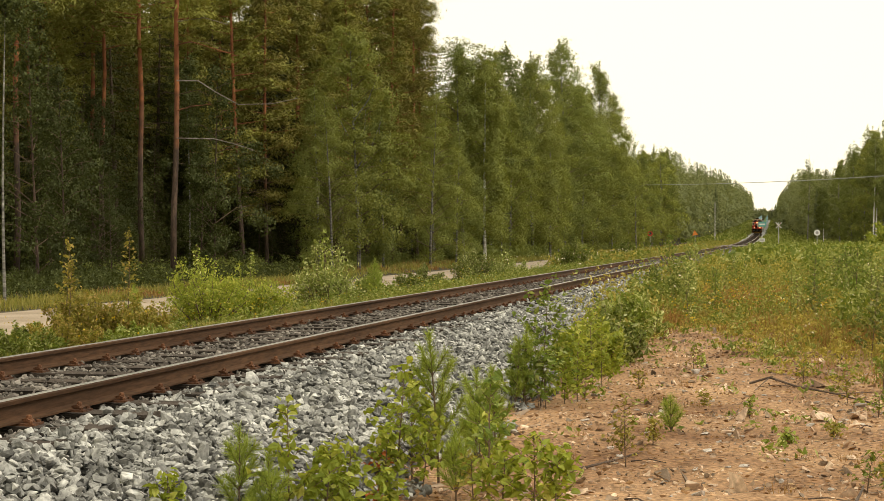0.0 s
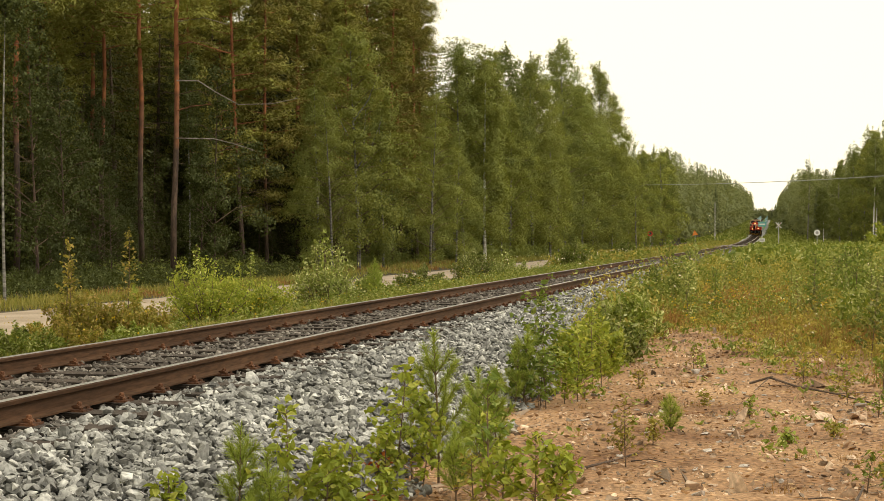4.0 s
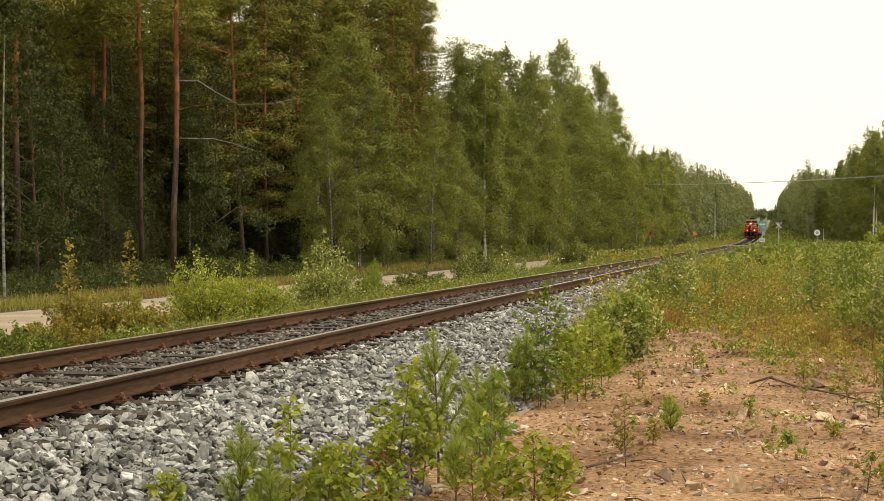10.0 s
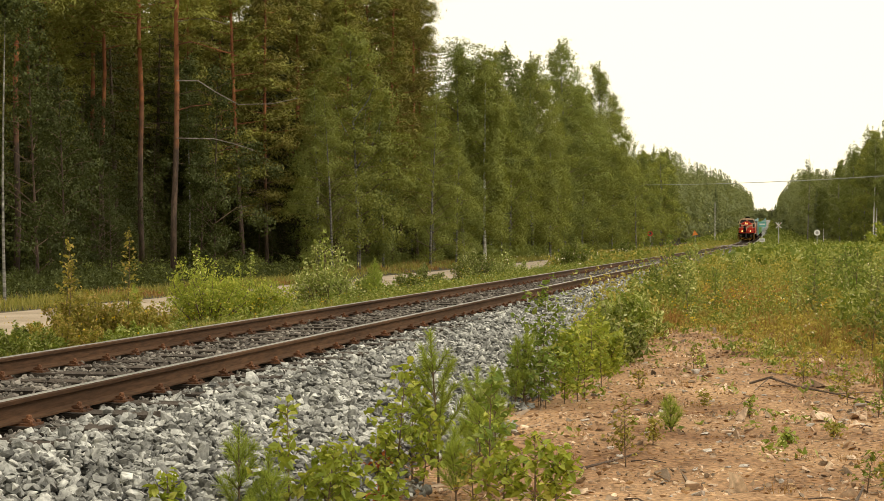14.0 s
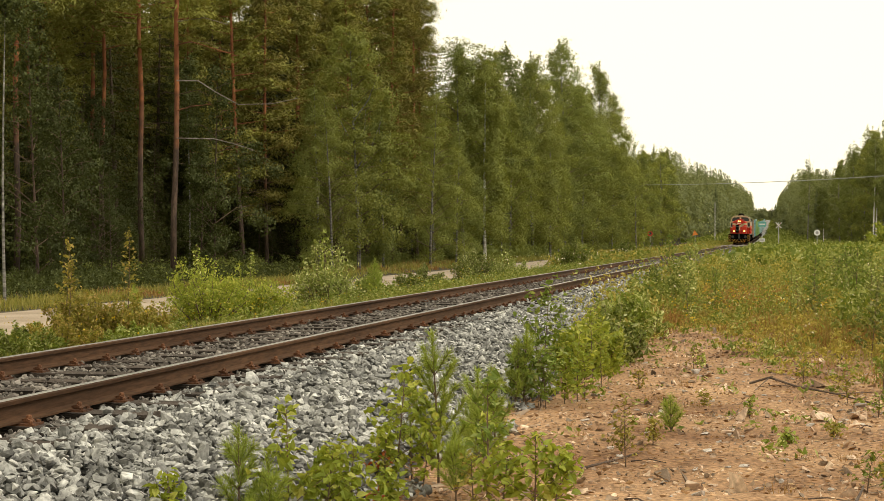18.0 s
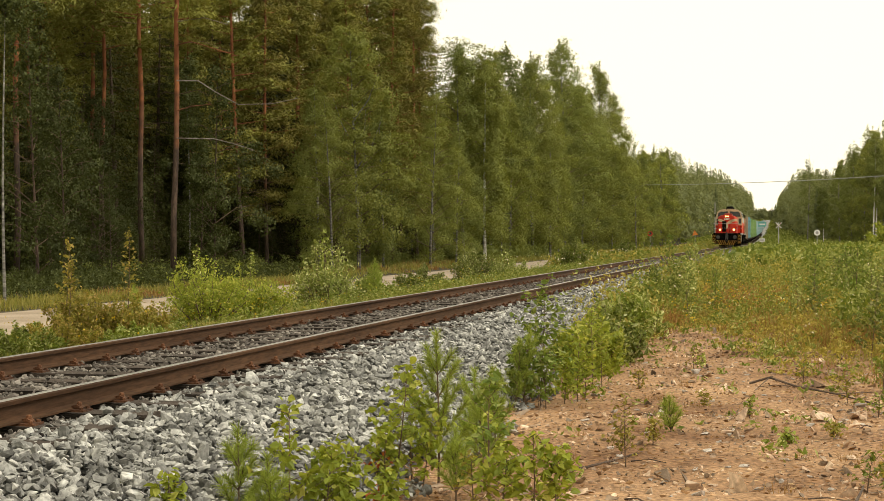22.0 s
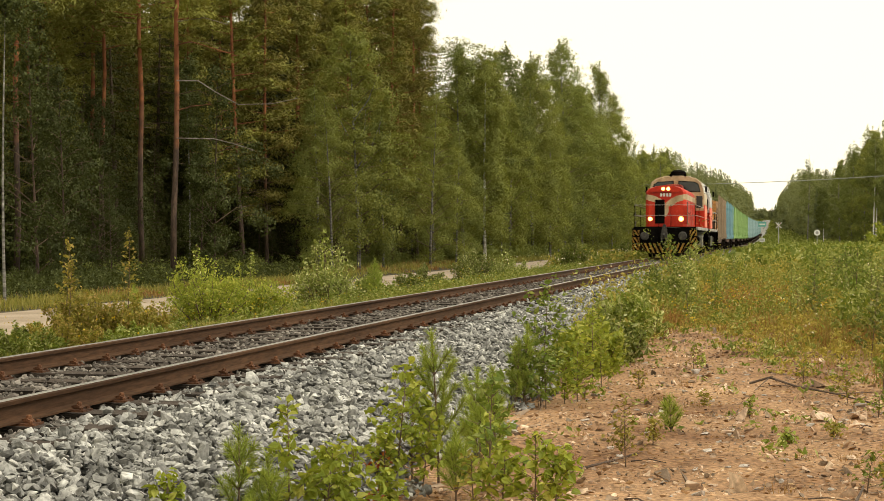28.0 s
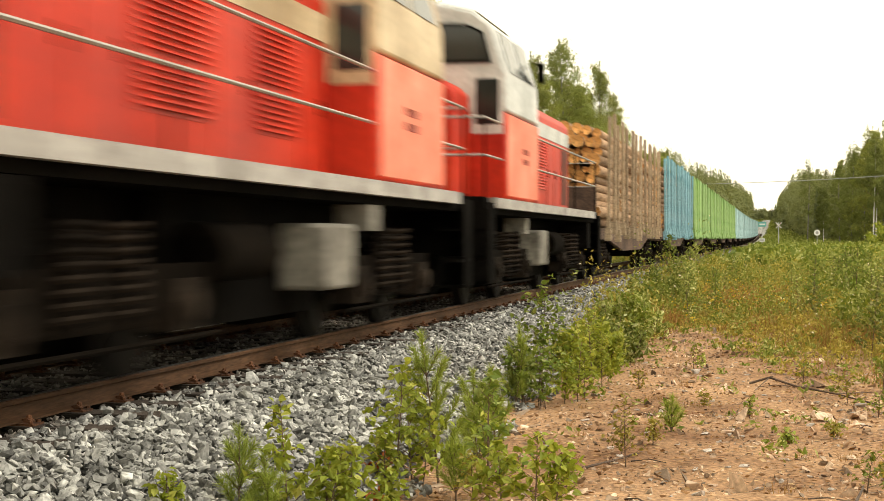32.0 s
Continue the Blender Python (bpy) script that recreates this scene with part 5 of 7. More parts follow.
    # thin yellowing saplings out on the gravel
    for x, s, h in ((4.19, 10.91, 0.5), (4.1, 11.5, 0.26), (4.3, 11.9, 0.2), (3.52, 8.75, 0.35)):
        k += 1
        ob = young_birch(k, h, 0.034, 16, 6, L_WEED2, 0.26)
        ob.matrix_basis = pose(x, s, ground_z(x, s) - 0.01)
        tagged(ob, "thin sapling with yellowing leaves on gravel", "sapling", "yellowing saplings on the gravel")
    # reddened seedlings
    for x, s, h in ((2.73, 9.58, 0.2), (2.9, 8.9, 0.1), (3.0, 24.9, 0.5), (7.6, 22.5, 0.4)):
        k += 1
        ob = young_birch(k, h, 0.05, 9, 5, L_RED, 0.5)
        ob.matrix_basis = pose(x, s, ground_z(x, s) - 0.01)
        tagged(ob, "small seedling with reddened leaves on gravel", "seedling", "red seedlings")
    # green seedlings on the bare gravel
    for x, s, h in ((4.24, 19.0, 0.27), (4.35, 18.6, 0.2), (5.66, 12.56, 0.12), (5.78, 10.1, 0.27), (5.9, 10.4, 0.2), (5.3, 12.2, 0.08), (4.55, 14.9, 0.14), (6.1, 14.2, 0.22), (5.9, 15.6, 0.25), (3.9, 9.9, 0.18), (5.5, 17, 0.3), (6.3, 16.6, 0.32), (3.8, 16.5, 0.2), (4.99, 14.0, 0.16)):
        k += 1
        ob = young_birch(k, h, 0.036, 12, 6, L_OLIVE if k % 2 else L_WEED, 0.45)
        ob.matrix_basis = pose(x, s, ground_z(x, s) - 0.01)
        tagged(ob, "small green seedling growing on bare gravel", "seedling", "seedlings on the gravel")


L_OLIVE = leaf_mat("olive_rusty_leaves", (0.19, 0.175, 0.03), (0.3, 0.27, 0.055), (0.45, 0.32, 0.12), 0.4)
# The pale end of the willow ramp paints in leaf glints and silvery undersides.
L_WILLOW = leaf_mat("willow_leaves", (0.12, 0.15, 0.034), (0.22, 0.255, 0.065), (0.55, 0.56, 0.3), 0.35)
set_out()


# ---- stones and sticks on the gravel ----
def loose_stones():
    r = random.Random(12)
    spots = [(3.43, 15.85, 0.07), (3.11, 12.55, 0.06), (3.3, 15.3, 0.05), (4.3, 18.2, 0.08), (4.9, 17.9, 0.05), (3.15, 11.2, 0.05), (4.05, 8.9, 0.06), (4.4, 9.2, 0.04), (5.0, 11.0, 0.045),
             (5.3, 11.4, 0.04), (4.75, 9.6, 0.05), (5.5, 13.3, 0.05), (3.9, 12.8, 0.035), (4.6, 15.5, 0.04), (3.6, 13.4, 0.045), (3.35, 10.2, 0.05), (5.8, 13.9, 0.05), (6.0, 15.1, 0.06), (3.75, 17.4, 0.05), (4.5, 10.2, 0.035),
             (5.25, 9.4, 0.045), (3.5, 11.8, 0.03), (4.1, 14.1, 0.03), (5.1, 15.9, 0.035), (4.85, 12.6, 0.03)]
    spots += [(r.uniform(3.2, 7.5), r.uniform(8, 20), r.uniform(0.02, 0.04)) for _ in range(130)]
    shapes = stone_shapes(7, 40, 12)
    meshes = []
    for v, t in shapes:
        s = Soup()
        s.add(v * np.array((1, 1, 0.75)), None, t)
        meshes.append(s.mesh("stone", M_STONE))
    for k, (x, y, size) in enumerate(spots):
        ob = new("stone", meshes[k % 7])
        ob.matrix_basis = pose(x, y, ground_z(x, y) + size * 0.25, r.uniform(-15, 15), r.uniform(-15, 15), r.uniform(0, 360)) @ Matrix.Diagonal((size, size, size, 1))
        tagged(ob, "loose pale stone lying on sandy gravel", "stone", "loose stones on the gravel")


M_STONE = mat("pale_stone", (0.26, 0.23, 0.2), (0.5, 0.44, 0.38), 2, 0.9, bump=0.3, fine=8, vary=0.3)
loose_stones()


def sticks():
    r = random.Random(3)

    def stick(points, rad, twigs=()):
        root = tagged(new("dead_branch"), "dark dead branch lying on the gravel", "branch", "fallen branches")
        s = Soup()
        pts = [(x, y, ground_z(x, y) + dz) for x, y, dz in points]
        s.tube(pts, [rad * (1 - 0.6 * k / len(pts)) for k in range(len(pts))], 6)
        part("stem", s, M_DEADTWIG, root)
        for a, b in twigs:
            s = Soup()
            s.tube([pts[a], (b[0], b[1], ground_z(b[0], b[1]) + b[2])], [rad * 0.5, rad * 0.2], 5)
            part("side_twig", s, M_DEADTWIG, root)
    stick([(4.94, 16.9, 0.03), (5.15, 16.9, 0.1), (5.41, 16.42, 0.06), (5.8, 15.9, 0.05), (6.2, 14.96, 0.03)], 0.014, [(3, (6.3, 16.2, 0.05)), (1, (5.0, 16.3, 0.02))])
    stick([(3.9, 10.6, 0.02), (4.1, 10.95, 0.04), (4.25, 11.5, 0.02)], 0.01)
    stick([(5.65, 9.3, 0.02), (5.72, 9.7, 0.06), (5.75, 10.0, 0.05)], 0.011)
    for _ in range(8):
        x, y, a = r.uniform(3.4, 6.5), r.uniform(9, 18), r.uniform(0, 6.28)
        l = r.uniform(0.12, 0.4)
        stick([(x, y, 0.01), (x + math.cos(a) * l * 0.5, y + math.sin(a) * l * 0.5, 0.03), (x + math.cos(a) * l, y + math.sin(a) * l, 0.01)], 0.006)


M_DEADTWIG = mat("dark_dead_wood", (0.045, 0.032, 0.024), (0.14, 0.1, 0.075), 5, 0.9, bump=0.4, stretch=(1, 1, 1))
sticks()


# ---- the level crossing, its signs and the overhead wires ----
M_POST = mat("galvanised_post", (0.35, 0.35, 0.34), (0.5, 0.5, 0.48), 3, 0.6, metal=0.4)
M_SIGNWHITE = mat("white_sign", (0.7, 0.7, 0.67), (0.8, 0.8, 0.77), 2, 0.6, fine_mix=0.08)
M_SIGNRED = mat("red_sign", (0.45, 0.04, 0.03), (0.55, 0.07, 0.04), 2, 0.5, fine_mix=0.1)
M_SIGNORANGE = mat("orange_sign", (0.75, 0.2, 0.04), (0.85, 0.28, 0.06), 2, 0.5, fine_mix=0.1)
M_SIGNTEAL = mat("faded_blue_green_sign", (0.12, 0.36, 0.34), (0.2, 0.45, 0.42), 2, 0.5, fine_mix=0.1)
M_PLANK = mat("crossing_planks", (0.16, 0.14, 0.12), (0.34, 0.31, 0.27), 3, 0.9, stretch=(1, 0.3, 1), bump=0.4, vary=0.2)
M_POLE = mat("bleached_pole", (0.4, 0.38, 0.34), (0.58, 0.55, 0.5), 2, 0.8, bump=0.2)
M_WIRE = mat("overhead_wire", (0.3, 0.31, 0.3), (0.42, 0.43, 0.42), 2, 0.6)


def crossing():
    root = tagged(new("level_crossing"), "plank and gravel road crossing laid between the rails", "crossing", kind="structure")
    z = rail_z(CROSSING)
    for x in (-1.5, -1.25, -1.0, -0.55, -0.28, 0.0, 0.28, 0.55, 1.0, 1.25, 1.5):
        s = Soup()
        s.box(x - 0.12, x + 0.12, CROSSING - 3, CROSSING + 3, z - 0.14, z - 0.02)
        part("plank", s, M_PLANK, root)
    for side in (-1, 1):
        s = Soup()
        pts = [(side * 1.65, -0.05), (side * 4, -0.25), (side * 9, -0.5), (side * 9, -0.95), (side * 1.65, -0.6)]
        s.prism(pts, "y", CROSSING - 2.6, CROSSING + 2.6)
        ob = part("approach", s, M_ROAD, root)
        ob.location.z = z


crossing()


def post(root, x, s, top, r=0.03, foot=None):
    g = Soup()
    z = ground_z(x, s)
    g.tube([(x, s, z - 0.1), (x, s, z + top)], r, 8)
    return part("post", g, M_POST, root)


def signs():
    # saltire at the crossing
    x, s = 5.6, 203.0
    root = tagged(new("crossing_sign"), "white saltire level crossing sign on a post", "road sign")
    post(root, x, s, 3.6, 0.06)
    z = ground_z(x, s) + 3.2
    for a in (45, -45):
        g = Soup()
        g.box(-0.5, 0.5, -0.02, 0.02, -0.055, 0.055)
        ob = part("sign_arm", g, M_SIGNWHITE, root)
        ob.matrix_basis = pose(x, s - 0.08 - (0.045 if a > 0 else 0), z, 0, a, 0)
        g = Soup()
        g.box(-0.42, 0.42, -0.024, -0.02, -0.015, 0.015)
        part("red_stripe", g, M_SIGNRED, ob)
    g = Soup()
    g.box(x - 0.25, x + 0.45, s - 0.05, s + 0.05, z - 2.5, z - 2.42)
    part("cross_bar", g, M_SIGNWHITE, root)
    # board and small plate by the line
    x, s = 3.65, 190.0
    root = tagged(new("trackside_sign"), "pale blue-green board above a small white plate on a post", "sign")
    z = ground_z(x, s)
    post(root, x, s, 3.5, 0.04)
    for name, w, h, zz, m, label in (("board", 0.95, 0.6, 3.25, M_SIGNTEAL, "faded blue-green board"), ("plate", 0.62, 0.4, 1.35, M_SIGNWHITE, "small white plate")):
        g = Soup()
        g.box(x - w / 2, x + w / 2, s - 0.07, s - 0.04, z + zz - h / 2, z + zz + h / 2)
        b = part(name, g, m, root, label)
        g = Soup()
        g.box(x - w * 0.35, x + w * 0.35, s - 0.076, s - 0.071, z + zz - h * 0.12, z + zz + h * 0.12)
        part("lettering_bar", g, M_SIGNWHITE if name == "board" else M_BLACK0, b)
    # round plate on the verge
    for x, s, top, rad, m, label, flip in ((10.05, 190.0, 2.2, 0.36, M_SIGNWHITE, "round white sign on a thin post", 0), (-10.1, 195.0, 2.3, 0.32, M_SIGNRED, "round red sign with a dark centre on a post", 1)):
        root = tagged(new("road_sign"), label, "road sign")
        z = ground_z(x, s)
        post(root, x, s, top, 0.035)
        g = Soup()
        g.tube([(x, s - 0.06, z + top), (x, s - 0.03, z + top)], rad, 20)
        d = part("disc", g, m, root)
        g = Soup()
        g.tube([(x, s - 0.066, z + top), (x, s - 0.061, z + top)], rad * (0.55 if flip else 0.5), 16)
        part("symbol", g, M_BLACK0 if flip else M_POST, d)
    # orange warning triangle
    x, s = -5.2, 208.0
    root = tagged(new("warning_sign"), "orange triangular warning sign on a post", "road sign")
    z = ground_z(x, s)
    post(root, x, s, 2.2, 0.035)
    g = Soup()
    g.prism([(x - 0.38, z + 2.05), (x + 0.4, z + 2.2), (x - 0.1, z + 2.75)], "y", s - 0.07, s - 0.04)
    part("triangle", g, M_SIGNORANGE, root)


M_BLACK0 = mat("black_sign_paint", (0.02, 0.02, 0.02), (0.05, 0.05, 0.05), 3, 0.6)
signs()


def power_line():
    """Two wires on wooden poles that cross above the line."""
    poles = [(-60.0, 246.0, 8.9), (-22.0, 225.0, 9.3), (38.0, 185.0, 10.0), (80.0, 160.0, 9.8)]
    tops = []
    for x, s, high in poles:
        root = tagged(new("utility_pole"), "grey wooden utility pole with a crossarm and insulators", "utility pole", "poles of the power line")
        z = ground_z(x, s)
        g = Soup()
        g.tube([(x, s, z - 0.2), (x, s, z + high + 0.6)], [0.13, 0.09], 9)
        part("pole", g, M_DEADWOOD, root)
        g = Soup()
        g.box(x - 0.75, x + 0.75, s - 0.05, s + 0.05, z + high - 0.25, z + high - 0.13)
        part("crossarm", g, M_DEADWOOD, root)
        for dx in (-0.6, 0.6):
            g = Soup()
            g.tube([(x + dx, s, z + high - 0.13), (x + dx, s, z + high + 0.05)], 0.05, 8)
            part("insulator", g, M_SIGNWHITE, root)
        tops.append((x, s, z + high + 0.02))
    root = tagged(new("utility_pole"), "pale weathered pole standing beside the line", "utility pole", "poles of the power line")
    z = ground_z(-7.2, 330)
    g = Soup()
    g.tube([(-7.2, 330, z - 0.2), (-7.2, 330, z + 8.6)], [0.09, 0.07], 9)
    part("pole", g, M_POLE, root)
    g = Soup()
    g.box(-7.45, -6.95, 329.8, 329.9, z + 1.6, z + 2.3)
    part("box", g, M_POLE, root)
    for dx in (-0.6, 0.6):
        root = tagged(new("power_wire"), "thin pale overhead wire sagging between poles", "wire", "wires of the power line")
        for a, b in zip(tops, tops[1:]):
            g = Soup()
            pts = []
            for k in range(13):
                t = k / 12
                pts.append((a[0] + (b[0] - a[0]) * t + dx, a[1] + (b[1] - a[1]) * t, a[2] + (b[2] - a[2]) * t - 0.9 * 4 * t * (1 - t)))
            g.tube(pts, 0.022, 5)
            part("span", g, M_WIRE, root)


power_line()


# ---- the train ----
M_RED = mat("weathered_red_paint", (0.35, 0.015, 0.006), (0.62, 0.043, 0.015), 0.9, 0.5, bump=0.05, fine=11, fine_mix=0.16, spec=0.22, c3=(0.8, 0.13, 0.06))
M_PINKISH = mat("pale_pinkish_red_paint", (0.74, 0.15, 0.08), (0.85, 0.3, 0.2), 1.1, 0.6, fine=9, fine_mix=0.12, spec=0.25)
M_CREAM = mat("dirty_cream_paint", (0.34, 0.24, 0.13), (0.62, 0.49, 0.31), 1.6, 0.5, bump=0.05, fine=8, fine_mix=0.15, spec=0.4)
M_GREYWHITE = mat("grey_white_paint", (0.36, 0.37, 0.35), (0.62, 0.62, 0.59), 1.6, 0.5, bump=0.05, fine=8, fine_mix=0.15, spec=0.4)
M_SOLE = mat("dusty_grey_solebar", (0.22, 0.2, 0.18), (0.45, 0.43, 0.4), 2, 0.7, bump=0.1, fine=7)
# Running-gear steels below their own tone: the shade under the train is in them.
M_BLACK = mat("shade_dark_sooty_steel", (0.002, 0.0018, 0.0015), (0.0075, 0.0065, 0.0055), 2.5, 0.9, bump=0.2, fine=8, spec=0.02)
M_GRIME = mat("shade_dark_oily_gear", (0.002, 0.0016, 0.0012), (0.009, 0.0065, 0.0045), 3, 0.9, bump=0.3, fine=7, spec=0.02)
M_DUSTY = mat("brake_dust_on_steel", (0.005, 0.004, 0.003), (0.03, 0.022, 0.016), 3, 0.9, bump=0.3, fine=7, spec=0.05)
M_BUFFER = mat("greasy_grey_steel", (0.018, 0.016, 0.014), (0.065, 0.058, 0.05), 4, 0.6, bump=0.2, fine=7)
M_DARKRED = mat("dark_red_vent_panel", (0.16, 0.02, 0.01), (0.28, 0.035, 0.015), 2, 0.6)
M_VENT = mat("sooty_vent_panel", (0.06, 0.016, 0.01), (0.15, 0.03, 0.016), 2, 0.7)
M_STEEL = mat("worn_handrail_steel", (0.28, 0.27, 0.25), (0.5, 0.48, 0.45), 4, 0.4, metal=0.7)
M_WHEEL = mat("shade_dark_wheel_steel", (0.004, 0.0032, 0.0026), (0.014, 0.011, 0.009), 3, 0.75, metal=0.2, bump=0.2, spec=0.08)
M_LIGHTBOX = mat("pale_equipment_box", (0.09, 0.08, 0.065), (0.25, 0.235, 0.2), 2, 0.7, bump=0.15, fine=7)
M_ROOF = mat("sooty_roof", (0.1, 0.085, 0.06), (0.26, 0.22, 0.15), 1.6, 0.8, bump=0.2)
M_YELLOW = mat("yellow_warning_paint", (0.14, 0.07, 0.012), (0.4, 0.21, 0.026), 2.2, 0.7, fine_mix=0.45)
M_WHITE = mat("white_marking", (0.7, 0.68, 0.62), (0.82, 0.8, 0.75), 4, 0.6)
M_DARKGLASS = mat("cab_glass", (0.012, 0.015, 0.014), (0.03, 0.034, 0.03), 1, 0.12, spec=0.5, fine_mix=0.05)
M_LAMP = glow_mat("lit_headlamp", (1.0, 0.5, 0.13), 8.0)
M_LAMPRIM = glow_mat("lamp_glow_ring", (1.0, 0.5, 0.16), 1.1)
M_LOGEND = mat("cut_log_end", (0.45, 0.19, 0.05), (0.72, 0.4, 0.15), 2.5, 0.85, vary=0.25, fine=8)
M_LOGBARK = mat("log_bark", (0.2, 0.12, 0.07), (0.5, 0.33, 0.2), 2.5, 0.95, bump=0.5, fine=6, stretch=(3, 0.5, 3), vary=0.3)
M_STAKE_BROWN = mat("weathered_tan_stakes", (0.27, 0.195, 0.125), (0.46, 0.36, 0.25), 2, 0.8, vary=0.2, bump=0.15)
M_STAKE_BLUE = mat("faded_blue_stakes", (0.14, 0.32, 0.4), (0.25, 0.44, 0.52), 2, 0.7, vary=0.15)
M_STAKE_GREEN = mat("bright_green_stakes", (0.18, 0.33, 0.09), (0.3, 0.44, 0.16), 2, 0.7, vary=0.15)
# Turquoise of the rear wagons, lightened in the paint for distance haze.
M_STAKE_TEAL = mat("haze_paled_turquoise_stakes", (0.3, 0.47, 0.48), (0.42, 0.57, 0.58), 2, 0.7, vary=0.15)
M_WAGONFRAME = mat("rusty_brown_wagon_frame", (0.05, 0.032, 0.024), (0.14, 0.085, 0.06), 2, 0.85, bump=0.2)
TRAIN, WHEELS = [], []


def arch(half, z0, z1, rise, cut=0.0, n=7):
    """A hood's cross-section: straight sides and an arched top."""
    top = [(half * math.cos(a) if 0 < k < n - 1 else half * (1 if k == 0 else -1), z1 + rise * math.sin(a)) for k, a in enumerate(np.linspace(0, math.pi, n))]
    return [(half, z0)] + top + [(-half, z0)]


def wheelset(y, parent, r=0.5):
    """Two flanged, spoked-looking wheels on an axle."""
    s = Soup()
    for side in (-1, 1):
        x0 = side * 0.735
        s.tube([(x0, 0, 0), (x0 + side * 0.03, 0, 0)], r + 0.028, 24)
        s.tube([(x0 + side * 0.03, 0, 0), (x0 + side * 0.14, 0, 0)], r, 24)
        s.tube([(x0 + side * 0.14, 0, 0), (x0 + side * 0.17, 0, 0)], 0.16, 12)
        for k in range(4):
            a = k * math.pi / 2
            s.tube([(x0 + side * 0.14, math.cos(a) * 0.3, math.sin(a) * 0.3), (x0 + side * 0.15, math.cos(a) * 0.3, math.sin(a) * 0.3)], 0.07, 8)
    s.tube([(-1.02, 0, 0), (1.02, 0, 0)], 0.085, 10)
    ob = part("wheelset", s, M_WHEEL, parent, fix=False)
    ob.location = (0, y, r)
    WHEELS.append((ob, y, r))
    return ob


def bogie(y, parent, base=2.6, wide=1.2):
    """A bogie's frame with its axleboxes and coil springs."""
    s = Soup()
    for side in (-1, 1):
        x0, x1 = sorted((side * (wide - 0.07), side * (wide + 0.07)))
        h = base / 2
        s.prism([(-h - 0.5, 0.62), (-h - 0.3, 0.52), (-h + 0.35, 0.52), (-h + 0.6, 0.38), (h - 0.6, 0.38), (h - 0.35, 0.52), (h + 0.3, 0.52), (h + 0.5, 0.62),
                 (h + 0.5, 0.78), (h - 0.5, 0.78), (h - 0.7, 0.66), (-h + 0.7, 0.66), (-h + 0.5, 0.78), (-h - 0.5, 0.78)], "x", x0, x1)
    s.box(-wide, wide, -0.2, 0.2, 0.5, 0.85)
    fr = part("bogie", s, M_GRIME, parent, "oily bogie frame, blackened for the shade beneath")
    fr.location = (0, y, 0)
    for side in (-1, 1):
        for yy in (-base / 2, base / 2):
            b = Soup()
            b.box(side * wide - 0.14, side * wide + 0.14, yy - 0.17, yy + 0.17, 0.33, 0.68)
            b.tube([(side * (wide + 0.13), yy, 0.5), (side * (wide + 0.2), yy, 0.5)], 0.11, 10)
            part("axlebox", b, M_DUSTY, fr, "dusty brown axlebox")
        for yy in (-0.35, 0.35):
            b = Soup()
            pts = [(side * (wide + 0.05) + 0.13 * math.cos(k * 0.8), yy + 0.13 * math.sin(k * 0.8), 0.42 + 0.0098 * k) for k in range(64)]
            b.tube(pts, 0.024, 5)
            part("coil_spring", b, M_DUSTY, fr, "dusty coil spring")
        b = Soup()
        b.tube([(side * (wide + 0.1), -0.75, 0.45), (side * (wide + 0.1), -0.55, 1.05)], 0.045, 8)
        part("damper", b, M_GRIME, fr)
        b = Soup()
        b.tube([(side * (wide + 0.12), -base / 2 - 0.55, 0.28), (side * (wide + 0.12), base / 2 + 0.55, 0.28)], 0.02, 6)
        part("brake_rod", b, M_GRIME, fr)
    return fr


def striped(name, parent, x0, x1, y, z0, z1, lean, facing=-1):
    """A black plate with slanting yellow stripes, 3 mm proud, on its outer face."""
    s = Soup()
    s.box(x0, x1, min(y, y - facing * 0.04), max(y, y - facing * 0.04), z0, z1)
    plate = part(name, s, M_BLACK, parent, "black plate with slanting yellow stripes")
    w, h = 0.1, z1 - z0
    x = x0 - h * abs(lean)
    y1 = y + facing * 0.004
    while x < x1 + h * abs(lean):
        b = Soup()
        poly = []
        for u, v in ((0, 0), (w, 0), (w + lean * h, h), (lean * h, h)):
            poly.append((min(max(x + u, x0), x1), z0 + v))
        if max(p[0] for p in poly) - min(p[0] for p in poly) > 0.05 and abs(poly[0][0] - poly[1][0]) + abs(poly[2][0] - poly[3][0]) > 0.03:
            b.prism(poly, "y", y, y1)
            part("stripe", b, M_YELLOW, plate)
        x += 0.21
    return plate


def plough(root, y, way):
    """A track plough: a blade that narrows downwards, with slanting yellow stripes meeting in the middle."""
    s = Soup()
    s.prism([(-1.18, 0.76), (-1.12, 0.6), (-0.82, 0.22), (0.82, 0.22), (1.12, 0.6), (1.18, 0.76)], "y", y, y - way * 0.05)
    blade = part("plough", s, M_BLACK, root, "black plough blade with slanting yellow stripes" if way < 0 else "plain black plough blade")
    for side in (-1, 1) if way < 0 else ():
        for k in range(5):
            x = 0.1 + k * 0.22
            poly = []
            for u, v in ((0, 0), (0.1, 0), (0.1, 1), (0, 1)):
                z = 0.24 + 0.48 * v
                lim = float(np.interp(z, (0.22, 0.6, 0.76), (0.8, 1.1, 1.16)))
                poly.append((side * min(x + u - 0.22 * (1 - v) + 0.12, lim), z))
            if abs(poly[2][0] - poly[3][0]) < 0.03:
                continue
            b = Soup()
            b.prism(poly, "y", y, y + way * 0.004)
            part("stripe", b, M_YELLOW, blade)
    return blade


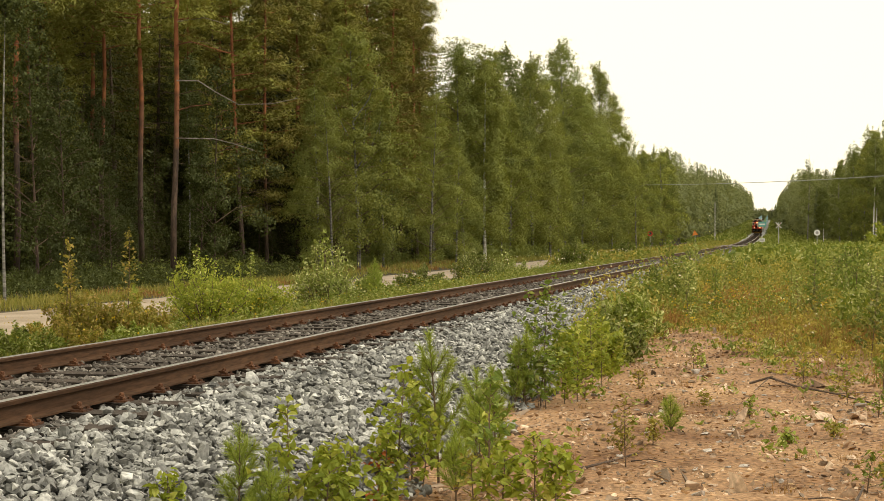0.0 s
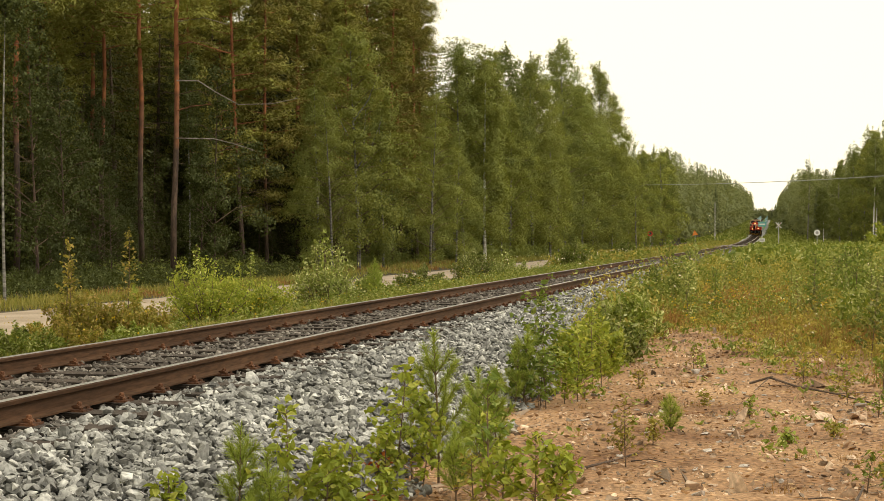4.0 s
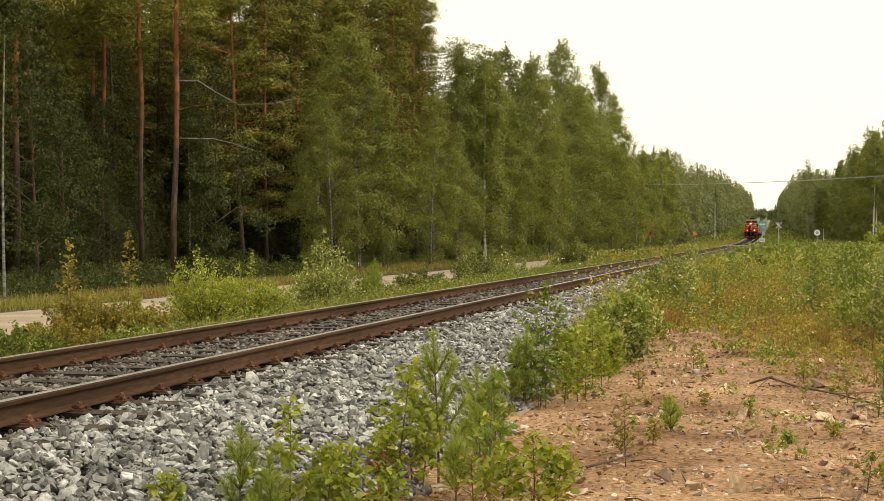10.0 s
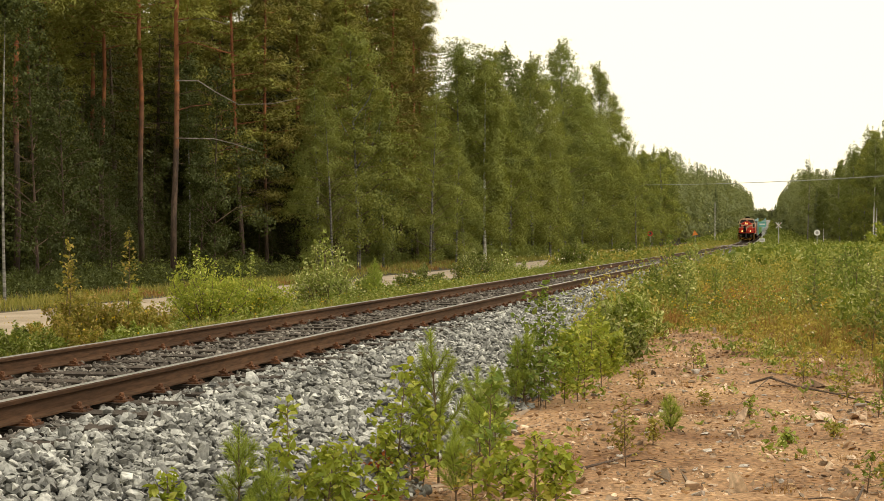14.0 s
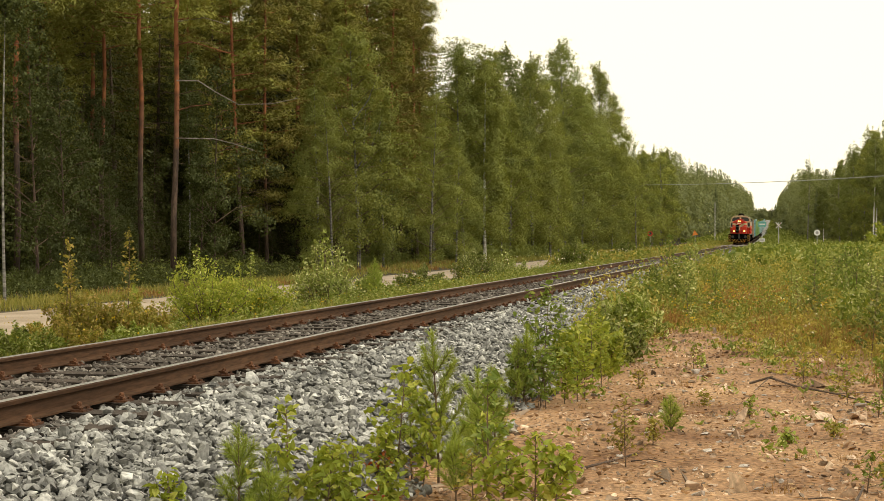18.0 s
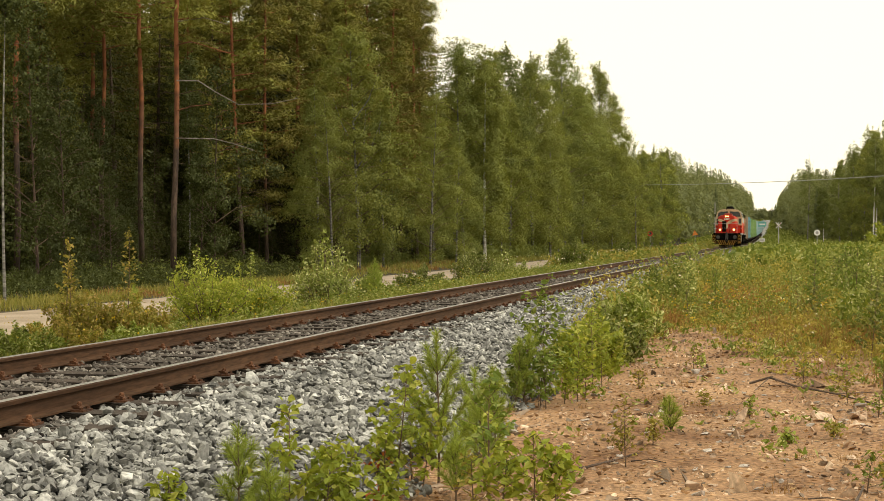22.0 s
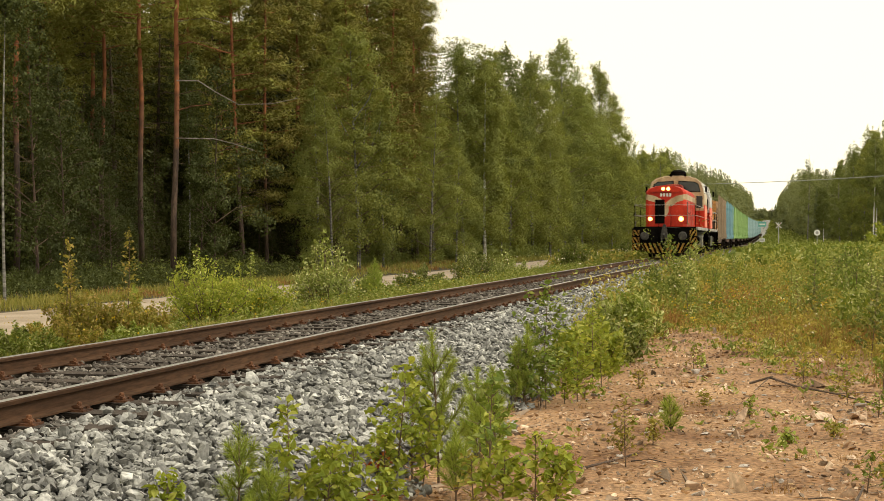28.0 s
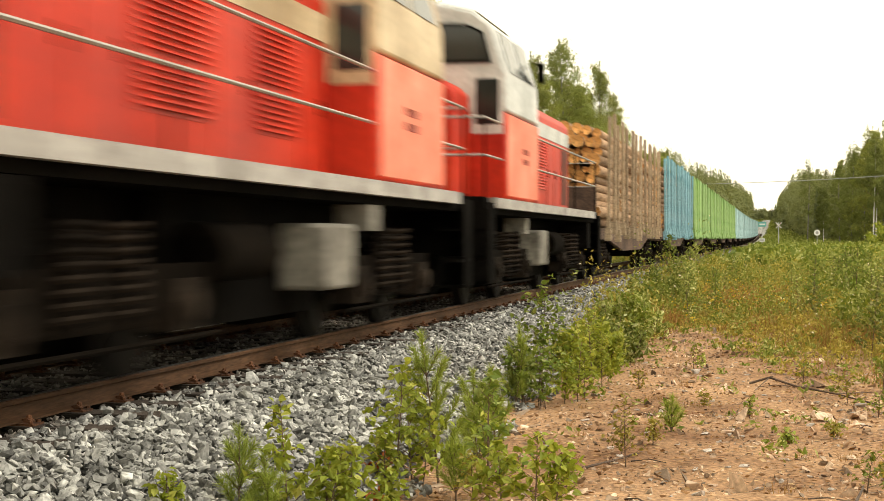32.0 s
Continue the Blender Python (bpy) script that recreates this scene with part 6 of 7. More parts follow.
def step_plate(root, way, x0, x1, y, z0, z1, lean, facing):
    """A step riser: striped at the nose, plain black at the coupled end."""
    if way < 0:
        return striped("step_plate", root, x0, x1, y, z0, z1, lean, facing)
    s = Soup()
    s.box(x0, x1, min(y, y - facing * 0.04), max(y, y - facing * 0.04), z0, z1)
    return part("step_plate", s, M_BLACK, root)


def locomotive(light, name_label, roof):
    """A four-axle diesel: a long hood with rails along its walkways, a cab, a short rear hood. Its lamps are at y = 0, the nose towards -y."""
    root = tagged(new("diesel_locomotive"), name_label, "locomotive", "locomotives at the head of the train")
    back = 12.4
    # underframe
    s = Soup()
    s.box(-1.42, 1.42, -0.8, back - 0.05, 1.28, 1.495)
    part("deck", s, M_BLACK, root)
    for side in (-1, 1):
        s = Soup()
        s.prism([(side * 1.43, 1.36), (side * 1.53, 1.36), (side * 1.53, 1.5), (side * 1.43, 1.5)], "y", 0.05, back - 0.6)
        part("solebar", s, M_SOLE, root, "dusty light grey solebar")
    for y, way in ((-0.85, -1), (back, 1)):
        s = Soup()
        s.prism([(-1.48, 1.5), (-1.48, 0.98), (-1.2, 0.74), (1.2, 0.74), (1.48, 0.98), (1.48, 1.5)], "y", y, y - way * 0.1)
        part("headstock", s, M_BLACK, root)
        for x in (-0.9, 0.9):
            s = Soup()
            s.tube([(x, y, 1.06), (x, y + way * 0.34, 1.06)], 0.13, 14)
            b = part("buffer", s, M_BLACK, root)
            s = Soup()
            s.tube([(x, y + way * 0.33, 1.06), (x, y + way * 0.5, 1.06), (x, y + way * 0.56, 1.06), (x, y + way * 0.6, 1.06)], [0.09, 0.1, 0.21, 0.17], 20)
            part("buffer_head", s, M_BUFFER, b)
        s = Soup()
        s.box(-0.16, 0.16, min(y, y + way * 0.25), max(y, y + way * 0.25), 0.9, 1.2)
        s.tube([(0, y + way * 0.2, 1.05), (0, y + way * 0.42, 1.02), (0, y + way * 0.5, 1.12), (0, y + way * 0.44, 1.2)], [0.07, 0.06, 0.05, 0.03], 8)
        s.tube([(-0.1, y + way * 0.15, 1.0), (-0.12, y + way * 0.4, 0.8), (0.0, y + way * 0.45, 0.62), (0.12, y + way * 0.4, 0.8), (0.1, y + way * 0.15, 1.0)], 0.035, 7)
        part("coupling", s, M_BUFFER, root, "greasy screw coupling and hook")
        s = Soup()
        s.prism([(-0.14, 1.2), (0.14, 1.2), (0.11, 1.42), (0.05, 1.62), (-0.05, 1.62), (-0.11, 1.42)], "y", min(y, y + way * 0.16), max(y, y + way * 0.16))
        s.tube([(0.0, y + way * 0.12, 1.5), (0.3, y + way * 0.14, 1.46), (0.75, y + way * 0.1, 1.44)], 0.018, 6)
        part("uncoupling_lever", s, M_BUFFER, root, "grey lever bracket above the coupling")
        for x in (-0.35, 0.3, 0.42):
            s = Soup()
            s.tube([(x, y, 0.98), (x, y + way * 0.2, 0.9), (x + 0.05, y + way * 0.22, 0.6), (x + 0.14, y + way * 0.1, 0.55)], 0.025, 6)
            part("brake_hose", s, M_BLACK, root)
        plough(root, y + way * 0.12, way)
        for side in (-1, 1):
            for k in range(3):
                z0 = 0.38 + k * 0.345
                st = step_plate(root, way, side * 1.37 - 0.17, side * 1.37 + 0.17, y + way * 0.02, z0, z0 + 0.27, side * 0.7, way)
                s = Soup()
                s.box(side * 1.37 - 0.17, side * 1.37 + 0.17, min(y, y - way * 0.45), max(y, y - way * 0.45), z0 - 0.03, z0)
                part("tread", s, M_BLACK, st)
            s = Soup()
            x = side * 1.545
            s.box(min(x, x - side * 0.03), max(x, x - side * 0.03), min(y, y - way * 0.45), max(y, y - way * 0.45), 0.36, 1.42)
            part("step_side", s, M_BLACK, root)
    # long hood
    s = Soup()
    sec = arch(0.98, 1.5, 3.2, 0.32)
    nose = arch(0.84, 1.5, 3.16, 0.34)
    n = len(sec)
    v = [(x, 0.0, z) for x, z in nose] + [(x, 0.22, z) for x, z in sec] + [(x, 7.92, z) for x, z in sec]
    q = [(r * n + i, r * n + (i + 1) % n, (r + 1) * n + (i + 1) % n, (r + 1) * n + i) for r in range(2) for i in range(n)]
    s.add(v, q, [(0, i + 1, i) for i in range(1, n - 1)])
    hood = part("hood", s, M_RED, root, "long red engine hood with rounded top")
    bevelled(hood, 0.03)
    # brow over the nose
    s = Soup()
    s.prism([(x * 1.02, z * 1.006) for x, z in nose[1:-1]], "y", -0.07, 0.06)
    part("brow", s, M_RED, hood)
    # side bands and nose wings in the light colour
    for side in (-1, 1):
        s = Soup()
        x0, x1 = sorted((side * 0.982, side * 0.99))
        s.box(x0, x1, 0.24, 7.9, 2.82, 3.08)
        part("band", s, light, hood, "light painted waist band")
        s = Soup()
        wing = [(side * 0.842, 2.78), (side * 0.842, 3.07), (side * 0.55, 3.01), (side * 0.25, 2.87), (side * 0.02, 2.68), (side * 0.0, 2.3), (side * 0.0, 1.95),
                (side * 0.12, 2.2), (side * 0.3, 2.5), (side * 0.55, 2.7)]
        b = bmesh.new()
        vs = [b.verts.new((x, -0.006, z)) for x, z in wing]
        vs2 = [b.verts.new((x, 0.0005, z)) for x, z in wing]
        b.faces.new(vs)
        for k in range(len(wing)):
            b.faces.new((vs[k], vs[(k + 1) % len(wing)], vs2[(k + 1) % len(wing)], vs2[k]))
        bmesh.ops.recalc_face_normals(b, faces=b.faces)
        me = bpy.data.meshes.new("wing")
        b.to_mesh(me)
        b.free()
        me.materials.append(light)
        part("wing", me, None, hood, "swept light-coloured wing on the nose")
        s = Soup()
        s.prism([(side * 0.842, 2.82), (side * 0.842, 3.07), (side * 0.846, 3.07), (side * 0.846, 2.82)], "y", -0.004, 0.002)
        q = [(side * 0.846, 0.0, 2.82), (side * 0.986, 0.215, 2.82), (side * 0.986, 0.215, 3.08), (side * 0.846, 0.0, 3.07)]
        s.add(q, [(0, 1, 2, 3)])
        part("corner_band", s, light, hood)
    # nose radiator
    s = Soup()
    s.box(-0.52, -0.05, -0.03, 0.05, 1.66, 2.82)
    g = part("radiator_grille", s, M_BLACK, hood, "tall black radiator opening")
    for k in range(14):
        s = Soup()
        s.box(-0.51, -0.06, -0.036, -0.03, 1.72 + k * 0.077, 1.75 + k * 0.077)
        part("slat", s, M_GRIME, g)
    for x in (0.14, 0.62):
        s = Soup()
        s.box(x, x + 0.4, -0.012, 0.001, 1.62, 2.5)
        part("nose_door", s, M_RED, hood)
    # lamps
    for x, z, r in ((-0.745, 1.88, 0.085), (0.745, 1.88, 0.1), (-0.125, 3.34, 0.072), (0.125, 3.34, 0.072)):
        s = Soup()
        s.tube([(x, 0.02, z), (x, -0.06, z), (x, -0.09, z)], [r * 1.25, r * 1.25, r * 1.1], 18)
        h = part("headlamp", s, M_RED, root)
        s = Soup()
        s.tube([(x, -0.085, z), (x, -0.115, z), (x, -0.13, z)], [r, r * 0.85, r * 0.4], 18)
        if light is M_CREAM:
            # Emissive ring wider than the housing stands in for the lamp's bloom.
            g = Soup()
            g.tube([(x, -0.08, z), (x, -0.1, z)], [r * 1.35, r * 1.25], 18)
            part("reflector", g, M_LAMPRIM, h)
        part("lens", s, M_LAMP if light is M_CREAM else M_DARKGLASS, h, "lit warm white headlamp lens" if light is M_CREAM else "unlit lamp lens")
    s = Soup()
    s.box(-0.27, 0.27, -0.02, 0.01, 3.16, 3.25)
    part("lamp_plate", s, M_BLACK, root)
    for k in range(4):
        s = Soup()
        s.box(-0.27 + k * 0.145, -0.27 + k * 0.145 + 0.1, -0.012, 0.002, 2.97, 3.13)
        part("number_bar", s, M_WHITE, root, "white painted bar")
    # side doors and louvres
    for side in (-1, 1):
        for y0, y1 in ((0.5, 1.45), (1.5, 2.4), (2.45, 3.3), (4.95, 5.75), (7.1, 7.8)):
            s = Soup()
            x0, x1 = sorted((side * 0.975, side * 0.992))
            s.box(x0, x1, y0, y1, 1.56, 2.78)
            d = part("hood_door", s, M_RED, hood)
            bevelled(d, 0.008, 1)
            s = Soup()
            s.box(min(side * 0.99, side * 1.01), max(side * 0.99, side * 1.01), y1 - 0.12, y1 - 0.08, 2.1, 2.25)
            part("handle", s, M_BLACK, d)
        for y0, y1 in ((3.4, 4.85), (5.85, 7.0)):
            s = Soup()
            x0, x1 = sorted((side * 0.975, side * 0.986))
            s.box(x0, x1, y0, y1, 1.82, 2.8)
            panel = part("louvre_panel", s, M_RED, hood)
            for k in range(17):
                z = 1.86 + k * 0.054 + (0.03 if k > 6 else 0)
                s = Soup()
                s.prism([(side * 0.984, z), (side * 1.014, z - 0.004), (side * 0.984, z + 0.034)], "y", y0 + 0.05, y1 - 0.05)
                part("louvre", s, M_RED, panel)
        s = Soup()
        x0, x1 = sorted((side * 0.99, side * 0.998))
        s.box(x0, x1, 0.55, 1.4, 1.62, 2.72)
        part("vent_panel", s, M_VENT, hood, "sooty brown slatted vent panel")
    # boxes on top of the hood
    for y0, y1, w, h in ((5.6, 7.0, 0.45, 0.25), (2.2, 3.6, 0.5, 0.08)):
        s = Soup()
        s.prism(arch(w, 3.45, 3.45 + h, 0.06), "y", y0, y1)
        bevelled(part("roof_box", s, M_DARKRED, hood, "sooty dark red roof box"), 0.03)
    # cab
    y0, y1 = 7.92, 10.9
    s = Soup()
    lower = [(1.52, 1.5), (1.52, 2.72), (-1.52, 2.72), (-1.52, 1.5)]
    s.prism(lower, "y", y0, y1)
    cab = part("cab", s, M_RED, root, "wide driver's cab, red below")
    bevelled(cab, 0.04)
    s = Soup()
    upper = [(1.52, 2.722), (1.5, 3.3), (1.3, 3.95), (1.05, 4.15), (0.55, 4.28), (0, 4.31), (-0.55, 4.28), (-1.05, 4.15), (-1.3, 3.95), (-1.5, 3.3), (-1.52, 2.722)]
    s.prism(upper, "y", y0, y1)
    up = part("cab_upper", s, light, cab, "upper cab walls and rounded roof edge")
    bevelled(up, 0.05)
    s = Soup()
    s.prism([(1.06, 4.17), (0.55, 4.3), (0, 4.335), (-0.55, 4.3), (-1.06, 4.17), (-1.0, 4.12), (1.0, 4.12)], "y", y0 + 0.15, y1 - 0.15)
    part("roof_sheet", s, roof, cab, "sooty cab roof")
    for yy, way in ((y0, -1), (y1, 1)):
        for side in (-1, 1):
            s = Soup()
            pts = [(side * 0.12, 3.42), (side * 1.3, 3.42), (side * 1.18, 3.86), (side * 0.95, 3.97), (side * 0.12, 4.02)]
            s.prism(pts, "y", yy - 0.01, yy + way * 0.025)
            f = part("window_frame", s, M_BLACK, cab)
            s = Soup()
            s.prism([(side * (abs(x) * 0.94 + 0.04), 3.46 + (z - 3.42) * 0.86) for x, z in pts], "y", yy, yy + way * 0.03)
            part("pane", s, M_DARKGLASS, f)
            s = Soup()
            s.box(side * 1.24 - 0.23, side * 1.24 + 0.23, min(yy, yy + way * 0.012), max(yy, yy + way * 0.012), 1.52, 3.3)
            d = part("cab_door", s, M_RED, cab, "cab door onto the walkway")
            s = Soup()
            s.box(side * 1.24 - 0.23, side * 1.24 + 0.23, min(yy, yy + way * 0.015), max(yy, yy + way * 0.015), 2.42, 3.3)
            part("door_top", s, light, d)
            s = Soup()
            s.box(side * 1.24 - 0.165, side * 1.24 + 0.165, min(yy, yy + way * 0.022), max(yy, yy + way * 0.022), 2.55, 3.2)
            bevelled(part("door_window", s, M_DARKGLASS, d), 0.05)
    for side in (-1, 1):
        for a, b in ((8.2, 9.25), (9.4, 10.55)):
            s = Soup()
            p = [(side * 1.507, a, 3.32), (side * 1.507, b, 3.32), (side * 1.33, b - 0.06, 3.9), (side * 1.33, a + 0.06, 3.9)]
            p += [(x - side * 0.03, y, z) for x, y, z in p]
            s.add(p, [(0, 1, 2, 3), (7, 6, 5, 4), (0, 4, 5, 1), (1, 5, 6, 2), (2, 6, 7, 3), (3, 7, 4, 0)])
            part("side_window", s, M_DARKGLASS, cab)
        s = Soup()
        s.box(side * 1.58 - 0.05, side * 1.58 + 0.05, 8.05, 8.11, 3.4, 3.72)
        s.tube([(side * 1.45, 8.1, 3.7), (side * 1.62, 8.09, 3.7)], 0.015, 6)
        part("mirror", s, M_BLACK, cab)
        s = Soup()
        s.box(min(side * 1.5, side * 1.526), max(side * 1.5, side * 1.526), y0 + 0.06, y1 - 0.06, 1.54, 2.7)
        bevelled(part("side_panel", s, M_PINKISH, cab, "paler pinkish side panel"), 0.01, 1)
        for z, dy in ((2.2, 0.0), (2.05, 0.0)):
            s = Soup()
            s.box(min(side * 1.526, side * 1.532), max(side * 1.526, side * 1.532), 9.0, 9.0 + 0.5, z, z + 0.08)
            part("marking_bar", s, M_DARKRED, cab)
    s = Soup()
    s.tube([(0.1, 8.3, 4.3), (0.1, 8.3, 4.5), (0.1, 8.3, 4.6)], [0.42, 0.4, 0.25], 16)
    part("exhaust_dome", s, M_BLACK, cab, "sooty round exhaust dome")
    for x in (-0.25, 0.5):
        s = Soup()
        s.tube([(x, 8.0, 4.25), (x, 7.75, 4.3), (x, 7.55, 4.3)], [0.03, 0.03, 0.08], 10)
        part("horn", s, M_BLACK, cab)
    s = Soup()
    s.tube([(0.75, 9.6, 4.2), (0.75, 9.6, 4.75)], 0.015, 6)
    part("aerial", s, M_BLACK, cab)
    # short rear hood
    s = Soup()
    s.prism(arch(0.98, 1.5, 2.95, 0.25), "y", 10.92, back - 0.35)
    bevelled(part("short_hood", s, M_RED, root, "short red rear hood"), 0.04)
    # railings
    for side in (-1, 1):
        for z in (2.05, 2.55):
            s = Soup()
            s.tube([(side * 1.46, -0.55, z), (side * 1.46, 7.9, z)], 0.017, 6)
            part("handrail", s, M_STEEL, root)
            s = Soup()
            s.tube([(side * 1.46, -0.55, z), (side * 1.42, -0.7, z), (side * 0.0, -0.74, z)], 0.013, 6)
            part("front_rail", s, M_STEEL, root)
            s = Soup()
            s.tube([(side * 1.46, 10.95, z), (side * 1.46, back - 0.1, z), (side * 0.35, back - 0.06, z)], 0.017, 6)
            part("rear_rail", s, M_STEEL, root)
        for x, y in ((1.46, -0.5), (1.46, 2.9), (1.46, back - 0.1), (0.3, -0.74), (0.35, back - 0.06)):
            s = Soup()
            s.tube([(side * x, y, 1.45), (side * x, y, 2.55)], 0.017, 6)
            part("rail_post", s, M_GRIME, root)
    # running gear
    for y in (2.2, 9.3):
        bogie(y, root)
        for dy in (-1.3, 1.3):
            wheelset(y + dy, root)
    for side in (-1, 1):
        x0, x1 = sorted((side * 1.0, side * 1.46))
        s = Soup()
        s.box(x0, x1, 6.42, 7.28, 0.5, 1.08)
        bevelled(part("battery_box", s, M_LIGHTBOX, root, "pale dusty equipment box"), 0.04)
        s = Soup()
        s.tube([(side * 1.2, 4.0, 0.85), (side * 1.2, 5.3, 0.85)], 0.22, 12)
        part("air_tank", s, M_GRIME, root)
        s = Soup()
        s.box(x0 + 0.1, x1 - 0.02, 7.9, 8.25, 1.02, 1.27)
        part("sand_box", s, M_LIGHTBOX, root)
        s = Soup()
        s.box(x0, x1, 0.4, 0.9, 0.75, 1.27)
        part("tool_box", s, M_BLACK, root)
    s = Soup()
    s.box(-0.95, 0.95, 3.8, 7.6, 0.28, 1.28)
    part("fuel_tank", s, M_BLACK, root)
    # Added black infill for unseen gear, keeps the gap over each bogie dark.
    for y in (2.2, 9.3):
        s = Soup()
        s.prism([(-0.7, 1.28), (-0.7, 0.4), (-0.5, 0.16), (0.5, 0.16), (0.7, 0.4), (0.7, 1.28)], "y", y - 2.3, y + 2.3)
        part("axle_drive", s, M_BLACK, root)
    return root


def timber_wagon(stakes, label, logs, near):
    """A bogie wagon with tall side stakes and stacks of logs. Its front buffers are at y = 0."""
    root = tagged(new("timber_wagon"), label, "freight wagon", "timber wagons of the train")
    long = 19.4
    rng = np.random.default_rng(3 + near)
    s = Soup()
    s.box(-1.3, 1.3, 0.65, long - 0.65, 1.0, 1.18)
    part("floor", s, M_WAGONFRAME, root)
    for side in (-1, 1):
        s = Soup()
        s.prism([(0.65, 1.14), (0.65, 0.92), (4.5, 0.92), (7.0, 0.62), (long - 7.0, 0.62), (long - 4.5, 0.92), (long - 0.65, 0.92), (long - 0.65, 1.14)], "x", side * 1.25 - 0.05, side * 1.25 + 0.05)
        part("side_sill", s, M_WAGONFRAME, root)
    for y, way in ((0.6, -1), (long - 0.6, 1)):
        s = Soup()
        s.box(-1.35, 1.35, y - 0.06, y + 0.06, 0.85, 1.25)
        part("headstock", s, M_WAGONFRAME, root)
        for x in (-0.9, 0.9):
            s = Soup()
            s.tube([(x, y, 1.05), (x, y + way * 0.45, 1.05), (x, y + way * 0.5, 1.05), (x, y + way * 0.58, 1.05)], [0.1, 0.1, 0.23, 0.2], 14)
            part("buffer", s, M_BLACK, root)
        s = Soup()
        s.box(-1.28, 1.28, y - way * 0.25 - 0.04, y - way * 0.25 + 0.04, 1.18, 2.1)
        part("end_board", s, M_WAGONFRAME, root)
    if stakes in (M_STAKE_BROWN, M_STAKE_BLUE):
        count, wide = (15, 0.12) if stakes is M_STAKE_BROWN else (26, 0.26)
    else:
        count, wide = 24, 0.66
    shape = Soup()
    shape.prism([(-0.035, -wide / 2), (0.035, -wide / 2), (0.035, wide / 2), (-0.035, wide / 2)], "z", 1.0, 3.78)
    shape.box(-0.07, 0.07, -wide / 2 - 0.02, wide / 2 + 0.02, 0.95, 1.25)
    me = shape.mesh("stake", stakes)
    for side in (-1, 1):
        for k in range(count):
            y = 0.95 + (long - 1.9) * (k + 0.5 * (count < 30)) / (count - (0 if count < 30 else 1)) + (0.12 if k % 2 and stakes is M_STAKE_BROWN else 0)
            o = new("stake", me)
            o.parent = root
            o.matrix_basis = pose(side * 1.47, y, rng.uniform(-0.1, 0.12), rng.uniform(-0.5, 0.5), rng.uniform(-0.8, 0.8))
    if logs:
        kinds = []
        for k in range(5):
            r = 0.075 + 0.018 * k
            b = Soup()
            b.tube([(0, 0, 0), (0.01, 2.8, 0.015), (0, 5.6, 0)], [r, r * 0.95, r * 0.86], 9, cap=False)
            body = b.mesh("log", M_LOGBARK, smooth=True)
            b = Soup()
            b.add([(r * 0.985 * math.cos(a), 0.005, r * 0.985 * math.sin(a)) for a in np.linspace(0, 2 * math.pi, 9, endpoint=False)], None, [(0, i, i + 1) for i in range(1, 8)])
            kinds.append((r, body, b.mesh("cut_end", M_LOGEND)))
        for bundle in range(3):
            whole_b, whole_e = Soup(), Soup()
            z, row = 1.32, 0
            while z < 3.72:
                x = -1.36 + (0.1 if row % 2 else 0)
                while x < 1.18:
                    r, body, end = kinds[int(rng.integers(5))]
                    y = 1.05 + bundle * 5.95 + rng.uniform(-0.22, 0.22)
                    zz = z + rng.uniform(-0.03, 0.03) - (0.25 * (abs(x) / 1.3) ** 2 if z > 3.2 else 0)
                    if near and bundle == 0:
                        o = new("log", body)
                        o.parent = root
                        o.matrix_basis = pose(x + r, y, zz, rng.uniform(-0.4, 0.4), 0, rng.uniform(-0.5, 0.5))
                        e = new("cut_end", end)
                        e.parent = o
                    else:
                        whole_b.tube([(x + r, y, zz), (x + r, y + 5.6, zz)], [r, r * 0.86], 6, cap=False)
                        for yy in (y + 0.004, y + 5.596):
                            whole_e.add([(x + r + r * 0.95 * math.cos(a), yy, zz + r * 0.95 * math.sin(a)) for a in np.linspace(0, 2 * math.pi, 6, endpoint=False)], None, [(0, i, i + 1) for i in range(1, 5)])
                    x += 2 * r + rng.uniform(-0.02, 0.03)
                z += 0.2
                row += 1
            if whole_b.n:
                part("log_stack", whole_b, M_LOGBARK, root, "stack of peeled and bark-covered logs", fix=False)["kind"] = "stuff"
                part("log_end_faces", whole_e, M_LOGEND, root, "sawn orange log ends", fix=False)["kind"] = "stuff"
    for y in (3.0, long - 3.0):
        bogie(y, root, 1.8, 1.05)
        for dy in (-0.9, 0.9):
            w = wheelset(y + dy, root, 0.46)
    return root


def make_train():
    lead = locomotive(M_CREAM, "red and cream diesel locomotive with lit headlamps, hauling timber", M_ROOF)
    TRAIN.append((lead, 0.0, 11.5, 1))
    second = locomotive(M_GREYWHITE, "red and grey-white diesel locomotive, coupled cab end first", M_ROOF)
    TRAIN.append((second, 26.0, 11.5, -1))
    y = 27.45
    plan = [(M_STAKE_BROWN, "timber wagon with tan side stakes, fully loaded with logs")] + [(M_STAKE_BLUE, "timber wagon with faded blue side stakes")] \
        + [(M_STAKE_GREEN, "timber wagon with bright green plank sides")] * 4 + [(M_STAKE_TEAL, "timber wagon with turquoise plank sides, paled for haze")] * 10
    made = {}
    for k, (paint, label) in enumerate(plan):
        if paint not in made:
            made[paint] = ob = timber_wagon(paint, label, paint in (M_STAKE_BROWN, M_STAKE_BLUE), k == 0)
        else:
            ob = copy_thing(made[paint], Matrix())
        TRAIN.append((ob, y, 18.0, 1))
        y += 19.5


make_train()


# ---- what moves ----
RUN = ((0, 460), (6, 393.7), (13, 301.6), (17, 246.4), (20, 202.8), (23, 157.4), (25, 124.8), (28, 75.9), (29, 58.9), (30, 41.4), (31, 24.1), (31.5, 15.5), (32, 6.4))


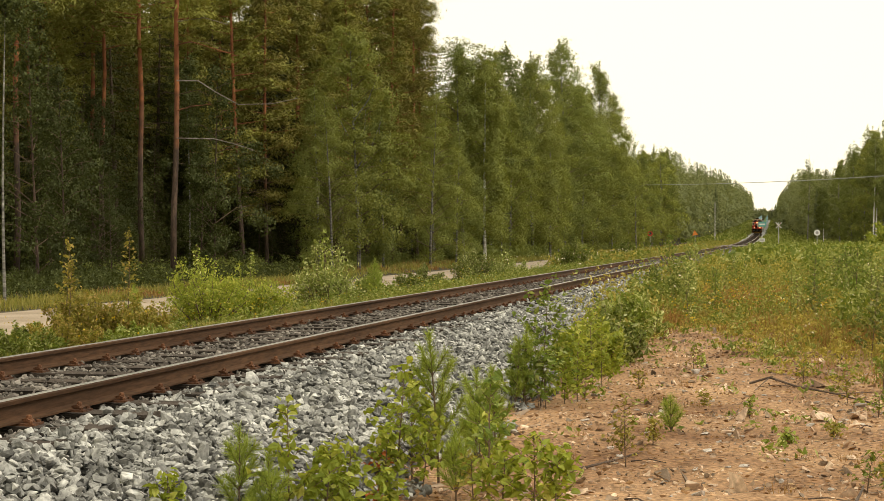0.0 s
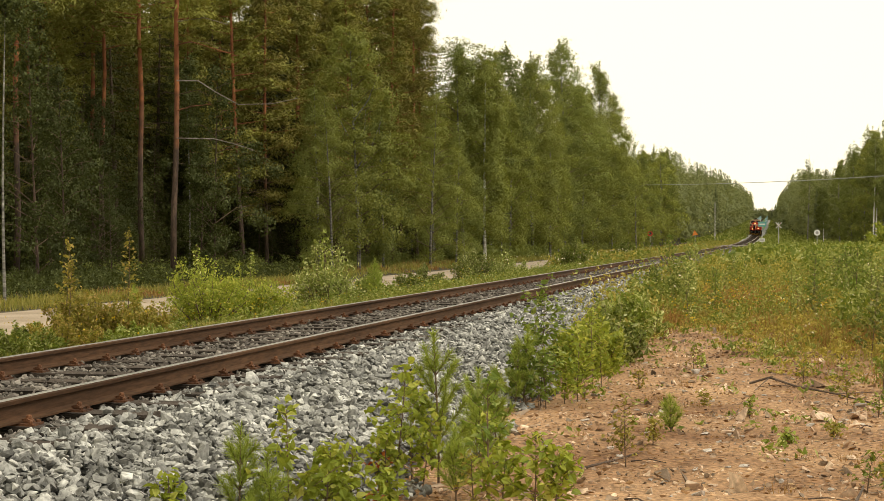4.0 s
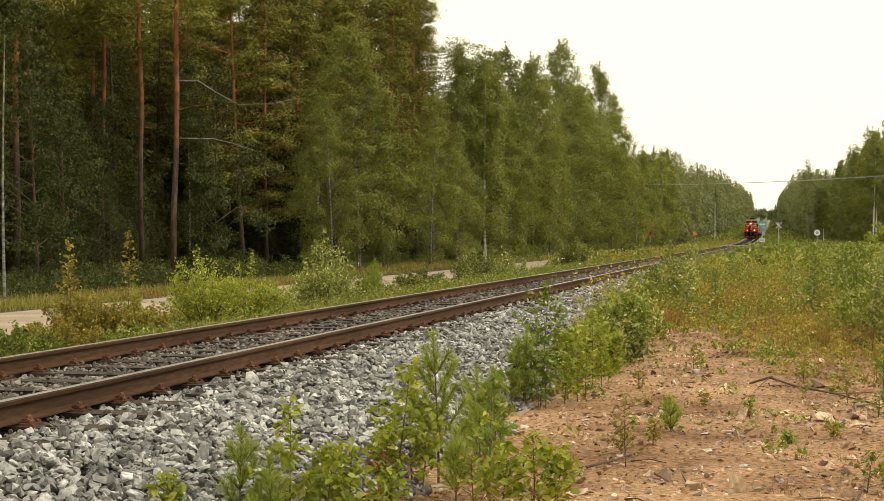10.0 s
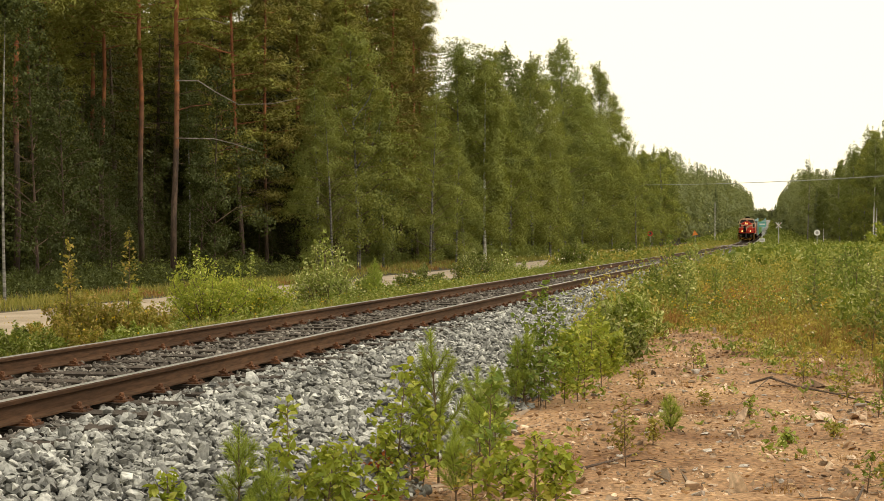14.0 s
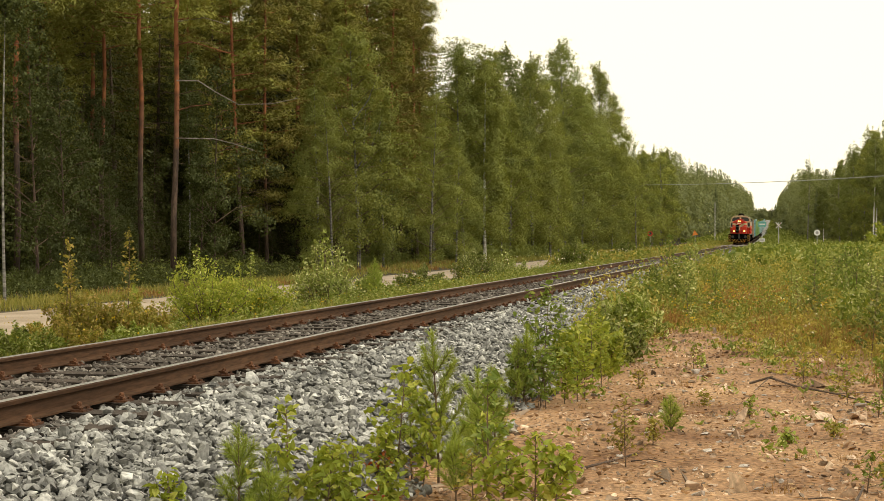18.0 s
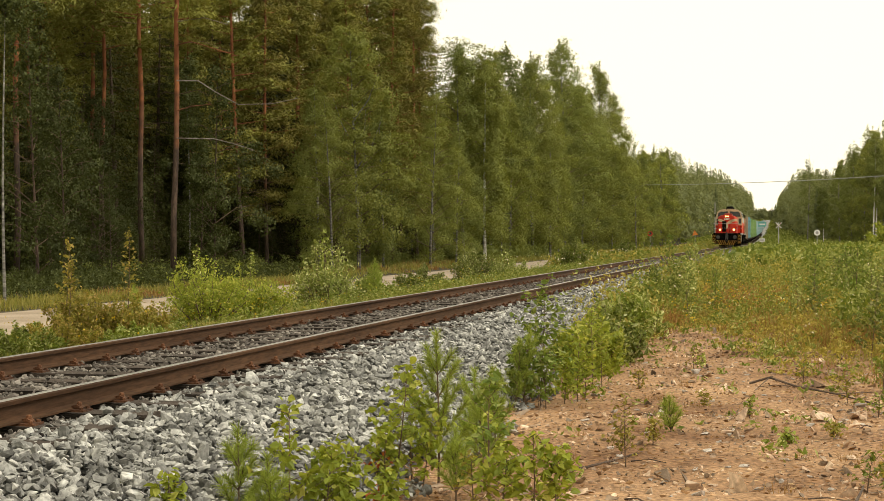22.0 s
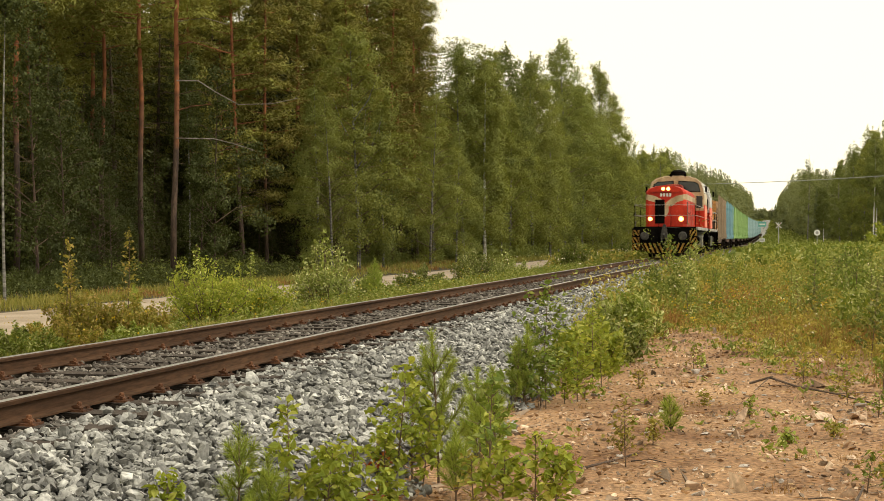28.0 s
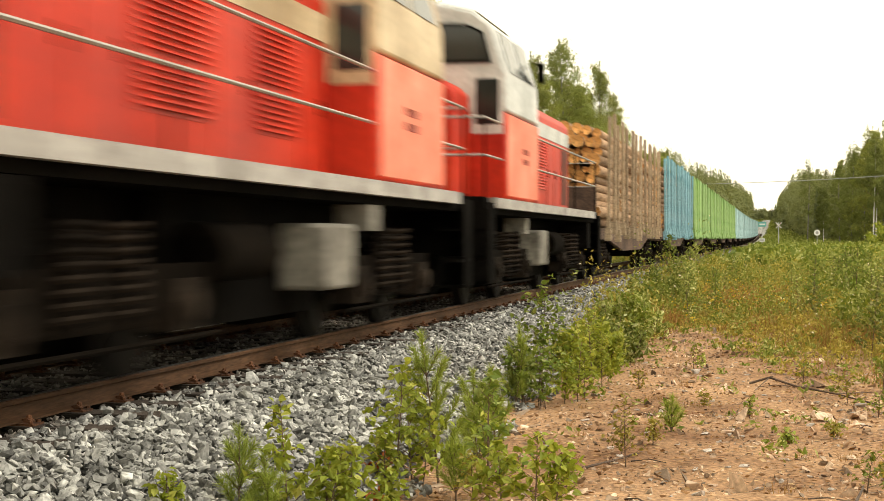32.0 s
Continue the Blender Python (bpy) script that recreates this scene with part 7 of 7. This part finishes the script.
def train_at(t):
    """Where the leading locomotive's lamps are along the track, by a smooth curve through RUN."""
    ts, ss = [a for a, _ in RUN], [b for _, b in RUN]
    i = min(max(0, sum(1 for a in ts if a <= t) - 1), len(ts) - 2)

    def slope(k):
        k0, k1 = max(k - 1, 0), min(k + 1, len(ts) - 1)
        return (ss[k1] - ss[k0]) / (ts[k1] - ts[k0])
    h = ts[i + 1] - ts[i]
    u = (t - ts[i]) / h
    return ((2 * u ** 3 - 3 * u ** 2 + 1) * ss[i] + (u ** 3 - 2 * u ** 2 + u) * h * slope(i)
            + (-2 * u ** 3 + 3 * u ** 2) * ss[i + 1] + (u ** 3 - u ** 2) * h * slope(i + 1))


def on_rails(s, length, way):
    """The pose of a vehicle with its origin at s; way -1: it is turned round."""
    a, b = rail_z(s), rail_z(s + way * length)
    m = pose(0, s, a, math.degrees(math.atan2(b - a, length)) * way)
    return m if way > 0 else m @ pose(0, 0, 0, 0, 0, 180)


def motions():
    times = sorted(set([k * 0.5 for k in range(65)] + [k * 0.25 for k in range(116, 129)]))
    for thing, off, length, way in TRAIN:
        walk(thing, [(t, on_rails(train_at(t) + off, length, way)) for t in times])
    # the wheels of the locomotives and of the first wagons roll on the rails
    first = {thing: way for thing, _, _, way in TRAIN[:4]}
    ticks = [k / 30 for k in range(961)]
    for ob, y, r in WHEELS:
        if ob.parent in first:
            rows, last = [], -99.0
            for t in ticks:
                turn = math.degrees((train_at(t) - 460) / r) * first[ob.parent]
                nxt = math.degrees((train_at(min(t + 1 / 30, 32)) - 460) / r) * first[ob.parent]
                if abs(nxt - last) > 80 or t >= 32 - 1e-6 or t == 0:
                    rows.append((t, pose(0, y, r, (-turn) % 360)))
                    last = turn
            walk(ob, rows)
    # saplings nod in the wind, and more so in the draught of the train
    rng = np.random.default_rng(4)
    for ob, m in SWAY:
        a, b, k = rng.uniform(0, 6.28), rng.uniform(0, 6.28), rng.uniform(0.8, 1.3)
        rows = []
        for t in [i * 0.4 for i in range(81)]:
            g = 1.2 if t < 30.8 else 3.5
            rows.append((t, m @ pose(0, 0, 0, g * math.sin(2.1 * k * t + a), g * math.sin(1.7 * k * t + b) + (3.0 if t > 31 else 0))))
        walk(ob, rows)


motions()
